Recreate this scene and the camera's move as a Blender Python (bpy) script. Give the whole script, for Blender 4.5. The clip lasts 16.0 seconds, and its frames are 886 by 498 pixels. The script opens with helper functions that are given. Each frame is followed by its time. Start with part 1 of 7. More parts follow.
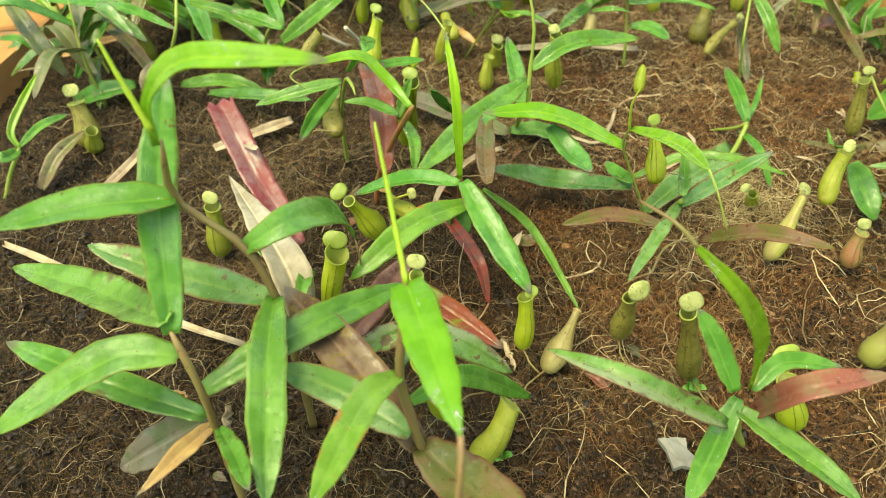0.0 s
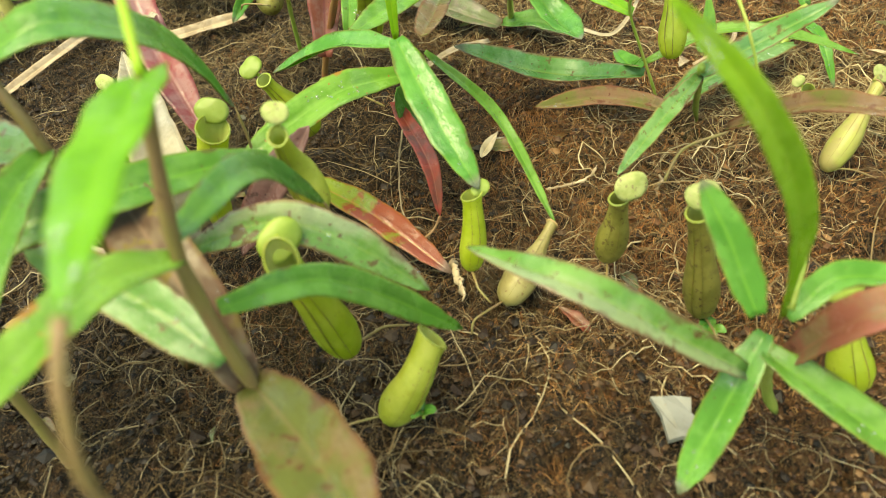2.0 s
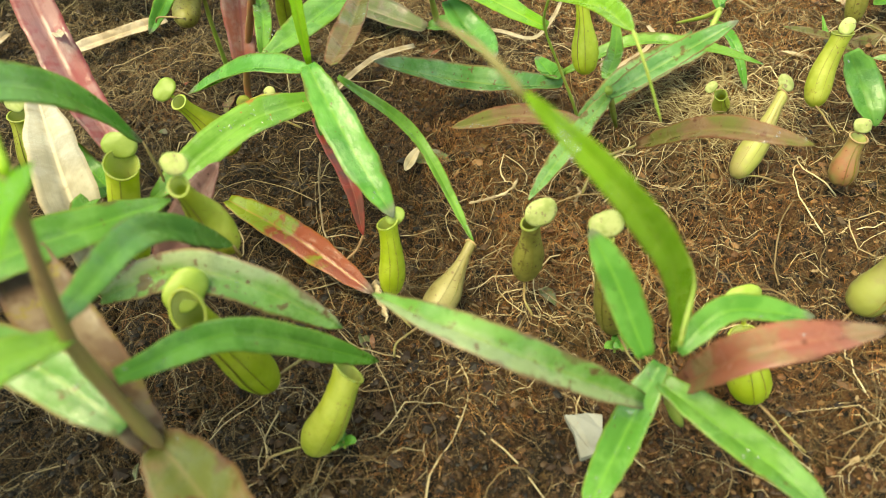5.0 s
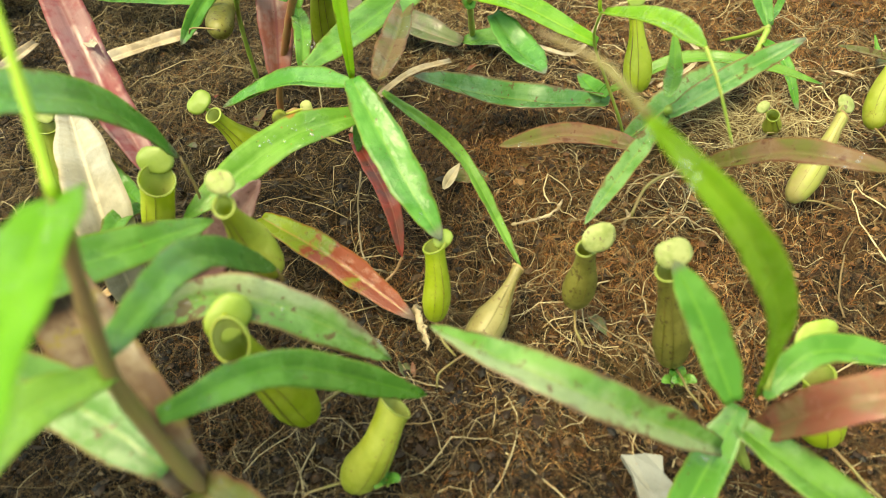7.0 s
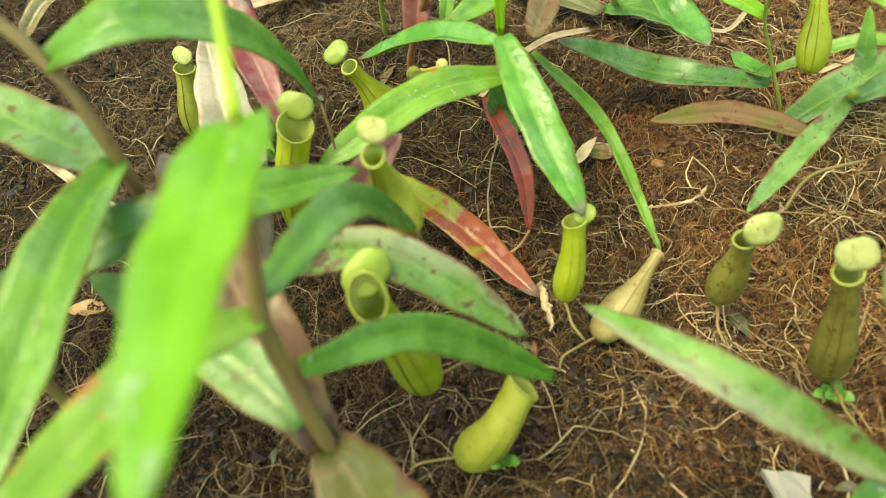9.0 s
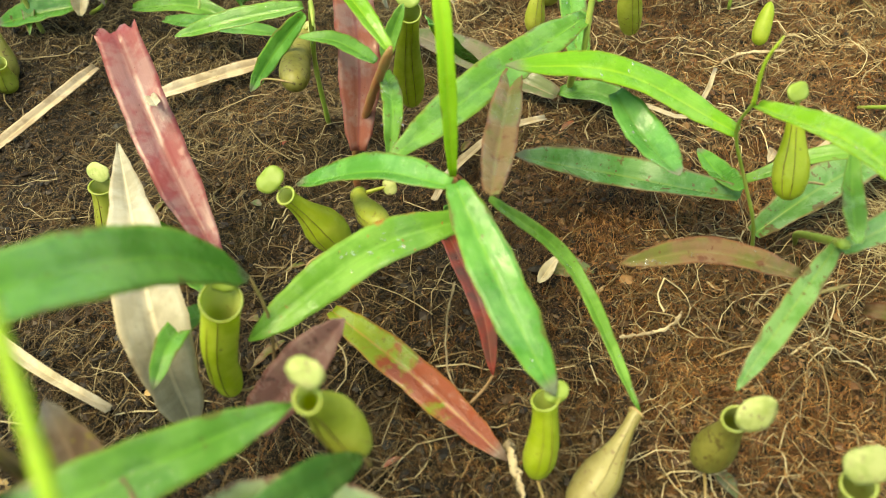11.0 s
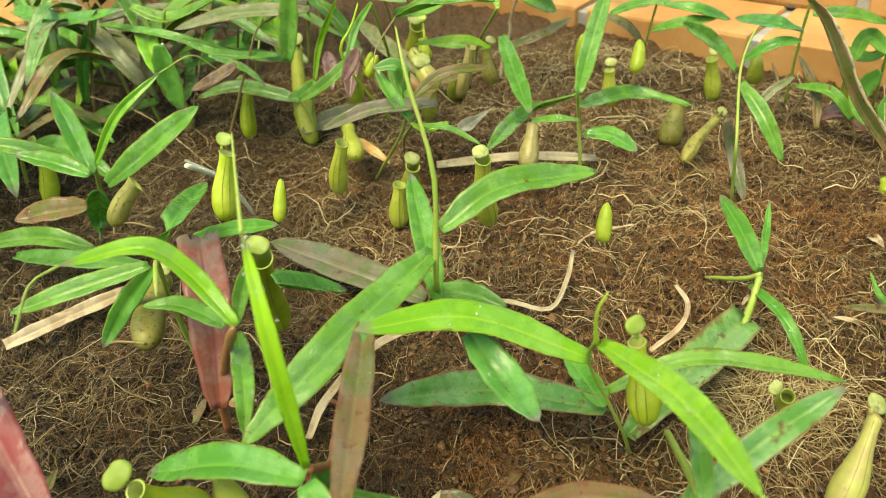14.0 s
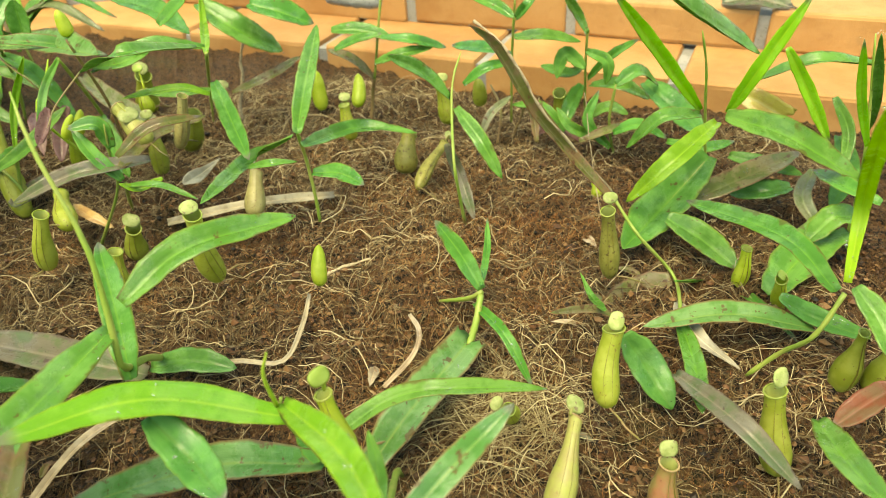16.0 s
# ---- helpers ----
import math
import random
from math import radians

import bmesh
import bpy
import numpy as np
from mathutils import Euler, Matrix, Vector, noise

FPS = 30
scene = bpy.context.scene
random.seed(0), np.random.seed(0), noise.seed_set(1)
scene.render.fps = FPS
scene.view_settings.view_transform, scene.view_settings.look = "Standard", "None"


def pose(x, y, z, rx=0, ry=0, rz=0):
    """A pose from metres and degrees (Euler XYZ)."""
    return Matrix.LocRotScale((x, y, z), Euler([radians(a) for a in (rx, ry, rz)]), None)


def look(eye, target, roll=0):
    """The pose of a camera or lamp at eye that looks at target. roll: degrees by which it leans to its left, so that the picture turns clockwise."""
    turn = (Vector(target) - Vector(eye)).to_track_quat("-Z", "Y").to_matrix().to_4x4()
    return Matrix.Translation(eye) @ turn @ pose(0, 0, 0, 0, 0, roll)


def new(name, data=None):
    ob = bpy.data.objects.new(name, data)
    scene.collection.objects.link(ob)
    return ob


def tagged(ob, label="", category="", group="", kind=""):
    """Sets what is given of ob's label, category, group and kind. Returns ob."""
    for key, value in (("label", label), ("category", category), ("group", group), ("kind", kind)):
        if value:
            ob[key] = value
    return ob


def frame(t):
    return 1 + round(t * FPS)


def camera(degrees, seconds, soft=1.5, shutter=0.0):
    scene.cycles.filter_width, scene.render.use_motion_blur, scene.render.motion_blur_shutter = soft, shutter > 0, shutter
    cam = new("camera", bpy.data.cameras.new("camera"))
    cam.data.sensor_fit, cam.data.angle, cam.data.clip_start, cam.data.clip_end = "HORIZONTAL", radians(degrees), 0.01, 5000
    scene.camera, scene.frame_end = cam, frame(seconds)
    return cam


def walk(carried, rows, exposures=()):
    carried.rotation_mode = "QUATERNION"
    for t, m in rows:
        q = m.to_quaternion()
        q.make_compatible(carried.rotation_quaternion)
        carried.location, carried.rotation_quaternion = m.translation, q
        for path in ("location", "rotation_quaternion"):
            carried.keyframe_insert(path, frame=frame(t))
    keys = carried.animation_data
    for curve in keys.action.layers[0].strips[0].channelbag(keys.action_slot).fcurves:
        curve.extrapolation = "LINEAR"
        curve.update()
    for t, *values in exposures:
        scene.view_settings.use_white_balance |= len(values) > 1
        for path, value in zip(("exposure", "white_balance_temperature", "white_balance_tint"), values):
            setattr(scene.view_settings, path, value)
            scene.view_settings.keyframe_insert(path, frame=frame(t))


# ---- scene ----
cam = camera(64.40, 16.0, soft=0.5)
PATH = [
    (0, (0.07397, 0.04845, 0.35817), (0.04871, 0.34983, 0.09639), -3.778),
    (0.5, (0.08862, 0.06153, 0.33909), (0.0509, 0.36024, 0.07574), -5.105),
    (1, (0.10823, 0.07805, 0.29294), (0.06871, 0.37739, 0.03057), -4.56),
    (1.5, (0.12064, 0.09948, 0.2632), (0.07373, 0.39424, -0.00309), -5.578),
    (2, (0.12464, 0.11342, 0.24627), (0.07157, 0.40316, -0.02434), -6.159),
    (2.5, (0.12108, 0.12383, 0.26621), (0.0681, 0.40921, -0.00902), -7.314),
    (3, (0.11284, 0.12354, 0.27104), (0.06739, 0.40247, -0.01203), -6.247),
    (3.5, (0.11494, 0.12571, 0.2708), (0.07458, 0.40608, -0.01163), -5.424),
    (4, (0.13974, 0.12845, 0.26588), (0.11113, 0.40838, -0.01841), -4.268),
    (4.2, (0.1413, 0.12767, 0.26873), (0.11218, 0.40705, -0.01605), -4.392),
    (6.3, (0.14191, 0.12816, 0.25352), (0.11734, 0.41414, -0.02507), -5.538),
    (6.5, (0.13786, 0.13055, 0.25294), (0.11016, 0.41672, -0.02516), -5.282),
    (7, (0.12437, 0.14165, 0.25702), (0.0907, 0.42826, -0.01996), -4.626),
    (7.5, (0.10583, 0.1249, 0.24564), (0.04004, 0.4047, -0.03255), -5.358),
    (8, (0.11148, 0.12871, 0.24776), (0.03427, 0.40473, -0.03125), -7.033),
    (8.2, (0.11094, 0.13174, 0.24426), (0.02942, 0.40662, -0.03467), -6.832),
    (10.3, (0.08695, 0.18865, 0.24886), (0.01564, 0.45479, -0.04112), -4.01),
    (10.5, (0.08632, 0.19598, 0.25092), (0.01849, 0.4645, -0.03769), -4.254),
    (11, (0.09297, 0.21401, 0.26317), (0.03578, 0.49315, -0.01756), -4.514),
    (11.5, (0.10423, 0.2283, 0.27228), (0.06137, 0.51854, 0.00039), -5.278),
    (12, (0.10535, 0.23746, 0.28271), (0.07066, 0.53976, 0.02307), -6.982),
    (12.5, (0.11354, 0.25339, 0.29128), (0.09043, 0.56597, 0.04277), -7.499),
    (13, (0.11737, 0.26111, 0.29864), (0.10309, 0.58231, 0.06068), -6.738),
    (13.5, (0.11671, 0.25875, 0.30227), (0.107, 0.58145, 0.06611), -5.579),
    (14, (0.1173, 0.25854, 0.3055), (0.1094, 0.58242, 0.07089), -5.231),
    (14.5, (0.1152, 0.25588, 0.30024), (0.11451, 0.58262, 0.0695), -4.477),
    (15, (0.13222, 0.26072, 0.30431), (0.18165, 0.58899, 0.08115), -3.933),
    (15.5, (0.16933, 0.26532, 0.30103), (0.25044, 0.58488, 0.07454), -4.037),
    (16, (0.18268, 0.26358, 0.30168), (0.27393, 0.57985, 0.07442), -3.643),
]
cam.data.dof.use_dof, cam.data.dof.focus_distance, cam.data.dof.aperture_fstop = True, 0.42, 11.0
EXPOSURE, KELVIN, TINT, SKY, SUN = 2.20, 11600.0, -10.0, 0.14, 1.45
walk(cam, [(t, look(eye, target, roll)) for t, eye, target, roll in PATH], [(t, EXPOSURE + more, KELVIN, TINT) for t, more in ((0.0, -0.05), (1.5, -0.05), (2.0, 0.10), (2.5, 0.10), (3.5, 0.12), (7.0, 0.12), (11.0, 0.12), (12.5, 0.18), (14.0, -0.04), (16.0, -0.04))])
# ---- light ----
world = bpy.data.worlds.new("sky")
scene.world = world
world.use_nodes = True
wn = world.node_tree.nodes
sky = wn.new("ShaderNodeTexSky")
sky.sky_type, sky.sun_disc = "NISHITA", False
sky.sun_elevation, sky.sun_rotation = radians(70.5), radians(-132)
wn["Background"].inputs["Strength"].default_value = SKY
world.node_tree.links.new(sky.outputs[0], wn["Background"].inputs["Color"])
lamp = bpy.data.lights.new("sun", "SUN")
lamp.energy, lamp.angle, lamp.color = SUN, radians(42), (1.0, 0.95, 0.86)
sun = new("sun", lamp)
sun.matrix_world = look((-0.50, -0.45, 1.9), (0, 0, 0))


# ---- materials ----
def shader(name):
    m = bpy.data.materials.new(name)
    m.use_nodes = True
    nt = m.node_tree
    return m, nt, nt.nodes["Principled BSDF"], nt.nodes["Material Output"]


def node(nt, kind, links=None, **values):
    n = nt.nodes.new(kind)
    for key, value in values.items():
        if key == "op":
            n.operation = value
        elif key == "blend":
            n.data_type, n.blend_type = "RGBA", value
        elif key == "dims":
            n.noise_dimensions = value
        elif key == "feature":
            n.feature = value
        else:
            n.inputs[int(key[1:]) if key[0] == "i" and key[1:].isdigit() else key].default_value = value
    for where, source in (links or {}).items():
        nt.links.new(source, n.inputs[where])
    return n


def math_node(nt, op, a, b=None, c=None, clamp=False):
    n = nt.nodes.new("ShaderNodeMath")
    n.operation, n.use_clamp = op, clamp
    for i, v in enumerate((a, b, c)):
        if v is None:
            continue
        if isinstance(v, (int, float)):
            n.inputs[i].default_value = v
        else:
            nt.links.new(v, n.inputs[i])
    return n.outputs[0]


def ramp01(nt, value, low, high):
    n = nt.nodes.new("ShaderNodeMapRange")
    n.interpolation_type = "SMOOTHSTEP"
    n.inputs["From Min"].default_value, n.inputs["From Max"].default_value = low, high
    nt.links.new(value, n.inputs["Value"])
    return n.outputs["Result"]


def mixed(nt, factor, a, b):
    n = nt.nodes.new("ShaderNodeMix")
    n.data_type = "RGBA"
    for slot, v in ((0, factor), (6, a), (7, b)):
        if isinstance(v, (int, float)):
            n.inputs[slot].default_value = v
        elif isinstance(v, tuple):
            n.inputs[slot].default_value = (*v, 1)
        else:
            nt.links.new(v, n.inputs[slot])
    return n.outputs[2]


def grain(nt, scale, detail=4, stretch=None, rough=0.6, coords="Object"):
    """A noise value, shifted from object to object."""
    tc = nt.nodes.new("ShaderNodeTexCoord")
    out = tc.outputs[coords]
    info = nt.nodes.new("ShaderNodeObjectInfo")
    if stretch:
        mp = nt.nodes.new("ShaderNodeMapping")
        mp.inputs["Scale"].default_value = stretch
        nt.links.new(out, mp.inputs["Vector"])
        out = mp.outputs[0]
    n = nt.nodes.new("ShaderNodeTexNoise")
    n.noise_dimensions = "4D"
    n.inputs["Scale"].default_value, n.inputs["Detail"].default_value = scale, detail
    n.inputs["Roughness"].default_value = rough
    nt.links.new(out, n.inputs["Vector"])
    nt.links.new(math_node(nt, "MULTIPLY", info.outputs["Random"], 37.0), n.inputs["W"])
    return n.outputs["Fac"]


def bumped(nt, bsdf, height, strength, distance):
    b = nt.nodes.new("ShaderNodeBump")
    b.inputs["Strength"].default_value, b.inputs["Distance"].default_value = strength, distance
    nt.links.new(height, b.inputs["Height"])
    nt.links.new(b.outputs[0], bsdf.inputs["Normal"])


def leaf_material(name, main, second, spot, spotted, rib, edge, gloss=0.3, through_light=0.42, blotch=(0.42, 0.6), tipward=0.0, pale_side=0.0):
    """A strap leaf: two tones in blotches, veins along it, a rib, specks, a coloured margin, wet gloss."""
    m, nt, bsdf, out = shader(name)
    uv = node(nt, "ShaderNodeSeparateXYZ", {0: nt.nodes.new("ShaderNodeTexCoord").outputs["UV"]})
    side = math_node(nt, "ABSOLUTE", math_node(nt, "MULTIPLY_ADD", uv.outputs[0], 2.0, -1.0))
    big = ramp01(nt, math_node(nt, "MULTIPLY_ADD", math_node(nt, "SUBTRACT", uv.outputs[1], 0.45), tipward, grain(nt, 70, 3)), *blotch)
    veins = grain(nt, 4, 3, (30, 1.6, 1), coords="UV")
    colour = mixed(nt, big, main, second)
    # patchy pale tone over one half of the blade
    if pale_side:
        pale_mask = ramp01(nt, math_node(nt, "MULTIPLY_ADD", uv.outputs[0], -0.6, math_node(nt, "MULTIPLY_ADD", grain(nt, 55, 4), 0.9, 0.55)), 0.62, 0.84)
        colour = mixed(nt, math_node(nt, "MULTIPLY", pale_mask, pale_side), colour, (0.400, 0.400, 0.300))
    info = nt.nodes.new("ShaderNodeObjectInfo")
    hsv = nt.nodes.new("ShaderNodeHueSaturation")
    nt.links.new(math_node(nt, "MULTIPLY_ADD", info.outputs["Random"], 0.03, 0.487), hsv.inputs["Hue"])
    nt.links.new(math_node(nt, "MULTIPLY_ADD", math_node(nt, "ADD", math_node(nt, "MULTIPLY", veins, 0.60), math_node(nt, "MULTIPLY", grain(nt, 45, 3), 0.42)), 0.85, 0.56), hsv.inputs["Value"])
    nt.links.new(colour, hsv.inputs["Color"])
    colour = hsv.outputs[0]
    ribmask = math_node(nt, "SUBTRACT", 1.0, ramp01(nt, side, 0.02, 0.11))
    colour = mixed(nt, math_node(nt, "MULTIPLY", ribmask, 0.55), colour, rib)
    colour = mixed(nt, math_node(nt, "MULTIPLY", ramp01(nt, side, 0.90 - 0.12 * spotted, 0.99), 0.5 + 0.3 * spotted), colour, edge)
    specks = ramp01(nt, grain(nt, 420, 2), 0.74 - 0.10 * spotted, 0.77 - 0.09 * spotted)
    stains = ramp01(nt, grain(nt, 130, 4), 0.74 - 0.19 * spotted, 0.80 - 0.19 * spotted)
    rusty = math_node(nt, "MULTIPLY", ramp01(nt, math_node(nt, "MULTIPLY_ADD", side, 0.35, grain(nt, 75, 4)), 0.90 - 0.12 * spotted, 1.0 - 0.10 * spotted), 0.6)
    colour = mixed(nt, math_node(nt, "MAXIMUM", rusty, math_node(nt, "MULTIPLY", math_node(nt, "MAXIMUM", specks, stains), 0.8 * min(1.0, 0.1 + 2.5 * spotted))), colour, spot)
    grit = ramp01(nt, grain(nt, 800, 1), 0.765, 0.785)
    colour = mixed(nt, math_node(nt, "MULTIPLY", grit, 0.7), colour, (0.035, 0.025, 0.014))
    dry = math_node(nt, "MULTIPLY", ramp01(nt, uv.outputs[1], 0.90, 0.97), math_node(nt, "GREATER_THAN", info.outputs["Random"], 0.55))
    colour = mixed(nt, math_node(nt, "MULTIPLY", dry, 0.75), colour, (0.170, 0.150, 0.125))
    nt.links.new(colour, bsdf.inputs["Base Color"])
    dirt = ramp01(nt, grain(nt, 700, 2), 0.64, 0.70)
    wet = ramp01(nt, grain(nt, 42, 5, rough=0.65), 0.46, 0.58)
    rough = math_node(nt, "MULTIPLY_ADD", wet, -0.26, gloss + 0.12, clamp=True)
    nt.links.new(rough, bsdf.inputs["Roughness"])
    nt.links.new(math_node(nt, "MULTIPLY_ADD", wet, 0.62, 0.18), bsdf.inputs["Specular IOR Level"])
    ribs = math_node(nt, "SINE", math_node(nt, "MULTIPLY", side, 26.0))
    height = math_node(nt, "ADD", math_node(nt, "MULTIPLY", veins, 0.14), math_node(nt, "MULTIPLY", ribs, 0.015))
    height = math_node(nt, "ADD", height, math_node(nt, "MULTIPLY", grain(nt, 130, 2), 0.20))
    height = math_node(nt, "ADD", height, math_node(nt, "MULTIPLY", dirt, 0.2))
    beads = math_node(nt, "MULTIPLY", ramp01(nt, grain(nt, 1000, 1), 0.52, 0.70), wet)
    height = math_node(nt, "ADD", height, math_node(nt, "MULTIPLY", beads, 0.22))
    bumped(nt, bsdf, height, 0.8, 0.0008)
    glow = nt.nodes.new("ShaderNodeBsdfTranslucent")
    nt.links.new(colour, glow.inputs["Color"])
    blend = nt.nodes.new("ShaderNodeMixShader")
    blend.inputs[0].default_value = through_light
    nt.links.new(bsdf.outputs[0], blend.inputs[1])
    nt.links.new(glow.outputs[0], blend.inputs[2])
    nt.links.new(blend.outputs[0], out.inputs["Surface"])
    return m


def skin_material(name, main, second, spot, spotted, gloss=0.35, scale=90, stretch=None, through_light=0.22, relief=0.3):
    """Pitcher walls, stems, straw: two tones, specks and fine relief."""
    m, nt, bsdf, out = shader(name)
    colour = mixed(nt, ramp01(nt, grain(nt, scale, 4, stretch), 0.38, 0.64), main, second)
    specks = ramp01(nt, grain(nt, 420, 2), 0.70 - 0.15 * spotted, 0.74 - 0.14 * spotted)
    blush = math_node(nt, "MULTIPLY", ramp01(nt, grain(nt, 120, 5, rough=0.7), 0.56, 0.72), 0.2 + 0.4 * spotted)
    colour = mixed(nt, math_node(nt, "MAXIMUM", blush, math_node(nt, "MULTIPLY", specks, 0.8)), colour, spot)
    info = nt.nodes.new("ShaderNodeObjectInfo")
    hsv = nt.nodes.new("ShaderNodeHueSaturation")
    nt.links.new(math_node(nt, "MULTIPLY_ADD", info.outputs["Random"], 0.35, 0.82), hsv.inputs["Value"])
    nt.links.new(colour, hsv.inputs["Color"])
    nt.links.new(hsv.outputs[0], bsdf.inputs["Base Color"])
    nt.links.new(math_node(nt, "MULTIPLY_ADD", grain(nt, 150, 3), 0.4, gloss - 0.1, clamp=True), bsdf.inputs["Roughness"])
    bumped(nt, bsdf, grain(nt, 350, 4, stretch), relief, 0.0006)
    if through_light:
        glow = nt.nodes.new("ShaderNodeBsdfTranslucent")
        nt.links.new(hsv.outputs[0], glow.inputs["Color"])
        blend = nt.nodes.new("ShaderNodeMixShader")
        blend.inputs[0].default_value = through_light
        nt.links.new(bsdf.outputs[0], blend.inputs[1])
        nt.links.new(glow.outputs[0], blend.inputs[2])
        nt.links.new(blend.outputs[0], out.inputs["Surface"])
    return m


def fibre_lines(nt, scale, width, twist):
    """Thin wandering lines, as fine roots in peat."""
    tc = nt.nodes.new("ShaderNodeTexCoord")
    mp = nt.nodes.new("ShaderNodeMapping")
    mp.inputs["Rotation"].default_value = (0, 0, twist)
    mp.inputs["Scale"].default_value = (1, 0.45, 1)
    nt.links.new(tc.outputs["Object"], mp.inputs["Vector"])
    n = nt.nodes.new("ShaderNodeTexNoise")
    n.inputs["Scale"].default_value, n.inputs["Detail"].default_value, n.inputs["Distortion"].default_value = scale, 2, 1.2
    nt.links.new(mp.outputs[0], n.inputs["Vector"])
    off = math_node(nt, "ABSOLUTE", math_node(nt, "SUBTRACT", n.outputs["Fac"], 0.5))
    return math_node(nt, "SUBTRACT", 1.0, ramp01(nt, off, width * 0.4, width))


def coir_gradient(nt, scale, spread):
    """Share of the reddish coir tone: low at the front left, rising right and back, plus noise, even far off."""
    place = node(nt, "ShaderNodeSeparateXYZ", {0: nt.nodes.new("ShaderNodeTexCoord").outputs["Object"]})
    amount = math_node(nt, "MULTIPLY_ADD", place.outputs[0], 2.2, math_node(nt, "MULTIPLY_ADD", place.outputs[1], 0.8, -0.110))
    away = node(nt, "ShaderNodeVectorMath", {0: nt.nodes.new("ShaderNodeTexCoord").outputs["Object"]})
    away.operation = "LENGTH"
    far = ramp01(nt, away.outputs["Value"], 1.1, 1.9)
    amount = math_node(nt, "MULTIPLY_ADD", far, 0.45, math_node(nt, "MULTIPLY", amount, math_node(nt, "SUBTRACT", 1.0, far)))
    amount = math_node(nt, "ADD", amount, math_node(nt, "MULTIPLY_ADD", grain(nt, scale, 5, rough=0.65), spread, -0.5 * spread))
    return ramp01(nt, amount, 0.25, 0.80)


def soil_material():
    m, nt, bsdf, out = shader("soil")
    red = coir_gradient(nt, 11, 2.2)
    colour = mixed(nt, red, (0.011, 0.008, 0.005), (0.098, 0.045, 0.019))
    colour = mixed(nt, math_node(nt, "MULTIPLY", ramp01(nt, grain(nt, 110, 5, rough=0.75), 0.46, 0.68), 0.7), colour, (0.135, 0.066, 0.027))
    colour = mixed(nt, ramp01(nt, grain(nt, 240, 4, rough=0.7), 0.46, 0.58), colour, (0.005, 0.0035, 0.0025))
    colour = mixed(nt, math_node(nt, "MULTIPLY", ramp01(nt, grain(nt, 600, 3, rough=0.7), 0.58, 0.68), 0.6), colour, (0.170, 0.095, 0.045))
    colour = mixed(nt, math_node(nt, "MULTIPLY", ramp01(nt, grain(nt, 11, 4), 0.56, 0.70), 0.4), colour, (0.050, 0.050, 0.013))
    specks = math_node(nt, "MULTIPLY", ramp01(nt, grain(nt, 1100, 2, rough=0.7), 0.57, 0.63), 0.75)
    colour = mixed(nt, specks, colour, (0.260, 0.160, 0.080))
    patch = ramp01(nt, grain(nt, 16, 3), 0.44, 0.58)
    lines = math_node(nt, "MULTIPLY", fibre_lines(nt, 90, 0.016, 0.4), patch)
    for scale, width, twist in ((140, 0.018, 1.7), (60, 0.008, 2.7), (200, 0.020, 0.9)):
        lines = math_node(nt, "MAXIMUM", lines, math_node(nt, "MULTIPLY", fibre_lines(nt, scale, width, twist), ramp01(nt, grain(nt, 45 + scale / 4, 2), 0.48, 0.58)))
    colour = mixed(nt, math_node(nt, "MULTIPLY", lines, 0.5), colour, (0.240, 0.150, 0.070))
    nt.links.new(colour, bsdf.inputs["Base Color"])
    nt.links.new(math_node(nt, "MULTIPLY_ADD", grain(nt, 60, 3), 0.6, 0.40, clamp=True), bsdf.inputs["Roughness"])
    bsdf.inputs["Specular IOR Level"].default_value = 0.2
    height = math_node(nt, "ADD", grain(nt, 200, 6, rough=0.8), math_node(nt, "MULTIPLY", lines, 0.35))
    bumped(nt, bsdf, height, 1.0, 0.009)
    return m


def loose_material(name, dark, light, third, gloss=0.6, darkening=0.45):
    """For many small pieces in one mesh: each piece its own tone, darker towards the front left."""
    m, nt, bsdf, out = shader(name)
    geo = nt.nodes.new("ShaderNodeNewGeometry")
    r = geo.outputs["Random Per Island"]
    colour = mixed(nt, r, dark, light)
    colour = mixed(nt, ramp01(nt, math_node(nt, "FRACT", math_node(nt, "MULTIPLY", r, 7.31)), 0.62, 0.9), colour, third)
    # tones move towards the dark colour at the front left of the bed
    toward_back = coir_gradient(nt, 13, 1.6)
    colour = mixed(nt, math_node(nt, "MULTIPLY_ADD", toward_back, -darkening, darkening + 0.02), colour, dark)
    nt.links.new(colour, bsdf.inputs["Base Color"])
    bsdf.inputs["Roughness"].default_value, bsdf.inputs["Specular IOR Level"].default_value = gloss, 0.25
    return m


def brick_material():
    m, nt, bsdf, out = shader("orange brick")
    colour = mixed(nt, ramp01(nt, grain(nt, 12, 5), 0.35, 0.65), (0.300, 0.135, 0.042), (0.390, 0.200, 0.075))
    colour = mixed(nt, math_node(nt, "MULTIPLY", ramp01(nt, grain(nt, 60, 4), 0.55, 0.75), 0.6), colour, (0.25, 0.105, 0.038))
    colour = mixed(nt, math_node(nt, "MULTIPLY", ramp01(nt, grain(nt, 25, 4), 0.62, 0.8), 0.5), colour, (0.10, 0.07, 0.045))
    info = nt.nodes.new("ShaderNodeObjectInfo")
    hsv = nt.nodes.new("ShaderNodeHueSaturation")
    nt.links.new(math_node(nt, "MULTIPLY_ADD", info.outputs["Random"], 0.3, 0.85), hsv.inputs["Value"])
    nt.links.new(colour, hsv.inputs["Color"])
    nt.links.new(hsv.outputs[0], bsdf.inputs["Base Color"])
    bsdf.inputs["Roughness"].default_value = 0.8
    bumped(nt, bsdf, grain(nt, 120, 6, rough=0.7), 0.6, 0.002)
    return m


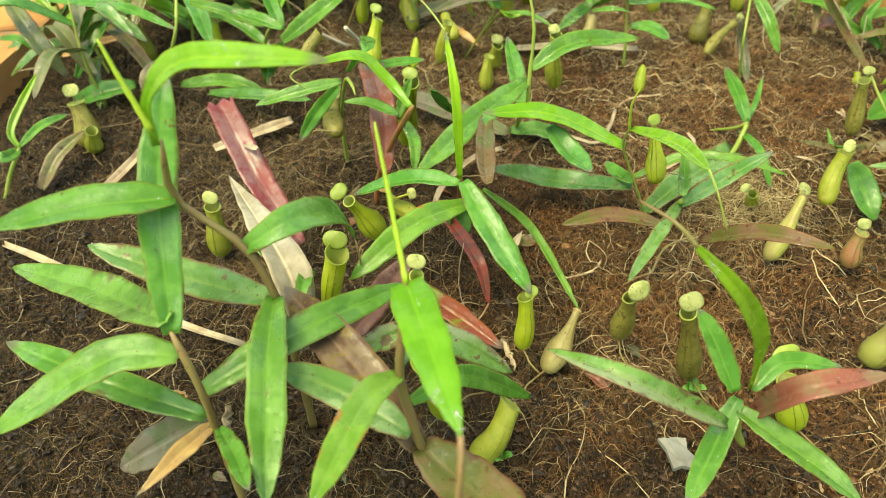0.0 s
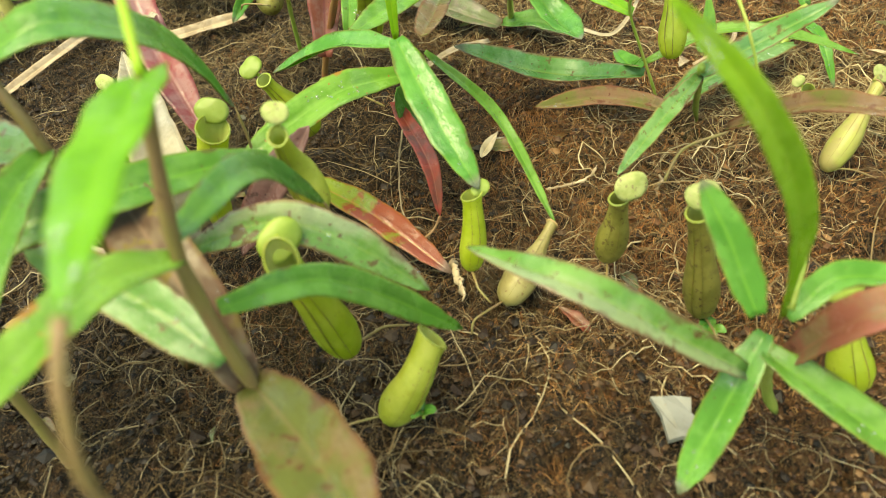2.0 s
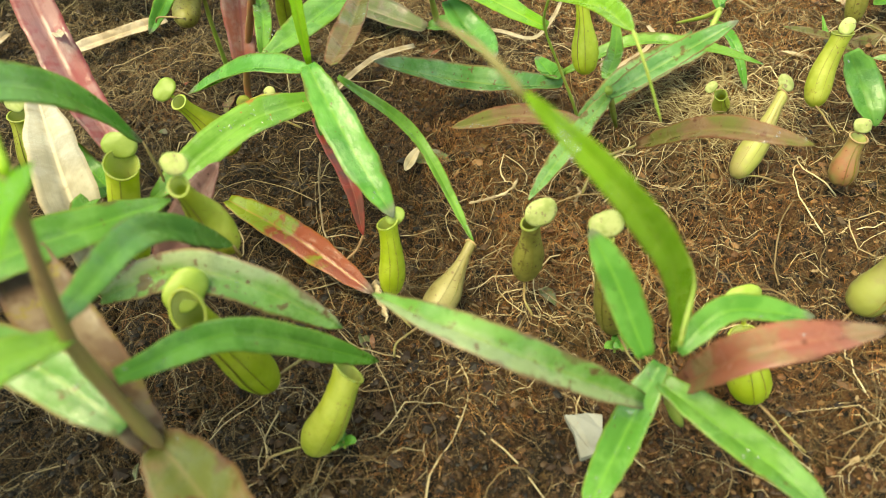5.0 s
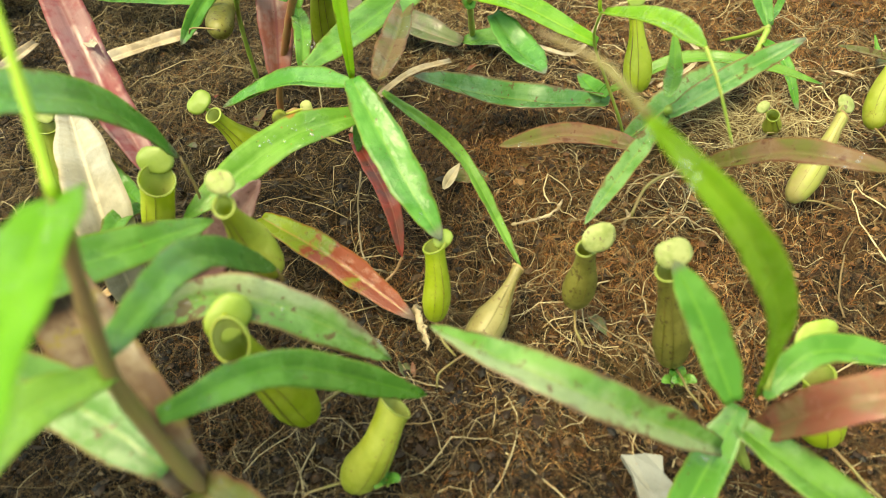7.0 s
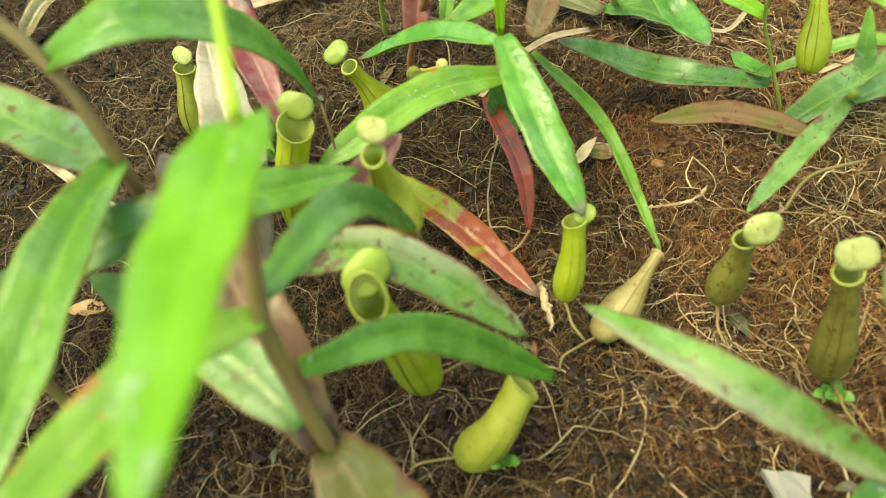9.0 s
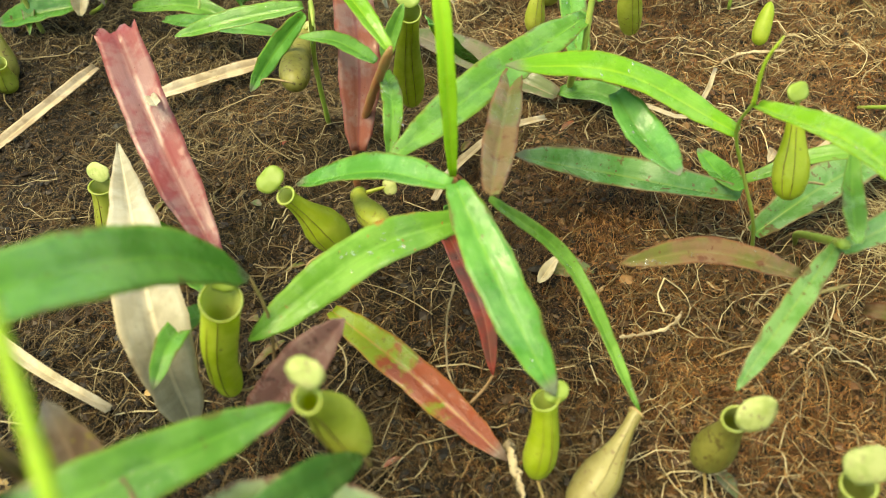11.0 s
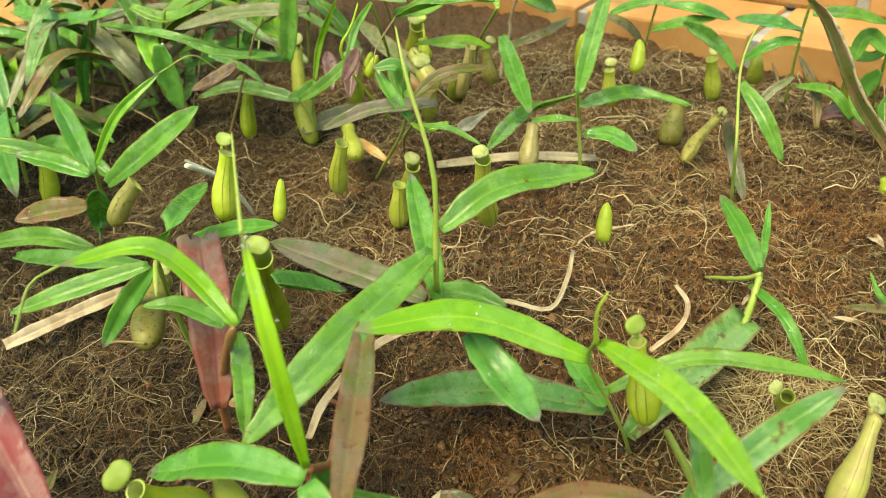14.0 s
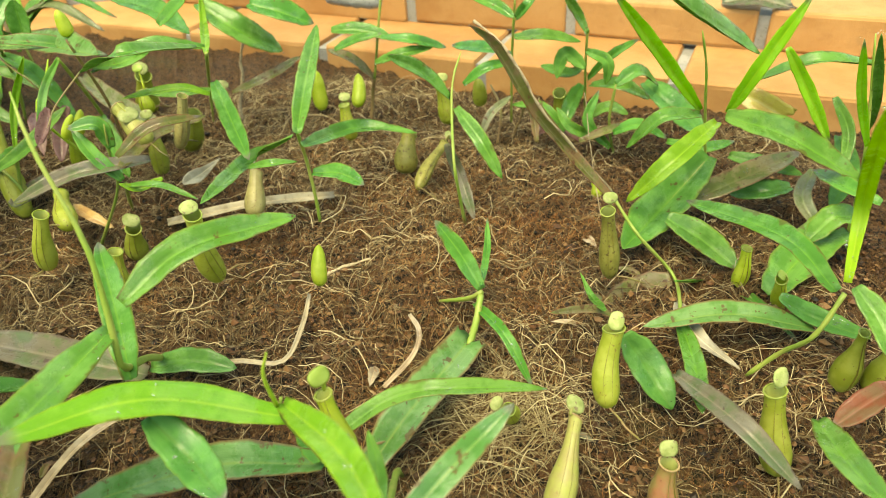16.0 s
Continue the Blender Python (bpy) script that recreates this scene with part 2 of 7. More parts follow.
BROWN, PALE = (0.11, 0.052, 0.02), (0.42, 0.50, 0.16)
MATS = {
    "fresh": leaf_material("fresh green leaf", (0.084, 0.236, 0.038), (0.136, 0.318, 0.066), BROWN, 0.5, (0.15, 0.36, 0.05), (0.20, 0.26, 0.05)),
    "bright": leaf_material("bright green leaf", (0.105, 0.324, 0.024), (0.143, 0.390, 0.037), BROWN, 0.05, (0.18, 0.44, 0.04), (0.22, 0.42, 0.04), 0.45, 0.45),
    "young": leaf_material("yellow-green young leaf", (0.163, 0.359, 0.030), (0.220, 0.417, 0.050), BROWN, 0.1, (0.32, 0.50, 0.06), (0.32, 0.40, 0.04), 0.3, 0.45),
    "lime": leaf_material("yellow-green new leaf", (0.299, 0.524, 0.040), (0.352, 0.582, 0.056), BROWN, 0.0, (0.45, 0.58, 0.06), (0.42, 0.50, 0.05), 0.35, 0.5),
    "spotted": leaf_material("spotted green leaf", (0.101, 0.242, 0.057), (0.170, 0.314, 0.112), (0.130, 0.065, 0.030), 0.8, (0.20, 0.33, 0.08), (0.24, 0.12, 0.06)),
    "bloomed": leaf_material("green leaf paler along one side", (0.092, 0.250, 0.047), (0.148, 0.323, 0.089), (0.120, 0.045, 0.030), 0.9, (0.20, 0.33, 0.08), (0.26, 0.13, 0.08), pale_side=0.45),
    "dark": leaf_material("dark green leaf", (0.070, 0.216, 0.047), (0.112, 0.294, 0.068), BROWN, 0.3, (0.09, 0.23, 0.04), (0.11, 0.18, 0.04)),
    "dull": leaf_material("greyish green leaf", (0.159, 0.193, 0.084), (0.233, 0.235, 0.146), (0.13, 0.06, 0.04), 0.6, (0.21, 0.27, 0.12), (0.24, 0.14, 0.08)),
    "olive": leaf_material("olive leaf", (0.138, 0.155, 0.045), (0.212, 0.172, 0.092), (0.10, 0.045, 0.028), 0.8, (0.18, 0.20, 0.08), (0.26, 0.15, 0.09)),
    "redspot": leaf_material("green leaf with red stains", (0.114, 0.276, 0.037), (0.166, 0.342, 0.063), (0.40, 0.06, 0.03), 0.35, (0.18, 0.38, 0.07), (0.18, 0.26, 0.05)),
    "brown": leaf_material("olive brown leaf", (0.128, 0.134, 0.037), (0.201, 0.128, 0.067), (0.12, 0.040, 0.025), 0.7, (0.20, 0.18, 0.07), (0.22, 0.09, 0.05)),
    "red": leaf_material("dull red leaf", (0.300, 0.055, 0.045), (0.180, 0.060, 0.050), (0.09, 0.03, 0.03), 0.4, (0.34, 0.12, 0.09), (0.28, 0.07, 0.05)),
    "crimson": leaf_material("wine red leaf", (0.265, 0.068, 0.064), (0.310, 0.155, 0.150), (0.12, 0.03, 0.035), 0.3, (0.20, 0.05, 0.06), (0.22, 0.05, 0.05), 0.18),
    "redbrown": leaf_material("red brown leaf", (0.230, 0.065, 0.040), (0.190, 0.105, 0.060), (0.10, 0.035, 0.03), 0.4, (0.30, 0.13, 0.09), (0.26, 0.08, 0.05)),
    "redyellow": leaf_material("yellow green and red leaf", (0.200, 0.250, 0.030), (0.270, 0.048, 0.032), (0.10, 0.05, 0.02), 0.6, (0.36, 0.20, 0.06), (0.30, 0.12, 0.04), blotch=(0.46, 0.58), tipward=0.42),
    "rosy": leaf_material("pinkish brown leaf", (0.300, 0.115, 0.075), (0.255, 0.170, 0.090), (0.15, 0.05, 0.035), 0.5, (0.34, 0.15, 0.10), (0.34, 0.11, 0.08), 0.22),
    "purple": leaf_material("purple leaf", (0.190, 0.095, 0.095), (0.270, 0.165, 0.155), (0.07, 0.035, 0.035), 0.6, (0.24, 0.11, 0.11), (0.17, 0.07, 0.06)),
    "mauve": leaf_material("mauve brown leaf", (0.120, 0.068, 0.048), (0.215, 0.150, 0.105), (0.22, 0.17, 0.04), 0.8, (0.28, 0.18, 0.12), (0.22, 0.12, 0.08)),
    "greyleaf": leaf_material("grey decaying leaf", (0.180, 0.155, 0.115), (0.120, 0.150, 0.070), (0.10, 0.06, 0.055), 0.5, (0.26, 0.22, 0.16), (0.18, 0.13, 0.10)),
    "pale": leaf_material("bleached dry leaf", (0.310, 0.280, 0.215), (0.230, 0.205, 0.150), (0.16, 0.12, 0.09), 0.3, (0.55, 0.47, 0.34), (0.42, 0.33, 0.22), 0.5, 0.1),
    "tan": leaf_material("tan dry leaf", (0.400, 0.260, 0.110), (0.300, 0.180, 0.080), (0.15, 0.08, 0.04), 0.3, (0.44, 0.30, 0.15), (0.34, 0.20, 0.09), 0.5, 0.1),
    "straw": leaf_material("grey straw", (0.330, 0.260, 0.180), (0.220, 0.165, 0.110), (0.12, 0.08, 0.05), 0.3, (0.42, 0.32, 0.2), (0.22, 0.15, 0.09), 0.6, 0.03),
    "yellow": leaf_material("yellow leaf", (0.520, 0.460, 0.120), (0.500, 0.380, 0.130), BROWN, 0.4, (0.55, 0.50, 0.2), (0.48, 0.34, 0.1)),
}
SKINS = {
    "pitcher": skin_material("green pitcher skin", (0.270, 0.310, 0.040), (0.350, 0.375, 0.070), (0.19, 0.13, 0.035), 0.4, through_light=0.40),
    "lime": skin_material("lime pitcher skin", (0.310, 0.400, 0.030), (0.400, 0.470, 0.060), (0.21, 0.24, 0.035), 0.3, through_light=0.40),
    "mottled": skin_material("mottled olive pitcher skin", (0.195, 0.180, 0.042), (0.290, 0.265, 0.070), (0.10, 0.06, 0.025), 0.7, through_light=0.40),
    "tan": skin_material("straw pitcher skin", (0.270, 0.235, 0.095), (0.200, 0.165, 0.060), (0.15, 0.09, 0.04), 0.5),
    "pale": skin_material("pale straw pitcher skin", (0.215, 0.205, 0.050), (0.190, 0.150, 0.048), (0.22, 0.16, 0.06), 0.3),
    "cream": skin_material("pale cream-green pitcher skin", (0.290, 0.300, 0.075), (0.265, 0.225, 0.085), (0.24, 0.17, 0.07), 0.2, through_light=0.30),
    "red": skin_material("red pitcher skin", (0.310, 0.130, 0.065), (0.230, 0.185, 0.065), (0.18, 0.05, 0.03), 0.4),
    "inner": skin_material("pale waxy inner wall", (0.430, 0.500, 0.150), (0.500, 0.540, 0.200), (0.30, 0.24, 0.08), 0.2, through_light=0.5),
    "lidpale": skin_material("pale lid skin", (0.330, 0.360, 0.140), (0.230, 0.275, 0.080), (0.17, 0.11, 0.07), 0.6, 0.5, 230),
    "lidgreen": skin_material("green lid skin", (0.200, 0.290, 0.040), (0.250, 0.330, 0.070), (0.20, 0.26, 0.04), 0.3, through_light=0.25),
    "rim": skin_material("glossy rim", (0.190, 0.250, 0.035), (0.240, 0.270, 0.060), (0.25, 0.2, 0.05), 0.2, 0.2),
    "rimdry": skin_material("dry rim", (0.360, 0.260, 0.120), (0.300, 0.190, 0.090), (0.14, 0.08, 0.04), 0.3, 0.45),
    "wing": skin_material("olive wing line", (0.190, 0.190, 0.035), (0.230, 0.170, 0.050), (0.10, 0.06, 0.02), 0.5, through_light=0.35),
    "stem": skin_material("green stem", (0.200, 0.300, 0.050), (0.260, 0.300, 0.070), (0.16, 0.10, 0.03), 0.3, stretch=(1, 1, 0.3)),
    "stembrown": skin_material("brown stem", (0.200, 0.170, 0.055), (0.230, 0.140, 0.070), (0.12, 0.06, 0.03), 0.4, stretch=(1, 1, 0.3)),
    "stemred": skin_material("red stem", (0.300, 0.110, 0.050), (0.220, 0.130, 0.050), (0.12, 0.05, 0.03), 0.3, stretch=(1, 1, 0.3)),
    "ribred": skin_material("dark red rib", (0.220, 0.055, 0.050), (0.180, 0.070, 0.060), (0.1, 0.04, 0.03), 0.3, stretch=(1, 1, 0.3)),
    "young": skin_material("yellow-green shoot", (0.300, 0.460, 0.040), (0.360, 0.480, 0.060), (0.3, 0.2, 0.05), 0.1, stretch=(1, 1, 0.3)),
    "straw": skin_material("dry straw", (0.330, 0.255, 0.160), (0.190, 0.135, 0.080), (0.09, 0.06, 0.04), 0.8, 0.6, through_light=0, relief=0.7),
    "root": skin_material("brown root", (0.220, 0.120, 0.060), (0.300, 0.190, 0.100), (0.1, 0.06, 0.03), 0.3, 0.6, through_light=0),
    "bleached": skin_material("bleached stalk", (0.560, 0.540, 0.420), (0.460, 0.430, 0.320), (0.2, 0.16, 0.1), 0.2, 0.5, through_light=0),
    "white": skin_material("weathered white chip", (0.200, 0.195, 0.170), (0.135, 0.128, 0.105), (0.2, 0.16, 0.12), 0.3, 0.6, 60, through_light=0, relief=0.8),
    "mortar": skin_material("grey mortar", (0.260, 0.250, 0.235), (0.180, 0.170, 0.160), (0.08, 0.08, 0.07), 0.5, 0.85, 60, through_light=0, relief=1.0),
    "plaster": skin_material("white stained plaster", (0.620, 0.620, 0.560), (0.460, 0.480, 0.400), (0.22, 0.24, 0.18), 0.4, 0.85, 25, through_light=0, relief=1.0),
}
WATER, water_nt, water_bsdf, _ = shader("water")
# the small opaque white share stands in for glints on the drops
water_bsdf.inputs["Transmission Weight"].default_value, water_bsdf.inputs["IOR"].default_value = 0.88, 1.33
water_bsdf.inputs["Roughness"].default_value, water_bsdf.inputs["Base Color"].default_value = 0.03, (1, 1, 1, 1)
SOIL = soil_material()
ROOTS = loose_material("dry fine roots", (0.040, 0.024, 0.011), (0.230, 0.155, 0.076), (0.48, 0.385, 0.235), 0.5, 0.40)
CRUMBS = loose_material("soil crumbs", (0.006, 0.004, 0.003), (0.105, 0.044, 0.017), (0.19, 0.100, 0.044), 0.55, 0.85)
COIR = loose_material("reddish coir fibres", (0.090, 0.034, 0.011), (0.330, 0.130, 0.040), (0.46, 0.26, 0.11))
STRAWBED = loose_material("pale dry grass", (0.150, 0.100, 0.048), (0.360, 0.280, 0.150), (0.50, 0.42, 0.25))
FLAKES = loose_material("bark flakes", (0.016, 0.010, 0.006), (0.120, 0.066, 0.030), (0.270, 0.185, 0.105), 0.6, 0.75)
BRICK = brick_material()


# ---- mesh tools ----
def ground_height(x, y):
    far = max(0.0, math.hypot(x - 0.15, y - 0.5) - 0.9)
    k = max(0.0, 1.0 - far * 3)
    lump = 0.0080 * noise.noise((x * 9, y * 9, 1.7)) + 0.0075 * noise.noise((x * 31, y * 31, 5.2))
    lump += 0.0045 * (abs(noise.noise((x * 55, y * 55, 7.7))) - 0.2)
    clod = noise.noise((x * 110, y * 110, 9.1))
    fine = 0.0034 * noise.noise((x * 230, y * 230, 2.4)) + 0.0016 * noise.noise((x * 430, y * 430, 6.4)) if k > 0 else 0.0
    # soil banked up against the edging
    bank = 0.016 * min(1.0, max(0.0, (0.667 * x + 0.745 * y - 0.86) / 0.14)) * min(1.0, max(0.0, (0.42 - x) / 0.2))
    return bank * k + k * (lump + 0.0120 * clod * abs(clod) + fine) - 0.003


def part(name, verts, faces, material, parent, label="", uvs=None, smooth=True):
    """One mesh object under a thing or a part. Verts are in world metres."""
    base = parent.matrix_world.translation if parent.parent is None else parent.parent.matrix_world.translation
    mesh = bpy.data.meshes.new(name)
    mesh.from_pydata([(v[0] - base[0], v[1] - base[1], v[2] - base[2]) for v in verts], [], faces)
    if uvs:
        layer = mesh.uv_layers.new(name="UVMap")
        loops = np.empty(len(mesh.loops), dtype=np.int32)
        mesh.loops.foreach_get("vertex_index", loops)
        layer.data.foreach_set("uv", np.asarray(uvs, dtype=np.float32)[loops].ravel())
    mesh.materials.append(material)
    if smooth:
        mesh.polygons.foreach_set("use_smooth", np.ones(len(mesh.polygons), dtype=bool))
    ob = new(name, mesh)
    ob.parent = parent
    if label:
        ob["label"] = label
    return ob


def thing(name, place, label, category, group=""):
    ob = new(name)
    ob.empty_display_size = 0.01
    ob.location = place
    ob.matrix_world = Matrix.Translation(place)
    return tagged(ob, label, category, group)


def spline(points, count):
    """Points along a smooth curve through the given ones, evenly spaced."""
    p = [Vector(q) for q in points]
    if len(p) == 2:
        p = [p[0], (p[0] + p[1]) / 2, p[1]]
    p = [p[0] * 2 - p[1]] + p + [p[-1] * 2 - p[-2]]
    dense = []
    for i in range(1, len(p) - 2):
        for k in range(16):
            t = k / 16
            a, b, c, d = p[i - 1 : i + 3]
            dense.append(0.5 * (2 * b + (c - a) * t + (2 * a - 5 * b + 4 * c - d) * t * t + (3 * b - a - 3 * c + d) * t**3))
    dense.append(p[-2])
    run = [0.0]
    for a, b in zip(dense, dense[1:]):
        run.append(run[-1] + (b - a).length)
    out, j = [], 0
    for i in range(count):
        want = run[-1] * i / (count - 1)
        while j < len(run) - 2 and run[j + 1] < want:
            j += 1
        span = max(run[j + 1] - run[j], 1e-9)
        out.append(dense[j].lerp(dense[j + 1], (want - run[j]) / span))
    return out


def tube(points, radii, sides=7, flat=1.0):
    """Verts and faces of a tube through the points, closed at both ends."""
    verts, faces = [], []
    n = len(points)
    side = None
    for i, p in enumerate(points):
        tan = (points[min(i + 1, n - 1)] - points[max(i - 1, 0)]).normalized()
        if side is None:
            side = tan.orthogonal().normalized()
        side = (side - tan * side.dot(tan)).normalized()
        up = tan.cross(side)
        for k in range(sides):
            a = 2 * math.pi * k / sides
            verts.append(p + (side * math.cos(a) + up * math.sin(a) * flat) * radii[i])
    for i in range(n - 1):
        for k in range(sides):
            a, b = i * sides + k, i * sides + (k + 1) % sides
            faces.append((a, b, b + sides, a + sides))
    faces.append(tuple(range(sides))[::-1])
    faces.append(tuple((n - 1) * sides + k for k in range(sides)))
    return verts, faces


# how wide a leaf is along its length, as (share of length, share of width)
SHAPES = {
    "droop": ((0, 0.80), (0.15, 1.0), (0.5, 0.96), (0.72, 0.74), (0.88, 0.42), (1, 0.05)),
    "sheath": ((0, 0.30), (0.15, 0.42), (0.34, 0.95), (0.55, 1.0), (0.78, 0.80), (0.93, 0.45), (1, 0.08)),
    "lance": ((0, 0.42), (0.06, 0.60), (0.20, 0.88), (0.40, 1.0), (0.65, 0.96), (0.82, 0.74), (0.93, 0.44), (1, 0.05)),
    "cut": ((0, 0.38), (0.12, 0.66), (0.35, 0.95), (0.6, 1.0), (0.85, 0.98), (1, 0.94)),
    "dead": ((0, 0.25), (0.15, 0.75), (0.35, 1.0), (0.55, 0.92), (0.75, 0.6), (0.9, 0.3), (1, 0.05)),
    "strap": ((0, 0.92), (0.25, 1.0), (0.6, 0.97), (0.82, 0.78), (0.94, 0.46), (1, 0.05)),
    "strip": ((0, 0.75), (0.2, 1.0), (0.5, 0.9), (0.8, 1.0), (1, 0.7)),
}


def profile(shape, s):
    rows = SHAPES[shape]
    for (a, u), (b, v) in zip(rows, rows[1:]):
        if s <= b:
            k = (s - a) / (b - a)
            k = k * k * (3 - 2 * k) if shape != "strip" else k
            return u + (v - u) * k
    return rows[-1][1]


RIBS = {"pale": "straw", "tan": "straw", "straw": "straw", "red": "stemred", "crimson": "ribred", "redbrown": "stemred", "rosy": "stemred", "redyellow": "stembrown", "purple": "ribred",
        "mauve": "stembrown", "greyleaf": "stembrown", "brown": "stembrown", "lime": "young", "young": "young"}


def leaf(parent, points, width, kind, normal, fold=0.46, shape="lance"):
    """A blade along a curve: folded at its rib, slightly waved, with a real thickness."""
    rng = random.Random(round(points[0][0] * 9e4 + points[-1][1] * 7e4))
    n, across = 22, 8
    line = spline(points, n)
    want = Vector(normal).normalized()
    verts, uvs, faces = [], [], []
    phase, ripple = rng.random() * 6, (0.10 if shape == "dead" else 0.035) * rng.uniform(0.5, 1.4)
    twist = rng.uniform(-0.12, 0.12)
    thick = 0.00035
    for i, p in enumerate(line):
        s = i / (n - 1)
        tan = (line[min(i + 1, n - 1)] - line[max(i - 1, 0)]).normalized()
        up = want - tan * want.dot(tan)
        up = up.normalized() if up.length > 0.05 else tan.orthogonal().normalized()
        up = Matrix.Rotation(twist * (s - 0.4) * 2, 3, tan) @ up
        side = tan.cross(up)
        half = width / 2 * profile(shape, s) * (1 + 0.03 * math.sin(s * 23 + phase) + 0.018 * math.sin(s * 61 + phase * 2))
        for layer in (0, 1):
            for j in range(across + 1):
                u = j / across * 2 - 1
                lift = fold * (abs(u) - 0.35) - 0.12 * fold * u * u
                lift += ripple * math.sin(s * 17 + phase + (1.5 if u > 0 else 0)) * abs(u)
                groove = -0.11 if j == across // 2 else 0.0
                q = p + side * (half * u) + up * (half * (lift + groove) - layer * thick)
                if shape in ("cut", "dead") and i == n - 1:
                    q = q + tan * rng.uniform(-0.15, 0.15) * width
                verts.append(q)
                uvs.append((j / across, s))
    row = 2 * (across + 1)
    for i in range(n - 1):
        for j in range(across):
            a = i * row + j
            faces.append((a, a + 1, a + row + 1, a + row))
            b = a + across + 1
            faces.append((b, b + row, b + row + 1, b + 1))
        for j in (0, across):
            a, b = i * row + j, i * row + j + across + 1
            faces.append((a, a + row, b + row, b) if j == 0 else (a, b, b + row, a + row))
    for i in (0, n - 1):
        for j in range(across):
            a, b = i * row + j, i * row + j + across + 1
            faces.append((a, b, b + 1, a + 1) if i == 0 else (a, a + 1, b + 1, b))
    blade = part("leaf" if parent.name.startswith(("pitcher", "seed")) else "blade", verts, faces, MATS[kind], parent, "", uvs)
    mid = []
    for i in range(1, n - 1):
        a, b = verts[i * row + across // 2], verts[i * row + across // 2 + across + 1]
        mid.append(b + (b - a).normalized() * 0.0001)
    verts, faces = tube(mid, [width * 0.024 * (1.15 - i / n) for i in range(n - 2)], 5)
    part("midrib", verts, faces, SKINS[RIBS.get(kind, "stem")], blade)
    return blade


def stalk(parent, name, points, r0, r1, kind):
    n = max(8, min(20, 5 * len(points)))
    line = spline(points, n)
    radii = [(r0 + (r1 - r0) * i / (n - 1)) * (1 + 0.10 * math.sin(i * 2.3)) for i in range(n)]
    radii[-1] *= 0.5
    flat = 1.0
    if kind == "straw":
        rng, flat = random.Random(round(points[0][0] * 7e4 + points[-1][1] * 9e4)), 0.5
        line = [q + Vector((rng.uniform(-1, 1), rng.uniform(-1, 1), rng.uniform(-0.3, 0.6))) * r0 * 0.7 for q in line]
        radii = [r * rng.uniform(0.6, 1.25) for r in radii]
    verts, faces = tube(line, radii, 8, flat)
    return part(name, verts, faces, SKINS[kind], parent)


def plant(label, base):
    return thing("pitcher_plant", base, label, "pitcher plant", "pitcher plants in the bed")


def loose(name, label, category, base):
    return thing(name, base, label, category)


def body_outline(neck):
    """Shares of length and of width, from the foot up to a mouth neck wide."""
    return ((0.0, 0.30), (0.04, 0.62), (0.12, 0.86), (0.26, 1.0), (0.42, 0.96), (0.58, 0.48 + 0.52 * neck), (0.72, 0.15 + 0.85 * neck), (0.88, neck * 0.96), (1.0, neck * 1.04))


BUD = ((0.0, 0.30), (0.04, 0.60), (0.12, 0.88), (0.28, 1.0), (0.50, 0.95), (0.75, 0.78), (0.92, 0.50), (1.0, 0.12))
DRY = {"tan", "pale", "red", "cream"}


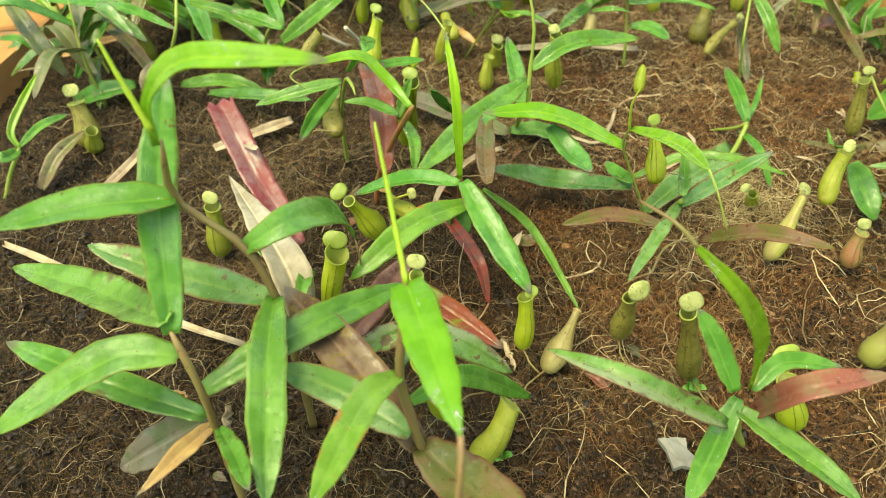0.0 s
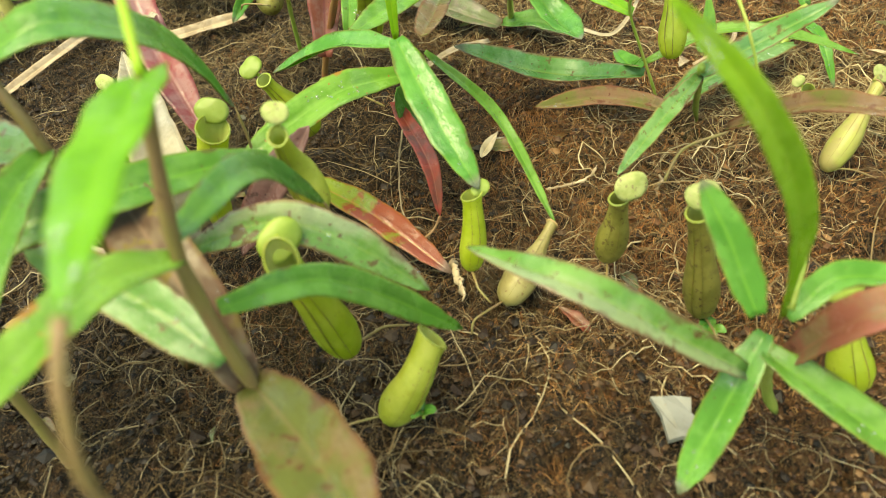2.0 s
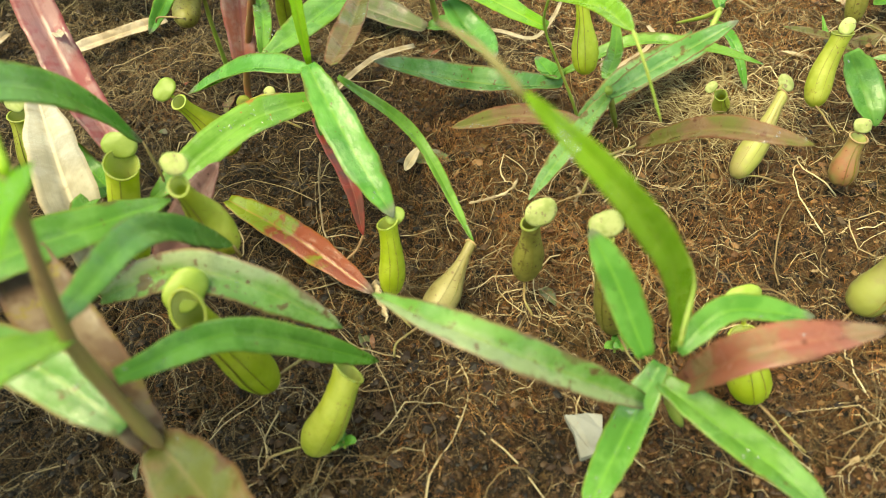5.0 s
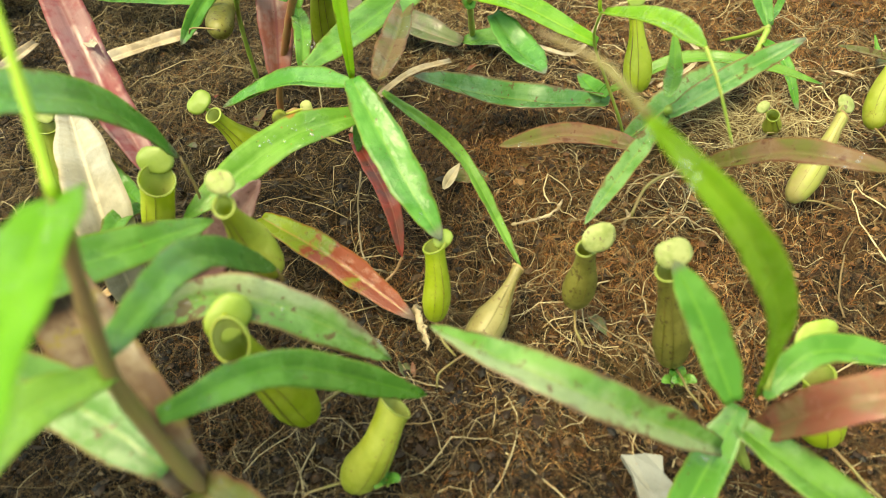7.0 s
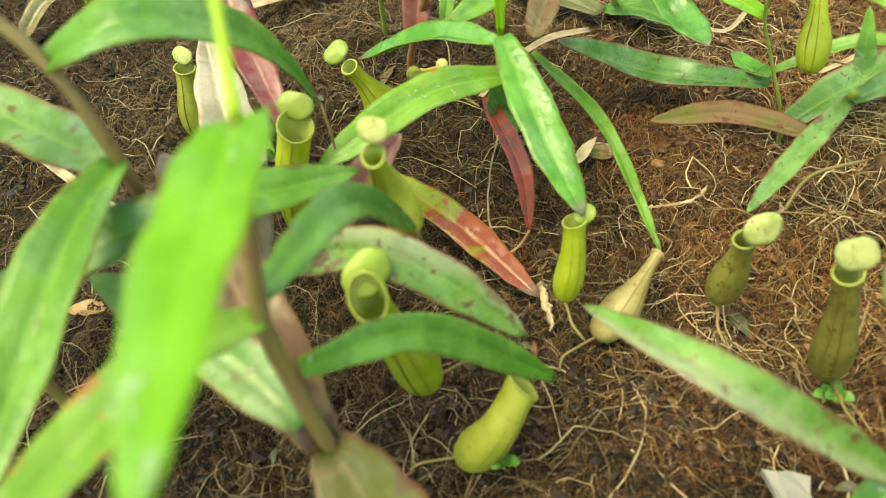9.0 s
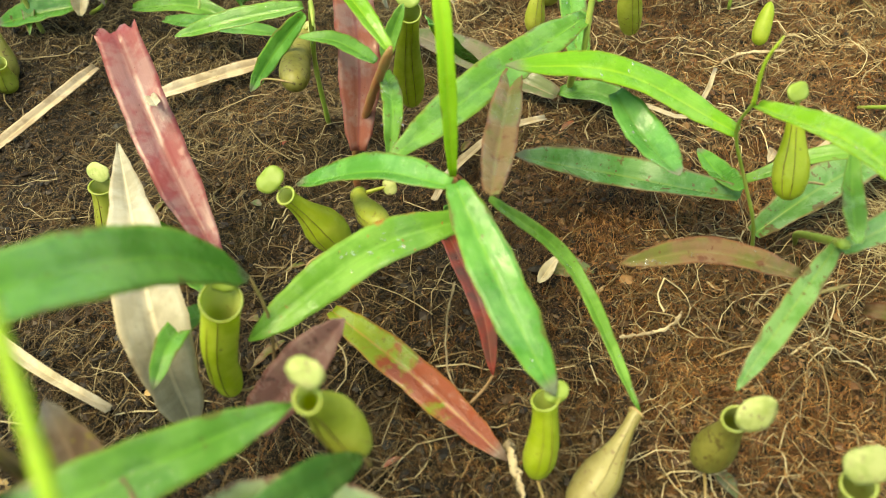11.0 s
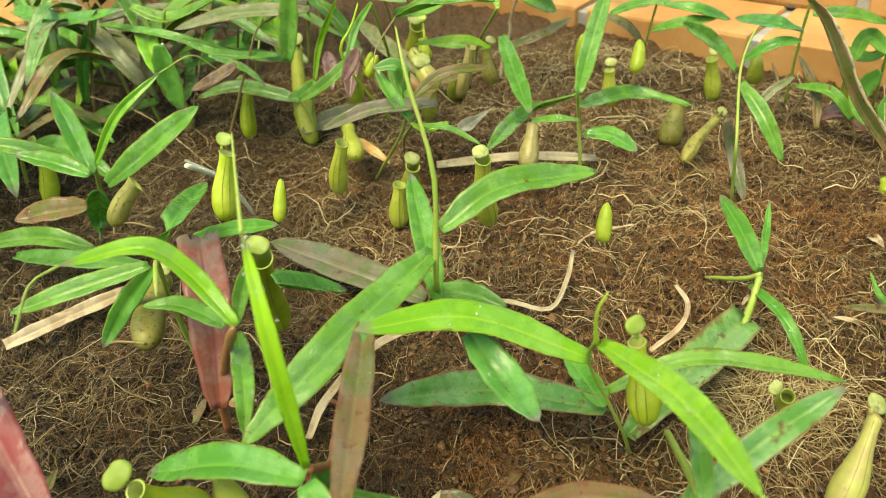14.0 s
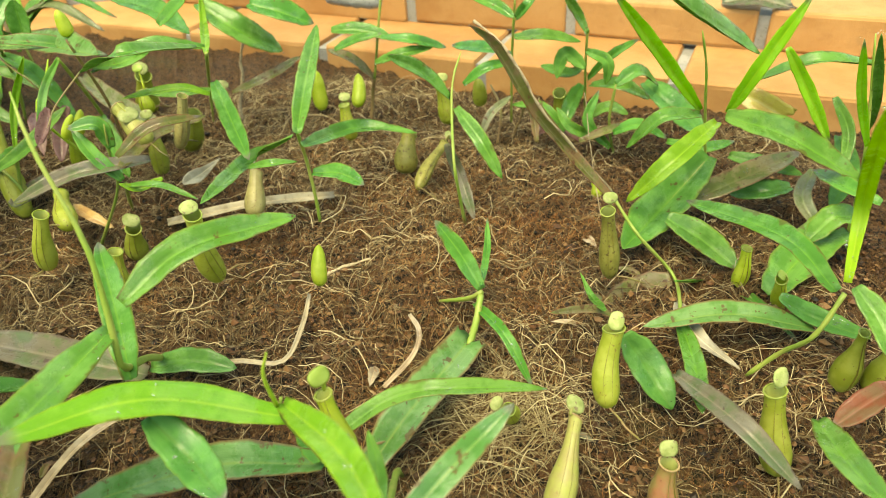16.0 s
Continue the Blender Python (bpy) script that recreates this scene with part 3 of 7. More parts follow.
def pitcher(label, bottom, mouth, width, kind, lid=None, mid=None, tendril=None, lid_size=1.0, bud=False, neck=0.62, tilt=0.30, face=None):
    """A pitcher trap: bellied tube open at the top, rim, two wing lines, a hinged lid and its tendril."""
    ob = thing("pitcher", bottom, label, "pitcher", "pitchers in the bed")
    a, b = Vector(bottom), Vector(mouth)
    length = (b - a).length
    width = min(width, length * 0.62)
    rng = random.Random(round(a.x * 9e4 + b.y * 7e4))
    if mid:
        knots = [a, Vector(mid), b]
    else:
        lean = Vector((rng.uniform(-1, 1), rng.uniform(-1, 1), 0)) * length * 0.05
        knots = [a, a.lerp(b, 0.5) + lean, b]
    n, sides = 20, 16
    line = spline(knots, n)
    radii, outline = [], BUD if bud else body_outline(neck)
    for i in range(n):
        s = i / (n - 1)
        for (p, u), (q, v) in zip(outline, outline[1:]):
            if s <= q + 1e-9:
                radii.append(width / 2 * (u + (v - u) * (s - p) / (q - p)))
                break
    axis = (line[-1] - line[-2]).normalized()
    back = Vector(lid) - b if lid else Vector((0, 0.6, 1))
    back = back - axis * back.dot(axis)
    back = back.normalized() if back.length > 1e-4 else axis.orthogonal().normalized()
    front = -back
    verts = []
    # the outer wall, then down the inside
    rings = [(line[i], radii[i], i) for i in range(n)] + [(line[i], radii[i] - 0.0006, i) for i in range(n - 1, 5, -1) if not bud]
    for p, r, i in rings:
        tan = (line[min(i + 1, n - 1)] - line[max(i - 1, 0)]).normalized()
        f = (front - tan * front.dot(tan)).normalized()
        g = tan.cross(f)
        slant = tilt * max(0.0, i / (n - 1) - 0.8) / 0.2
        for k in range(sides):
            t = 2 * math.pi * k / sides
            dent = 1 - 0.035 * math.cos(2 * t)
            verts.append(p + (f * math.cos(t) + g * math.sin(t)) * (r * dent) - tan * (slant * r * math.cos(t)))
    def skin(count):
        return [(i * sides + k, i * sides + (k + 1) % sides, (i + 1) * sides + (k + 1) % sides, (i + 1) * sides + k) for i in range(count - 1) for k in range(sides)]

    faces = skin(n) + [tuple(range(sides))[::-1]]
    if bud:
        part("body", verts, faces + [tuple((n - 1) * sides + k for k in range(sides))], SKINS[kind], ob)
        return ob
    part("body", verts[:n * sides], faces, SKINS[kind], ob)
    inside = len(rings) - n
    part("inner_wall", verts[n * sides:], skin(inside) + [tuple((inside - 1) * sides + k for k in range(sides))], SKINS["inner"], ob, "pale waxy inner wall")
    # the rim
    f = (front - axis * front.dot(axis)).normalized()
    g = axis.cross(f)
    verts, faces = [], []
    thick = max(0.0003, width * 0.028)
    for k in range(24):
        t = 2 * math.pi * k / 24
        out = f * math.cos(t) + g * math.sin(t)
        c = b + out * (radii[-1] * (1 - 0.035 * math.cos(2 * t))) - axis * (tilt * radii[-1] * math.cos(t))
        for m in range(6):
            e = 2 * math.pi * m / 6
            verts.append(c + (out * math.cos(e) * 1.25 + axis * math.sin(e)) * thick)
    for k in range(24):
        for m in range(6):
            p, q = k * 6, (k + 1) % 24 * 6
            faces.append((p + m, p + (m + 1) % 6, q + (m + 1) % 6, q + m))
    part("rim", verts, faces, SKINS["rimdry" if kind in DRY else "rim"], ob)
    # two wing lines down the front
    outer = Vector((rng.uniform(-0.5, 0.5), -1.0, 0.2))
    for s in (-1, 1):
        verts, faces = [], []
        for i in range(1, n):
            tan = (line[min(i + 1, n - 1)] - line[max(i - 1, 0)]).normalized()
            ff = (outer - tan * outer.dot(tan)).normalized()
            gg = tan.cross(ff)
            t = s * 0.30
            out = ff * math.cos(t) + gg * math.sin(t)
            slant = tilt * max(0.0, i / (n - 1) - 0.8) / 0.2
            foot = line[i] + out * radii[i] * 0.96 - tan * slant * radii[i] * math.cos(t)
            high = 0.0006 * math.sin(math.pi * min(1, i / (n - 1) * 1.05)) + 0.0002
            w = tan.cross(out) * 0.00012
            verts += [foot - w, foot + w, foot + out * high]
        for i in range(n - 2):
            p = i * 3
            for u, v in ((0, 1), (1, 2), (2, 0)):
                faces.append((p + u, p + v, p + v + 3, p + u + 3))
        faces += [(2, 1, 0), (3 * (n - 2), 3 * (n - 2) + 1, 3 * (n - 2) + 2)]
        part("wing", verts, faces, SKINS["wing"], ob, "raised olive wing line")
    # the lid, a cupped oval hinged at the back of the rim
    if lid:
        c = Vector(lid)
        hinge = b + back * radii[-1] + axis * tilt * radii[-1]
        reach = (c - hinge)
        size = max(width * 0.36, 0.0026) * lid_size
        d1 = reach.normalized() if reach.length > 0.001 else axis
        phase = rng.uniform(0, 6)
        facing = Vector(face or (rng.uniform(-0.35, 0.35), -0.75, rng.uniform(0.45, 0.9))).normalized()
        d1 = d1 - facing * d1.dot(facing)
        d1 = d1.normalized() if d1.length > 0.05 else facing.orthogonal().normalized()
        c = c + facing * size * 0.05
        d2 = d1.cross(facing)
        verts, faces = [], []
        rows, spokes = 5, 20
        for layer in (0, 1):
            verts.append(c - facing * (layer * 0.0006 - 0.15 * size))
            for r in range(1, rows + 1):
                for k in range(spokes):
                    t = 2 * math.pi * k / spokes
                    notch = 1 - 0.16 * max(0, math.cos(t)) ** 6 - 0.10 * max(0, -math.cos(t)) ** 8
                    rr = r / rows * size * notch
                    z = 0.15 * size * (1 - (r / rows) ** 2.4) + 0.07 * size * math.sin(3 * t + phase) * (r / rows) ** 2 + 0.03 * size * math.sin(7 * t) * (r / rows) ** 3
                    verts.append(c + d1 * rr * math.cos(t) * 0.86 + d2 * rr * math.sin(t) + facing * (z - layer * 0.0006))
        span = 1 + rows * spokes
        for layer in (0, 1):
            o = layer * span
            for k in range(spokes):
                k2 = (k + 1) % spokes
                tri = (o, o + 1 + k, o + 1 + k2)
                faces.append(tri if layer == 0 else tri[::-1])
                for r in range(rows - 1):
                    p, q = o + 1 + r * spokes, o + 1 + (r + 1) * spokes
                    quad = (p + k, q + k, q + k2, p + k2)
                    faces.append(quad if layer == 0 else quad[::-1])
        edge = 1 + (rows - 1) * spokes
        for k in range(spokes):
            k2 = (k + 1) % spokes
            faces.append((edge + k, edge + span + k, edge + span + k2, edge + k2))
        lid_ob = part("lid", verts, faces, SKINS["lidgreen" if kind == "lime" else "lidpale"], ob)
        neck = spline([hinge - axis * 0.001, hinge.lerp(c, 0.5) + back * 0.001, c], 6)
        verts, faces = tube(neck, [0.0011, 0.001, 0.0009, 0.0008, 0.0007, 0.0005], 6)
        part("hinge", verts, faces, SKINS[kind], ob)
    # tendril from the foot
    if tendril:
        pts = [a + Vector((0, 0, 0.001))] + [Vector(q) for q in tendril]
    else:
        turn = rng.uniform(0, 6.28)
        out = Vector((math.cos(turn), math.sin(turn), 0))
        pts = [a + Vector((0, 0, width * 0.1)), a + out * width * 0.7 + Vector((0, 0, 0.002)), a + out * width * 1.1 + Vector((0, 0, 0.001)), a + out * width * 1.5 + Vector((0.004, 0, -0.003))]
    verts, faces = tube(spline(pts, 12), [0.0006] * 11 + [0.0003], 6)
    part("tendril", verts, faces, SKINS["stembrown"], ob)
    return ob


# ---- soil bed ----
def coords(low, high, step, reach):
    inner = np.arange(low, high + step / 2, step)
    grow = [step]
    while sum(grow) < reach:
        grow.append(grow[-1] * 1.5)
    out = np.cumsum(grow)
    return np.concatenate([low - out[::-1], inner, high + out])


xs, ys = coords(-0.42, 0.70, 0.0022, 60), coords(0.14, 1.02, 0.0022, 60)
ground_verts = [(x, y, ground_height(x, y)) for y in ys for x in xs]
nx = len(xs)
ground_faces = [(j * nx + i, j * nx + i + 1, (j + 1) * nx + i + 1, (j + 1) * nx + i) for j in range(len(ys) - 1) for i in range(nx - 1)]
mesh = bpy.data.meshes.new("ground")
mesh.from_pydata(ground_verts, [], ground_faces)
mesh.polygons.foreach_set("use_smooth", np.ones(len(mesh.polygons), dtype=bool))
mesh.materials.append(SOIL)
ground = tagged(new("ground", mesh), "dark brown peaty soil of a planting bed with reddish coir", "soil", kind="structure")

# ---- brick edging ----
WALL_D, WALL_N = Vector((0.745, -0.667, 0)), Vector((0.667, 0.745, 0))


def block(lx, ly, lz, seed, bevel=0.004):
    """A worn brick: a box with cut edges, slightly out of true. Centred, resting on z = 0."""
    rng = random.Random(seed)
    bm = bmesh.new()
    bmesh.ops.create_cube(bm, size=1)
    for v in bm.verts:
        v.co = Vector((v.co.x * lx, v.co.y * ly, (v.co.z + 0.5) * lz))
    bmesh.ops.bevel(bm, geom=bm.edges[:], offset=bevel, segments=2, affect="EDGES", profile=0.6)
    for v in bm.verts:
        v.co += Vector((rng.uniform(-1, 1), rng.uniform(-1, 1), rng.uniform(-1, 1))) * 0.0008
    return bm


def brick_mesh(name, lx, ly, lz, seed):
    bm = block(lx, ly, lz, seed)
    me = bpy.data.meshes.new(name)
    bm.to_mesh(me)
    bm.free()
    me.materials.append(BRICK)
    return me


BRICKS = [brick_mesh("brick", 0.195, 0.105, 0.042, s) for s in range(4)]
LOW_BRICKS = [brick_mesh("brick", 0.195, 0.125, 0.060, s + 9) for s in range(4)]


def edging(name, start, direction, back, count, shift, label):
    """Two stepped courses of brick in mortar, along direction from start; back points away from the bed."""
    wall = tagged(new(name), label, "brick edging", kind="structure")
    wall.location = start
    wall.matrix_world = Matrix.Translation(start)
    turn = Matrix((direction, back, Vector((0, 0, 1)))).transposed().to_4x4()
    rng = random.Random(count)
    for row, (meshes, depth, z, off) in enumerate(((LOW_BRICKS, 0.0625, -0.030, shift + 0.136), (BRICKS, 0.108 + 0.0525, 0.030, shift))):
        for i in range(count):
            ob = new("brick", meshes[(i * 3 + row) % 4])
            ob.parent = wall
            place = direction * (off + i * 0.207) + back * (depth + rng.uniform(-0.002, 0.002)) + Vector((0, 0, z))
            ob.matrix_basis = Matrix.Translation(place) @ turn @ pose(0, 0, 0, 0, 0, rng.uniform(-0.5, 0.5))
    base = Vector(start)
    for depth, deep, z, tall, inset in ((0.0625, 0.117, -0.03, 0.054, 0.004), (0.108 + 0.0525, 0.097, 0.028, 0.038, 0.004)):
        bm = bmesh.new()
        bmesh.ops.create_cube(bm, size=1)
        lx = count * 0.207
        verts = [base + direction * (shift + (v.co.x + 0.5) * lx - 0.05) + back * (depth + v.co.y * deep) + Vector((0, 0, z + (v.co.z + 0.5) * tall)) for v in bm.verts]
        faces = [[v.index for v in f.verts] for f in bm.faces]
        bm.free()
        part("mortar", verts, faces, SKINS["mortar"], wall, "grey mortar in the joints", smooth=False)
    return wall


edging("brick_edging", tuple(WALL_N * 1.020 + WALL_D * -1.05), WALL_D, WALL_N, 9, -0.129, "stepped edging of orange bricks with grey mortar")
edging("brick_edging", (-0.75, 1.36, 0.0), Vector((1, 0, 0)), Vector((0, 1, 0)), 4, 0.0, "far stepped edging of orange bricks with mortar")
edging("brick_edging", (-0.46, 0.60, 0.0), Vector((0, 1, 0)), Vector((-1, 0, 0)), 4, 0.0, "muddy orange brick edging at the side")
verts = [(x, y, z) for z in (-0.02, 0.5) for y in (1.62, 1.75) for x in (-1.4, 0.0)]
faces = [(0, 2, 3, 1), (4, 5, 7, 6), (0, 1, 5, 4), (2, 6, 7, 3), (0, 4, 6, 2), (1, 3, 7, 5)]
wall_ob = new("wall_back", bpy.data.meshes.new("wall_back"))
wall_ob.data.from_pydata(verts, [], faces)
wall_ob.data.materials.append(SKINS["plaster"])
tagged(wall_ob, "white stained plaster wall behind the bed", "wall", kind="structure")

# ---- plants and pitchers ----
p = plant('young pitcher plant with bright green wet strap leaves on dark soil', (0.042, 0.512, 0.000))
leaf(p, [(0.0592, 0.4095, 0.1009), (0.0803, 0.3754, 0.0808), (0.0996, 0.3489, 0.0616)], 0.0172, 'fresh', (0.11, -0.49, 0.87), fold=0.2)
leaf(p, [(0.0561, 0.4161, 0.0944), (0.0229, 0.4302, 0.0892), (-0.0201, 0.4476, 0.0641)], 0.0159, 'fresh', (-0.38, -0.02, 0.93))
leaf(p, [(0.0615, 0.4100, 0.0830), (0.0300, 0.3880, 0.0850), (-0.0095, 0.3563, 0.0673)], 0.0170, 'redspot', (0.10, -0.50, 0.86), fold=0.25)
leaf(p, [(0.0717, 0.4108, 0.0933), (0.1041, 0.4152, 0.0558), (0.1331, 0.3685, 0.0257)], 0.0066, 'fresh', (0.40, -0.57, 0.72))
leaf(p, [(0.0568, 0.4200, 0.0951), (0.0561, 0.4226, 0.1529), (0.0506, 0.4412, 0.1858)], 0.0061, 'lime', (0.32, -0.92, 0.24), fold=0.25)
stalk(p, 'tendril', [(0.0506, 0.4412, 0.1858), (0.0388, 0.4838, 0.1815), (0.0218, 0.5437, 0.1717)], 0.0007, 0.0004, 'stem')
stalk(p, 'stem', [(0.0568, 0.4196, 0.0946), (0.0529, 0.4607, 0.0450), (0.0417, 0.5122, 0.0000)], 0.0018, 0.0018, 'stemred')
leaf(p, [(0.0740, 0.3937, 0.1102), (0.0731, 0.4484, 0.0993), (0.0741, 0.5061, 0.0962)], 0.0135, 'brown', (0.17, 0.12, 0.98))
leaf(p, [(0.0407, 0.4645, 0.0350), (0.0670, 0.4126, 0.0309), (0.0745, 0.3894, 0.0120)], 0.0103, 'red', (0.03, -0.28, 0.96))
stalk(p, 'tendril', [(0.0745, 0.3894, 0.0120), (0.0705, 0.3874, 0.0040), (0.0654, 0.3805, 0.0030)], 0.0007, 0.0007, 'root')
leaf(p, [(0.0469, 0.4533, 0.0500), (0.0528, 0.4581, 0.0300), (0.0599, 0.4558, 0.0200)], 0.0202, 'dark', (0.71, -0.66, 0.25))
p = loose('dead_leaf', 'yellow-green and crimson ageing strap leaf lying on wet soil', 'leaf', (0.084, 0.354, 0.006))
leaf(p, [(-0.0023, 0.4133, 0.0181), (0.0413, 0.3803, 0.0216), (0.0837, 0.3539, 0.0058)], 0.0159, 'redyellow', (-0.04, -0.26, 0.96), fold=0.35)
p = loose('dead_leaf', 'dull purple dying leaf standing among pitchers', 'leaf', (-0.014, 0.342, 0.030))
leaf(p, [(-0.0137, 0.3418, 0.0304), (0.0138, 0.3440, 0.0702), (0.0319, 0.3486, 0.0937)], 0.0179, 'purple', (-0.43, -0.81, 0.40))
p = loose('dead_leaf', 'bleached papery dead leaf with greyish veins', 'leaf', (-0.046, 0.349, 0.010))
leaf(p, [(-0.0457, 0.3495, 0.0100), (-0.0474, 0.3608, 0.0711), (-0.1128, 0.4625, 0.0704)], 0.0238, 'pale', (0.32, -0.29, 0.90), shape='dead')
p = loose('dead_leaf', 'wine-red strap leaf with a torn blunt end', 'leaf', (-0.060, 0.427, 0.036))
leaf(p, [(-0.0597, 0.4267, 0.0359), (-0.0948, 0.4684, 0.0656), (-0.1266, 0.5132, 0.1024)], 0.0221, 'crimson', (0.31, -0.42, 0.85), shape='cut')
leaf(p, [(-0.1093, 0.4946, 0.0791), (-0.1008, 0.4840, 0.0827), (-0.0927, 0.4739, 0.0862)], 0.0054, 'pale', (-0.27, 0.11, 0.96), shape='cut')
p = loose('fallen_leaf', 'green leaf half hidden behind bleached dead leaf', 'leaf', (-0.067, 0.420, 0.015))
leaf(p, [(-0.1004, 0.4438, 0.0401), (-0.0941, 0.4441, 0.0175), (-0.0673, 0.4197, 0.0153)], 0.0133, 'fresh', (0.33, -0.42, 0.85))
p = loose('fallen_leaf', 'small green leaf blade beside a pitcher', 'leaf', (-0.041, 0.380, 0.055))
leaf(p, [(-0.0414, 0.3802, 0.0547), (-0.0370, 0.3527, 0.0691), (-0.0392, 0.3360, 0.0617)], 0.0098, 'fresh', (0.33, 0.16, 0.93))
pitcher('lime-green upright young pitcher with a two-lobed lid', (-0.0275, 0.3590, 0.0280), (-0.0150, 0.3580, 0.0865), 0.0118, 'lime', lid=(-0.0165, 0.3650, 0.0915), lid_size=1.75, face=(0.15, -0.80, 0.55), neck=1.12, tilt=0.50, tendril=[(-0.0200, 0.3600, 0.0300), (-0.0090, 0.3620, 0.0400), (-0.0035, 0.3640, 0.0700), (-0.0038, 0.3620, 0.0955)])
pitcher('yellow-green pitcher with pale hairy lid hanging from a leaf tip', (0.0452, 0.3092, 0.0822), (0.0386, 0.3022, 0.1200), 0.0138, 'pitcher', lid=(0.0387, 0.3050, 0.1275), mid=(0.0385, 0.3115, 0.0985), neck=0.46, tilt=0.45, tendril=[(0.0475, 0.3075, 0.0815), (0.0490, 0.3050, 0.0850), (0.0481, 0.3045, 0.0900)])
pitcher('bright green pitcher with a rounded kidney-shaped lid', (0.0500, 0.2879, 0.0259), (0.0418, 0.2718, 0.0921), 0.0166, 'lime', lid=(0.0398, 0.2790, 0.0945), lid_size=1.40, neck=0.66, tilt=0.95, face=(0.35, -0.75, 0.55))
pitcher('olive pitcher with open mouth bent at its belly', (0.0651, 0.2749, 0.0000), (0.0856, 0.2838, 0.0411), 0.0168, 'pitcher', mid=(0.0778, 0.2737, 0.0250), neck=0.74)
pitcher('narrow yellow-green pitcher with dark wing lines', (0.0945, 0.3417, 0.0204), (0.0964, 0.3494, 0.0580), 0.0125, 'lime', lid=(0.1000, 0.3514, 0.0600), neck=0.72)
straw_pitcher = pitcher('withered straw-coloured pitcher with a red scar lying on soil', (0.1096, 0.3350, 0.0055), (0.1315, 0.3690, 0.0250), 0.0162, 'tan', neck=0.32)
scar_at, scar_up = Vector((0.1132, 0.3385, 0.0158)), Vector((-0.10, -0.55, 0.83)).normalized()
scar_u = scar_up.orthogonal().normalized()
scar_v = scar_up.cross(scar_u)
verts = [scar_at + scar_up * 0.0003] + [scar_at + (scar_u * math.cos(k * 0.6283) * 0.0030 + scar_v * math.sin(k * 0.6283) * 0.0021) * (0.8 + 0.3 * (k % 3)) - scar_up * 0.0008 for k in range(10)]
part("scar", verts, [(0, 1 + k, 1 + (k + 1) % 10) for k in range(10)], SKINS["ribred"], straw_pitcher, "dark red scar")
pitcher('mottled olive pitcher with round pale lid', (0.1568, 0.3582, 0.0137), (0.1586, 0.3500, 0.0563), 0.0152, 'mottled', lid=(0.1622, 0.3470, 0.0650), lid_size=1.35, neck=0.56)
pitcher('mottled brown-green pitcher with dark lid', (0.1959, 0.3296, 0.0080), (0.1835, 0.3215, 0.0725), 0.0148, 'mottled', lid=(0.1850, 0.3250, 0.0780), lid_size=1.30, neck=0.56)
pitcher('plump green pitcher lying on soil with pale lid', (-0.0056, 0.4506, 0.0238), (-0.0223, 0.4386, 0.0645), 0.0190, 'lime', lid=(-0.0296, 0.4426, 0.0700), neck=0.4)
pitcher('slim green pitcher with small lid', (-0.1345, 0.4572, 0.0000), (-0.1322, 0.4610, 0.0442), 0.0177, 'pitcher', lid=(-0.1339, 0.4656, 0.0496))
pitcher('tiny pitcher with a furry grey lid', (0.0255, 0.4241, 0.0630), (0.0048, 0.4568, 0.0509), 0.0122, 'pitcher', lid=(0.0191, 0.4620, 0.0532))
p = plant('pitcher plant with broad spotted leaves spreading from a low stem', (0.219, 0.285, 0.000))
leaf(p, [(0.1913, 0.2590, 0.0591), (0.1404, 0.2519, 0.1014), (0.1027, 0.2755, 0.0962)], 0.0124, 'bloomed', (0.29, -0.39, 0.87), fold=0.3)
leaf(p, [(0.1863, 0.2532, 0.0921), (0.1782, 0.2682, 0.1086), (0.1703, 0.2786, 0.1203)], 0.0111, 'fresh', (0.05, -0.73, 0.68))
leaf(p, [(0.1983, 0.2637, 0.0798), (0.1895, 0.2530, 0.1264), (0.1700, 0.2420, 0.1650), (0.1474, 0.2450, 0.1900)], 0.0086, 'young', (0.43, -0.89, 0.13), fold=0.25, shape='sheath')
stalk(p, 'tendril', [(0.1477, 0.2385, 0.1925), (0.1403, 0.2447, 0.1987), (0.1309, 0.2625, 0.1955)], 0.0009, 0.0005, 'stembrown')
leaf(p, [(0.2001, 0.2647, 0.0788), (0.2165, 0.2748, 0.0872), (0.2438, 0.2743, 0.0840)], 0.0096, 'fresh', (-0.05, -0.27, 0.96))
leaf(p, [(0.2043, 0.2680, 0.0542), (0.2145, 0.2494, 0.0998), (0.2523, 0.2553, 0.1017)], 0.0126, 'rosy', (-0.40, -0.35, 0.85))
leaf(p, [(0.1975, 0.2691, 0.0664), (0.1897, 0.2588, 0.0567), (0.1712, 0.2330, 0.0273)], 0.0129, 'fresh', (-0.36, -0.55, 0.75))
leaf(p, [(0.1965, 0.2640, 0.0640), (0.2135, 0.2500, 0.0600), (0.2290, 0.2370, 0.0560), (0.2440, 0.2230, 0.0500)], 0.0135, 'fresh', (0.25, -0.45, 0.86))
stalk(p, 'stem', [(0.2017, 0.2738, 0.0549), (0.2121, 0.2844, 0.0161), (0.2191, 0.2853, 0.0000)], 0.0022, 0.0022, 'stem')
stalk(p, 'shoot', [(0.1987, 0.2623, 0.0850), (0.2033, 0.2768, 0.1000), (0.1936, 0.2794, 0.1200)], 0.0012, 0.0006, 'stem')
pitcher('green pitcher with open cupped lid under leaves', (0.2490, 0.2950, 0.0040), (0.2409, 0.3043, 0.0350), 0.0170, 'lime', lid=(0.2400, 0.3135, 0.0450), lid_size=1.55)
pitcher('plump pale green pitcher leaning over soil', (0.3065, 0.3411, 0.0060), (0.3185, 0.3460, 0.0390), 0.0190, 'cream', neck=0.6)
p = plant('pitcher plant with greyish leaves and brown arching leaves', (0.220, 0.495, 0.000))
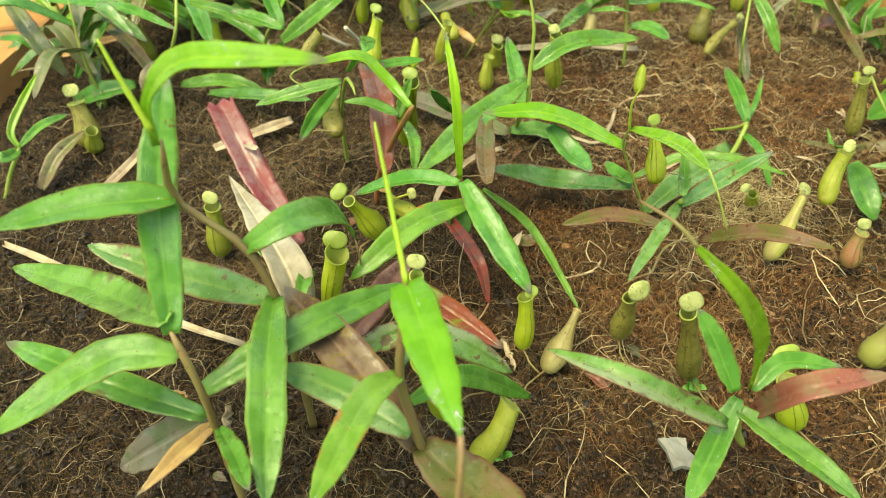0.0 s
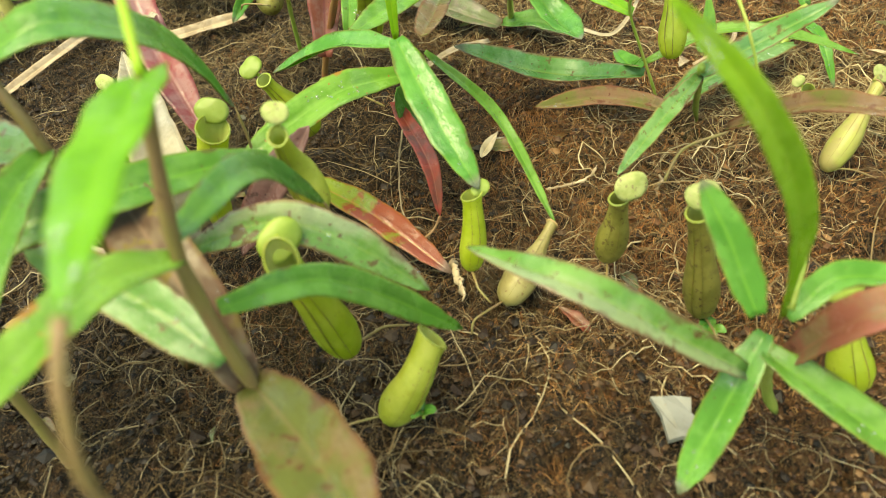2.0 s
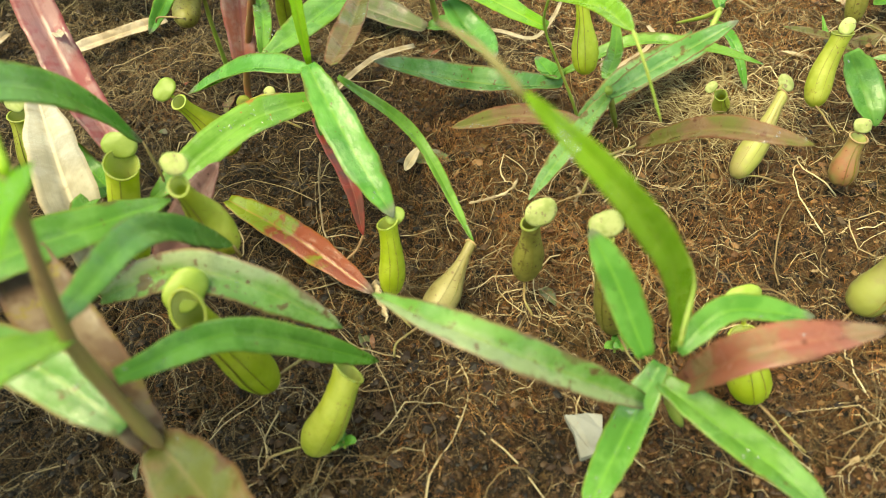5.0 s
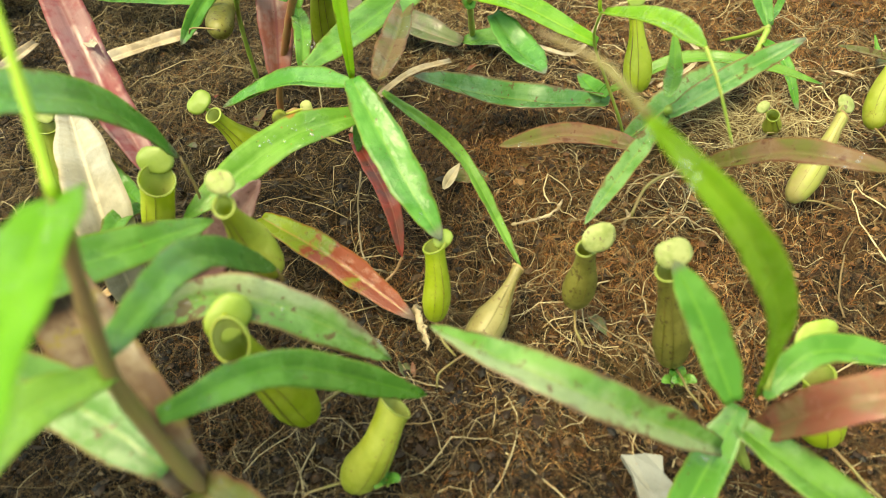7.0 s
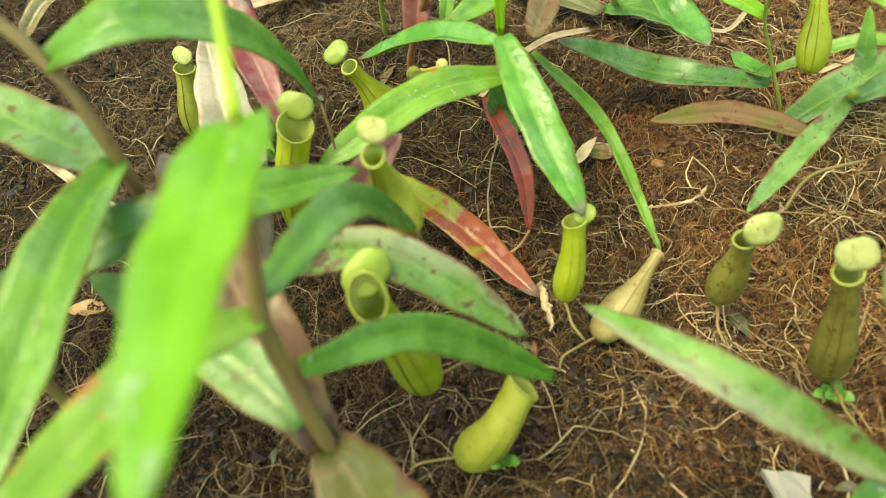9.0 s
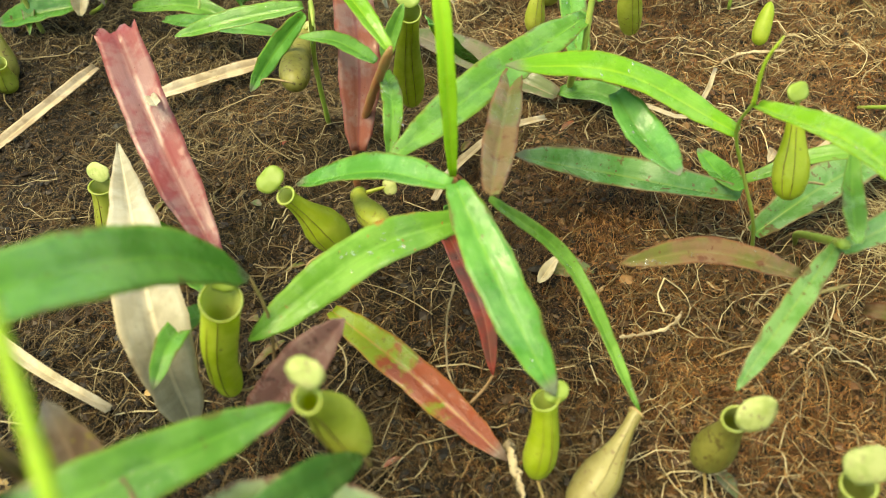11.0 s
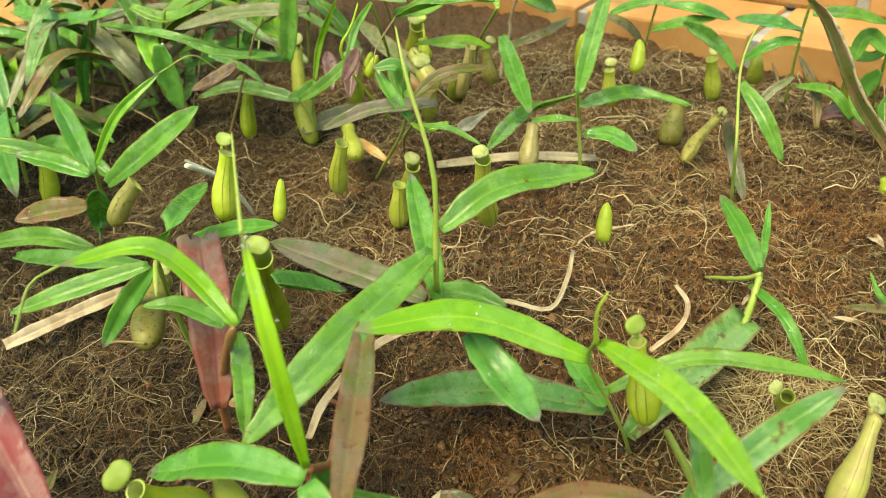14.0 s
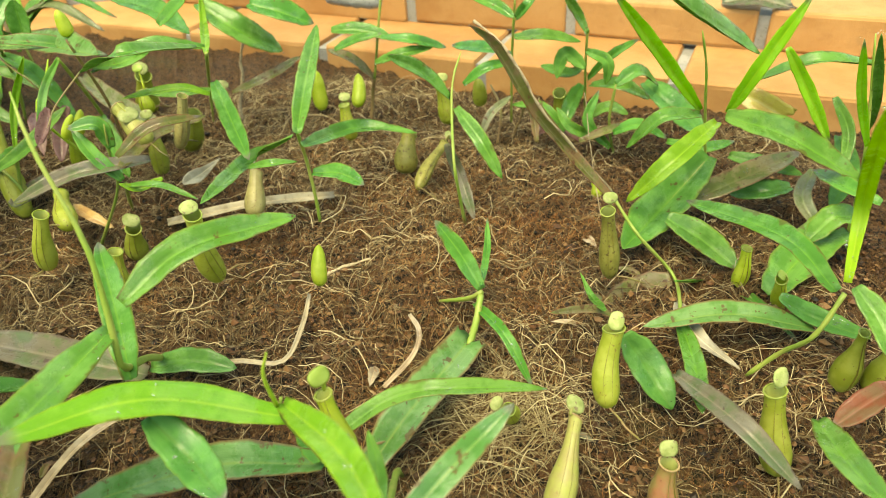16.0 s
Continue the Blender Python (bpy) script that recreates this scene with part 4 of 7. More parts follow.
leaf(p, [(0.1980, 0.4142, 0.0781), (0.1757, 0.3819, 0.0721), (0.1574, 0.3555, 0.0643)], 0.0090, 'spotted', (0.04, -0.25, 0.97))
leaf(p, [(0.1958, 0.4062, 0.0822), (0.2250, 0.4218, 0.0911), (0.2559, 0.4339, 0.1022)], 0.0115, 'spotted', (-0.09, -0.44, 0.89))
leaf(p, [(0.1928, 0.4209, 0.0539), (0.1574, 0.4236, 0.0609), (0.1228, 0.4111, 0.0632)], 0.0116, 'brown', (0.17, -0.35, 0.92))
leaf(p, [(0.2102, 0.4014, 0.0573), (0.2327, 0.3682, 0.0902), (0.2615, 0.3438, 0.0989)], 0.0114, 'brown', (-0.67, -0.06, 0.74))
stalk(p, 'petiole', [(0.1905, 0.4210, 0.0100), (0.2007, 0.4339, 0.0221), (0.2241, 0.4420, 0.0277)], 0.0009, 0.0009, 'stembrown')
leaf(p, [(0.1901, 0.3893, 0.1020), (0.2001, 0.4257, 0.0940), (0.2007, 0.4394, 0.1039)], 0.0076, 'fresh', (-0.07, -0.02, 1.00))
stalk(p, 'stem', [(0.1950, 0.4040, 0.0868), (0.2159, 0.4868, 0.0150), (0.2202, 0.4953, 0.0000)], 0.0018, 0.0018, 'stem')
p = plant('pitcher plant with long arching leaves and a thin upright shoot', (0.198, 0.493, 0.008))
leaf(p, [(0.1735, 0.4832, 0.0762), (0.1209, 0.4893, 0.1012), (0.0722, 0.4740, 0.1117)], 0.0161, 'young', (0.34, -0.32, 0.88), fold=0.15)
leaf(p, [(0.1727, 0.4675, 0.1010), (0.1888, 0.4180, 0.1206), (0.1948, 0.3710, 0.1330)], 0.0120, 'young', (-0.34, 0.22, 0.91))
stalk(p, 'tendril', [(0.1948, 0.3710, 0.1330), (0.1994, 0.3633, 0.1231), (0.2080, 0.3589, 0.1006)], 0.0007, 0.0005, 'stem')
leaf(p, [(0.1832, 0.4866, 0.0376), (0.1297, 0.5174, 0.0239), (0.0762, 0.4831, 0.0590)], 0.0204, 'spotted', (0.19, -0.37, 0.91))
leaf(p, [(0.1808, 0.4823, 0.0449), (0.1784, 0.5177, 0.0288), (0.1720, 0.5401, 0.0255)], 0.0132, 'fresh', (-0.23, 0.28, 0.93))
leaf(p, [(0.1842, 0.4950, 0.0400), (0.2216, 0.4939, 0.0600), (0.2586, 0.4861, 0.0600), (0.2935, 0.4814, 0.0500)], 0.0095, 'fresh', (0.09, -0.25, 0.96))
leaf(p, [(0.1975, 0.4932, 0.0080), (0.2318, 0.5192, 0.0200), (0.2818, 0.5610, 0.0200)], 0.0226, 'spotted', (0.06, -0.24, 0.97), shape='cut')
stalk(p, 'shoot', [(0.1706, 0.4656, 0.1020), (0.1690, 0.4612, 0.1224), (0.1722, 0.4592, 0.1347)], 0.0010, 0.0005, 'young')
stalk(p, 'stem', [(0.1725, 0.4710, 0.1000), (0.1710, 0.4790, 0.0800), (0.1800, 0.4800, 0.0550), (0.1903, 0.4791, 0.0287), (0.1990, 0.4900, -0.0040)], 0.0007, 0.0010, 'stem')
leaf(p, [(0.1193, 0.4908, 0.0900), (0.1318, 0.4742, 0.0807), (0.1448, 0.4466, 0.0800)], 0.0168, 'dark', (-0.05, -0.25, 0.97))
pitcher('bottle-shaped green pitcher with a tilted oval lid', (0.1915, 0.4542, 0.0640), (0.1887, 0.4695, 0.0973), 0.0138, 'lime', lid=(0.1885, 0.4738, 0.1034), neck=0.48)
p = plant('pitcher plant with wide wet leaves and a tall new leaf', (0.096, 0.621, 0.008))
leaf(p, [(0.1056, 0.5406, 0.1009), (0.0652, 0.4862, 0.0982), (0.0272, 0.4378, 0.0879)], 0.0194, 'fresh', (0.20, -0.27, 0.94), fold=0.2)
leaf(p, [(0.1097, 0.5564, 0.1024), (0.1429, 0.5730, 0.1155), (0.1976, 0.5945, 0.1070)], 0.0168, 'fresh', (0.14, -0.43, 0.89))
leaf(p, [(0.1050, 0.5400, 0.0700), (0.1000, 0.5800, 0.0830), (0.0930, 0.6250, 0.0980)], 0.0150, 'fresh', (0.20, -0.55, 0.81))
stalk(p, 'stem', [(0.1020, 0.6400, -0.0040), (0.1032, 0.5900, 0.0400), (0.1055, 0.5345, 0.0828), (0.1071, 0.5375, 0.1064), (0.1092, 0.5403, 0.1457), (0.1011, 0.5535, 0.1849), (0.0978, 0.5672, 0.2044)], 0.0026, 0.0007, 'stem')
leaf(p, [(0.0957, 0.6207, 0.0080), (0.1216, 0.6089, 0.0150), (0.1459, 0.5978, 0.0100)], 0.0161, 'dark', (-0.20, -0.35, 0.91))
p = plant('pitcher plant with a dark red old leaf and narrow green leaves', (-0.016, 0.521, 0.024))
leaf(p, [(-0.0050, 0.4954, 0.0477), (-0.0051, 0.5207, 0.0850), (-0.0170, 0.5632, 0.1050)], 0.0217, 'crimson', (0.28, -0.59, 0.76), shape='cut')
leaf(p, [(0.0220, 0.4828, 0.1116), (0.0012, 0.5004, 0.1291), (-0.0144, 0.5013, 0.1428), (-0.0459, 0.4922, 0.1426)], 0.0096, 'young', (0.31, -0.34, 0.89))
stalk(p, 'tendril', [(-0.0459, 0.4922, 0.1426), (-0.0618, 0.4928, 0.1338), (-0.0385, 0.4437, 0.1492)], 0.0007, 0.0005, 'stem')
leaf(p, [(0.0094, 0.5007, 0.0964), (-0.0133, 0.5143, 0.0994), (-0.0322, 0.5152, 0.1001)], 0.0090, 'fresh', (-0.04, -0.34, 0.94))
leaf(p, [(0.0132, 0.5024, 0.0909), (0.0240, 0.4663, 0.0930), (0.0234, 0.4519, 0.0776)], 0.0094, 'fresh', (0.19, -0.22, 0.96))
leaf(p, [(0.0340, 0.5136, 0.1099), (0.0393, 0.5508, 0.0768), (0.0502, 0.5818, 0.0482)], 0.0203, 'dark', (0.58, 0.46, 0.67))
stalk(p, 'stem', [(-0.0200, 0.5260, -0.0040), (-0.0160, 0.5209, 0.0240), (0.0027, 0.5015, 0.0720), (0.0244, 0.4734, 0.1186)], 0.0022, 0.0022, 'stemred')
leaf(p, [(0.0059, 0.5225, 0.0800), (0.0112, 0.5275, 0.0950), (0.0180, 0.5316, 0.1100)], 0.0083, 'fresh', (-0.15, -0.93, 0.34))
p = loose('dead_leaf', 'grey-purple decaying strap leaf lying across soil', 'leaf', (0.094, 0.613, 0.010))
leaf(p, [(0.0939, 0.6126, 0.0100), (0.0425, 0.6432, 0.0160), (-0.0178, 0.6839, 0.0160)], 0.0235, 'greyleaf', (-0.15, -0.31, 0.94))
pitcher('bright green pitcher hanging behind leaves', (0.0022, 0.5943, 0.0120), (0.0152, 0.5548, 0.0941), 0.0182, 'lime', lid=(0.0142, 0.5588, 0.0998))
pitcher('mottled green pitcher hanging over soil', (-0.0436, 0.5232, 0.0676), (-0.0602, 0.5900, 0.0572), 0.0170, 'mottled', lid=(-0.0583, 0.5939, 0.0628), neck=0.75)
p = plant('pitcher plant with fan of short green leaves', (-0.208, 0.686, 0.020))
leaf(p, [(-0.0306, 0.5402, 0.1123), (-0.0135, 0.5367, 0.1338), (-0.0297, 0.6278, 0.1011)], 0.0120, 'fresh', (0.27, 0.12, 0.96))
leaf(p, [(-0.0390, 0.5468, 0.1007), (-0.0705, 0.5329, 0.1000), (-0.1034, 0.5253, 0.0935)], 0.0114, 'fresh', (0.07, -0.49, 0.87))
leaf(p, [(-0.0443, 0.5594, 0.0898), (-0.0643, 0.5557, 0.0695), (-0.0811, 0.5457, 0.0484)], 0.0119, 'fresh', (-0.10, -0.92, 0.39))
leaf(p, [(-0.0234, 0.5701, 0.0998), (0.0000, 0.5720, 0.1024), (0.0265, 0.5620, 0.1092)], 0.0092, 'fresh', (-0.23, -0.44, 0.87))
stalk(p, 'stem', [(-0.0550, 0.5900, -0.0040), (-0.0500, 0.5750, 0.0500), (-0.0370, 0.5520, 0.0980), (-0.0260, 0.5240, 0.1085), (-0.0224, 0.5124, 0.1074)], 0.0018, 0.0012, 'stem')
leaf(p, [(-0.2085, 0.6858, 0.0200), (-0.1445, 0.6589, 0.0300), (-0.0938, 0.6471, 0.0300)], 0.0145, 'dark', (-0.19, -0.31, 0.93))
p = plant('pitcher plant with upright curved leaves on a short stem', (-0.180, 0.775, 0.000))
leaf(p, [(-0.1105, 0.6556, 0.0975), (-0.1211, 0.6721, 0.1209), (-0.1324, 0.6870, 0.1421)], 0.0138, 'fresh', (0.37, -0.67, 0.65))
leaf(p, [(-0.1068, 0.6463, 0.1024), (-0.1292, 0.6519, 0.1103), (-0.1531, 0.6559, 0.1161)], 0.0125, 'fresh', (0.17, -0.45, 0.88))
leaf(p, [(-0.1228, 0.6901, 0.0708), (-0.0927, 0.7028, 0.0888), (-0.0545, 0.7186, 0.1110)], 0.0191, 'fresh', (-0.12, -0.70, 0.70))
leaf(p, [(-0.1437, 0.7210, 0.0700), (-0.1234, 0.7396, 0.1000), (-0.0931, 0.7646, 0.1200)], 0.0074, 'young', (0.28, -0.85, 0.45))
stalk(p, 'tendril', [(-0.0931, 0.7646, 0.1200), (-0.0772, 0.7968, 0.1200), (-0.0673, 0.8171, 0.1000)], 0.0006, 0.0006, 'stem')
leaf(p, [(-0.1179, 0.6674, 0.0791), (-0.1494, 0.7097, 0.0325), (-0.1501, 0.6993, 0.0178)], 0.0174, 'fresh', (0.09, -0.86, -0.50))
stalk(p, 'stem', [(-0.1799, 0.7755, 0.0000), (-0.1548, 0.7371, 0.0500), (-0.1437, 0.7210, 0.0700)], 0.0018, 0.0018, 'stem')
leaf(p, [(-0.1356, 0.6775, 0.0620), (-0.1633, 0.6765, 0.0608), (-0.1869, 0.6742, 0.0575)], 0.0185, 'brown', (-0.04, -0.50, 0.87))
pitcher('small green pitcher with curled mouth', (-0.0830, 0.6080, 0.0870), (-0.0685, 0.6217, 0.1071), 0.0125, 'mottled', mid=(-0.0770, 0.6150, 0.0985), neck=0.8)
pitcher('tall lime-green pitcher with a raised oval lid', (-0.0281, 0.6363, 0.0673), (-0.0218, 0.6558, 0.1045), 0.0160, 'lime', lid=(-0.0232, 0.6611, 0.1121))
pitcher('narrow unopened green pitcher bud', (0.0108, 0.6167, 0.0755), (0.0140, 0.6324, 0.0966), 0.0081, 'lime', bud=True)
pitcher('slender green pitcher near the back', (0.0267, 0.7449, 0.0167), (0.0363, 0.7426, 0.0616), 0.0150, 'pitcher')
pitcher('long yellow-green pitcher with yellow lid', (-0.0125, 0.8659, 0.0000), (-0.0213, 0.9166, 0.0750), 0.0200, 'pitcher', lid=(-0.0205, 0.9228, 0.0838))
pitcher('plump yellow-green pitcher behind dark leaf', (0.0743, 0.7139, 0.0000), (0.0779, 0.7187, 0.0350), 0.0150, 'pitcher')
pitcher('green pitcher with pale lid on bare soil', (0.1429, 0.6853, 0.0161), (0.1391, 0.6709, 0.0777), 0.0166, 'pitcher', lid=(0.1377, 0.6738, 0.0818))
pitcher('small bright green pitcher bud on bare soil', (0.2034, 0.5940, 0.0582), (0.2078, 0.6072, 0.0773), 0.0095, 'lime', bud=True)
pitcher('brownish open pitcher stub', (0.1746, 0.7234, 0.0373), (0.1825, 0.7463, 0.0610), 0.0156, 'tan')
pitcher('pale olive pitcher at the back', (0.3090, 0.8028, 0.0034), (0.3187, 0.8185, 0.0343), 0.0219, 'mottled')
pitcher('brown-green pitcher with a yellow lid lying back', (0.3071, 0.7582, 0.0122), (0.3444, 0.7998, 0.0264), 0.0120, 'mottled', lid=(0.3510, 0.8039, 0.0322))
pitcher('small hanging green pitcher bud', (0.2734, 0.8048, 0.0728), (0.2810, 0.8257, 0.0921), 0.0115, 'lime', bud=True)
pitcher('long cream-green pitcher drying brown at its open mouth', (0.2777, 0.4397, 0.0040), (0.3034, 0.4696, 0.0379), 0.0150, 'cream', lid=(0.3050, 0.4735, 0.0430), neck=0.44, tilt=0.5)
pitcher('tiny green pitcher in straw', (0.2888, 0.5138, 0.0000), (0.2833, 0.5054, 0.0150), 0.0119, 'pitcher', lid=(0.2774, 0.5083, 0.0192))
pitcher('slim yellow-green pitcher bent at its foot', (0.3307, 0.4849, 0.0187), (0.3416, 0.5035, 0.0551), 0.0150, 'pitcher', lid=(0.3432, 0.5046, 0.0587), mid=(0.3350, 0.4970, 0.0345), neck=0.72)
pitcher('brown-green pitcher with pale lid', (0.3910, 0.5899, 0.0137), (0.3872, 0.5936, 0.0644), 0.0134, 'mottled', lid=(0.3905, 0.5977, 0.0714))
pitcher('tall green pitcher with rounded lid', (0.3971, 0.4306, 0.0000), (0.3967, 0.4454, 0.0450), 0.0158, 'pitcher', lid=(0.4007, 0.4480, 0.0502))
pitcher('salmon-red pitcher with a pale dry rim', (0.3289, 0.4270, 0.0080), (0.3319, 0.4331, 0.0346), 0.0140, 'red', lid=(0.3340, 0.4375, 0.0390), neck=0.6)
pitcher('large striped green pitcher under leaves', (0.4653, 0.4663, 0.0000), (0.4662, 0.4626, 0.0450), 0.0150, 'pitcher', neck=0.35)
pitcher('large striped green pitcher under leaves', (0.4816, 0.4600, 0.0000), (0.4819, 0.4564, 0.0450), 0.0152, 'pitcher', neck=0.35)
pitcher('thin yellow-green pitcher standing in soil', (0.4738, 0.5645, 0.0000), (0.4766, 0.5659, 0.0300), 0.0111, 'lime')
pitcher('tiny lime pitcher with pale lid', (0.4866, 0.5374, 0.0000), (0.4744, 0.5305, 0.0300), 0.0108, 'lime', lid=(0.4755, 0.5316, 0.0320))
pitcher('short bright green pitcher', (0.4463, 0.7068, 0.0000), (0.4505, 0.7200, 0.0042), 0.0143, 'lime')
p = plant('tall pitcher plant with wet bright green leaves on thin stems', (-0.062, 0.245, 0.000))
stalk(p, 'stem', [(-0.0620, 0.2450, -0.0040), (-0.0570, 0.2410, 0.0700), (-0.0496, 0.2322, 0.1180), (-0.0547, 0.2371, 0.1514)], 0.0022, 0.0016, 'stembrown')
leaf(p, [(-0.0547, 0.2371, 0.1500), (-0.0614, 0.2759, 0.1899), (-0.0593, 0.3137, 0.2300)], 0.0164, 'fresh', (0.37, -0.60, 0.71), fold=0.2)
leaf(p, [(-0.0560, 0.2370, 0.1375), (-0.0880, 0.2369, 0.1348), (-0.1380, 0.2137, 0.1131)], 0.0190, 'fresh', (-0.28, -0.37, 0.89), fold=0.25)
leaf(p, [(-0.0600, 0.2428, 0.0860), (-0.1100, 0.2530, 0.1010), (-0.1687, 0.2760, 0.1015)], 0.0150, 'fresh', (-0.20, -0.30, 0.93))
leaf(p, [(-0.0560, 0.2390, 0.1560), (-0.1250, 0.2950, 0.1214), (-0.1926, 0.3305, 0.1038)], 0.0195, 'fresh', (-0.35, -0.03, 0.93), fold=0.25)
leaf(p, [(-0.0450, 0.2262, 0.1011), (-0.0290, 0.2052, 0.1141), (-0.0126, 0.1793, 0.1311)], 0.0089, 'fresh', (-0.27, 0.38, 0.89))
p = plant('tall pitcher plant with arching leaves near the front edge', (-0.034, 0.300, 0.000))
stalk(p, 'stem', [(-0.0340, 0.3000, -0.0040), (-0.0270, 0.2850, 0.0650), (-0.0240, 0.2765, 0.1280), (-0.0318, 0.2763, 0.1627), (-0.0545, 0.2770, 0.1890), (-0.0482, 0.2707, 0.2210)], 0.0026, 0.0014, 'stembrown')
leaf(p, [(-0.0505, 0.2700, 0.2190), (-0.0494, 0.2698, 0.2344), (-0.0403, 0.2669, 0.2480), (-0.0256, 0.2639, 0.2570), (0.0011, 0.2534, 0.2616), (0.0270, 0.2421, 0.2650)], 0.0105, 'young', (0.13, -0.55, 0.83), fold=0.3, shape='sheath')
stalk(p, 'shoot', [(-0.0500, 0.2695, 0.2260), (-0.0550, 0.2705, 0.2466), (-0.0582, 0.2716, 0.2609)], 0.0014, 0.0006, 'young')
leaf(p, [(-0.0538, 0.2759, 0.1908), (-0.0834, 0.2621, 0.1979), (-0.1102, 0.2428, 0.2018)], 0.0185, 'fresh', (-0.27, -0.38, 0.89), fold=0.25)
leaf(p, [(-0.0318, 0.2763, 0.1620), (-0.0106, 0.2894, 0.1685), (-0.0010, 0.3266, 0.1415), (-0.0038, 0.3620, 0.0955)], 0.0178, 'fresh', (0.55, -0.15, 0.80), fold=0.15)
leaf(p, [(-0.0280, 0.2770, 0.1300), (-0.0829, 0.3050, 0.1200), (-0.1345, 0.3193, 0.1284)], 0.0199, 'spotted', (-0.15, -0.23, 0.96), fold=0.25)
leaf(p, [(-0.0240, 0.2750, 0.1335), (-0.0202, 0.2430, 0.1324), (-0.0102, 0.1818, 0.1164)], 0.0168, 'fresh', (0.21, -0.19, 0.96))
leaf(p, [(-0.0523, 0.2374, 0.1128), (-0.0143, 0.2630, 0.1219), (0.0319, 0.3057, 0.1115)], 0.0165, 'fresh', (0.15, -0.45, 0.88), fold=0.25)
p = plant('pitcher plant with a broad drooping bright leaf', (0.052, 0.242, 0.000))
stalk(p, 'stem', [(0.0440, 0.2345, 0.1800), (0.0400, 0.2310, 0.1520), (0.0377, 0.2295, 0.1310), (0.0400, 0.2290, 0.1050), (0.0430, 0.2290, 0.0850), (0.0490, 0.2360, 0.0350), (0.0520, 0.2420, -0.0040)], 0.0017, 0.0028, 'stembrown')
leaf(p, [(0.0440, 0.2345, 0.1807), (0.0565, 0.1940, 0.1858), (0.0658, 0.1660, 0.1845)], 0.0156, 'bright', (-0.20, 0.00, 0.98), fold=0.12, shape='droop')
stalk(p, 'tendril', [(0.0657, 0.1662, 0.1843), (0.0655, 0.1600, 0.1770), (0.0640, 0.1560, 0.1600), (0.0630, 0.1600, 0.1350)], 0.0011, 0.0008, 'stembrown')
stalk(p, 'shoot', [(0.0440, 0.2345, 0.1800), (0.0410, 0.2440, 0.1960), (0.0383, 0.2525, 0.2119), (0.0350, 0.2620, 0.2320)], 0.0012, 0.0006, 'young')
leaf(p, [(0.0377, 0.2300, 0.1335), (0.0270, 0.2110, 0.1410), (0.0132, 0.1693, 0.1388)], 0.0130, 'redspot', (0.14, -0.22, 0.97), fold=0.25)
leaf(p, [(0.0409, 0.2320, 0.1130), (0.0630, 0.2594, 0.0960), (0.0971, 0.2873, 0.0427)], 0.0112, 'fresh', (0.30, -0.55, 0.78), fold=0.2)
leaf(p, [(0.0040, 0.2850, 0.0850), (0.0350, 0.2870, 0.0960), (0.0600, 0.2861, 0.0880), (0.0863, 0.2876, 0.0631)], 0.0150, 'bloomed', (0.10, -0.55, 0.83), fold=0.25)
leaf(p, [(0.0385, 0.2300, 0.1400), (0.0445, 0.2680, 0.1330), (0.0481, 0.3047, 0.0904)], 0.0105, 'dark', (0.45, -0.35, 0.82), fold=0.2)
leaf(p, [(0.0400, 0.2260, 0.0980), (0.0080, 0.2410, 0.1080), (-0.0220, 0.2470, 0.1180)], 0.0165, 'spotted', (0.05, -0.40, 0.92), fold=0.25)
leaf(p, [(0.0420, 0.2285, 0.0840), (0.0190, 0.2490, 0.1060), (-0.0260, 0.2940, 0.1210)], 0.0215, 'mauve', (0.05, -0.35, 0.93), fold=0.3)
leaf(p, [(0.0430, 0.2290, 0.0840), (0.0600, 0.2130, 0.0850), (0.0770, 0.1930, 0.0930), (0.0920, 0.1690, 0.1000)], 0.0255, 'brown', (-0.10, -0.30, 0.95), fold=0.3)
p = loose('dead_leaf', 'dark purple-grey wilted leaf on soil', 'leaf', (-0.112, 0.237, 0.000))
leaf(p, [(-0.0569, 0.2438, 0.0861), (-0.0800, 0.2405, 0.0720), (-0.1125, 0.2371, 0.0504)], 0.0201, 'greyleaf', (-0.30, -0.50, 0.80))
p = loose('dead_leaf', 'tan dry leaf curled on soil', 'leaf', (-0.057, 0.242, 0.000))
leaf(p, [(-0.0560, 0.2420, 0.0830), (-0.0640, 0.2200, 0.0900), (-0.0740, 0.1980, 0.0930)], 0.0095, 'tan', (0.43, 0.26, 0.86), shape='dead')
p = loose('dry_stalk', 'long pale dry leaf stalk lying on soil', 'stick', (-0.330, 0.474, 0.004))
leaf(p, [(-0.3302, 0.4738, 0.0040), (-0.2602, 0.4396, 0.0060), (-0.1503, 0.3819, 0.0060), (-0.0905, 0.3580, 0.0060)], 0.0061, 'straw', (-0.10, -0.20, 0.97), shape='strip')
p = loose('dry_stalk', 'short brown dry stem standing in soil', 'stick', (-0.084, 0.283, 0.000))
stalk(p, 'stem', [(-0.0770, 0.2896, 0.0300), (-0.0808, 0.2846, 0.0150), (-0.0836, 0.2830, 0.0000)], 0.0025, 0.0025, 'straw')
p = loose('dry_stalk', 'pale brown flattened dry leaf strip lying on soil', 'stick', (-0.182, 0.602, 0.006))
leaf(p, [(-0.1822, 0.6021, 0.0060), (-0.1502, 0.6237, 0.0080), (-0.1168, 0.6480, 0.0080)], 0.0111, 'straw', (0.26, -0.40, 0.88), shape='strip')
p = loose('dry_stalk', 'thin grey dry straw bundle on soil', 'stick', (-0.267, 0.533, 0.004))
leaf(p, [(-0.2672, 0.5333, 0.0040), (-0.2529, 0.5804, 0.0080), (-0.2438, 0.6347, 0.0080)], 0.0089, 'straw', (0.43, -0.14, 0.89), shape='strip')
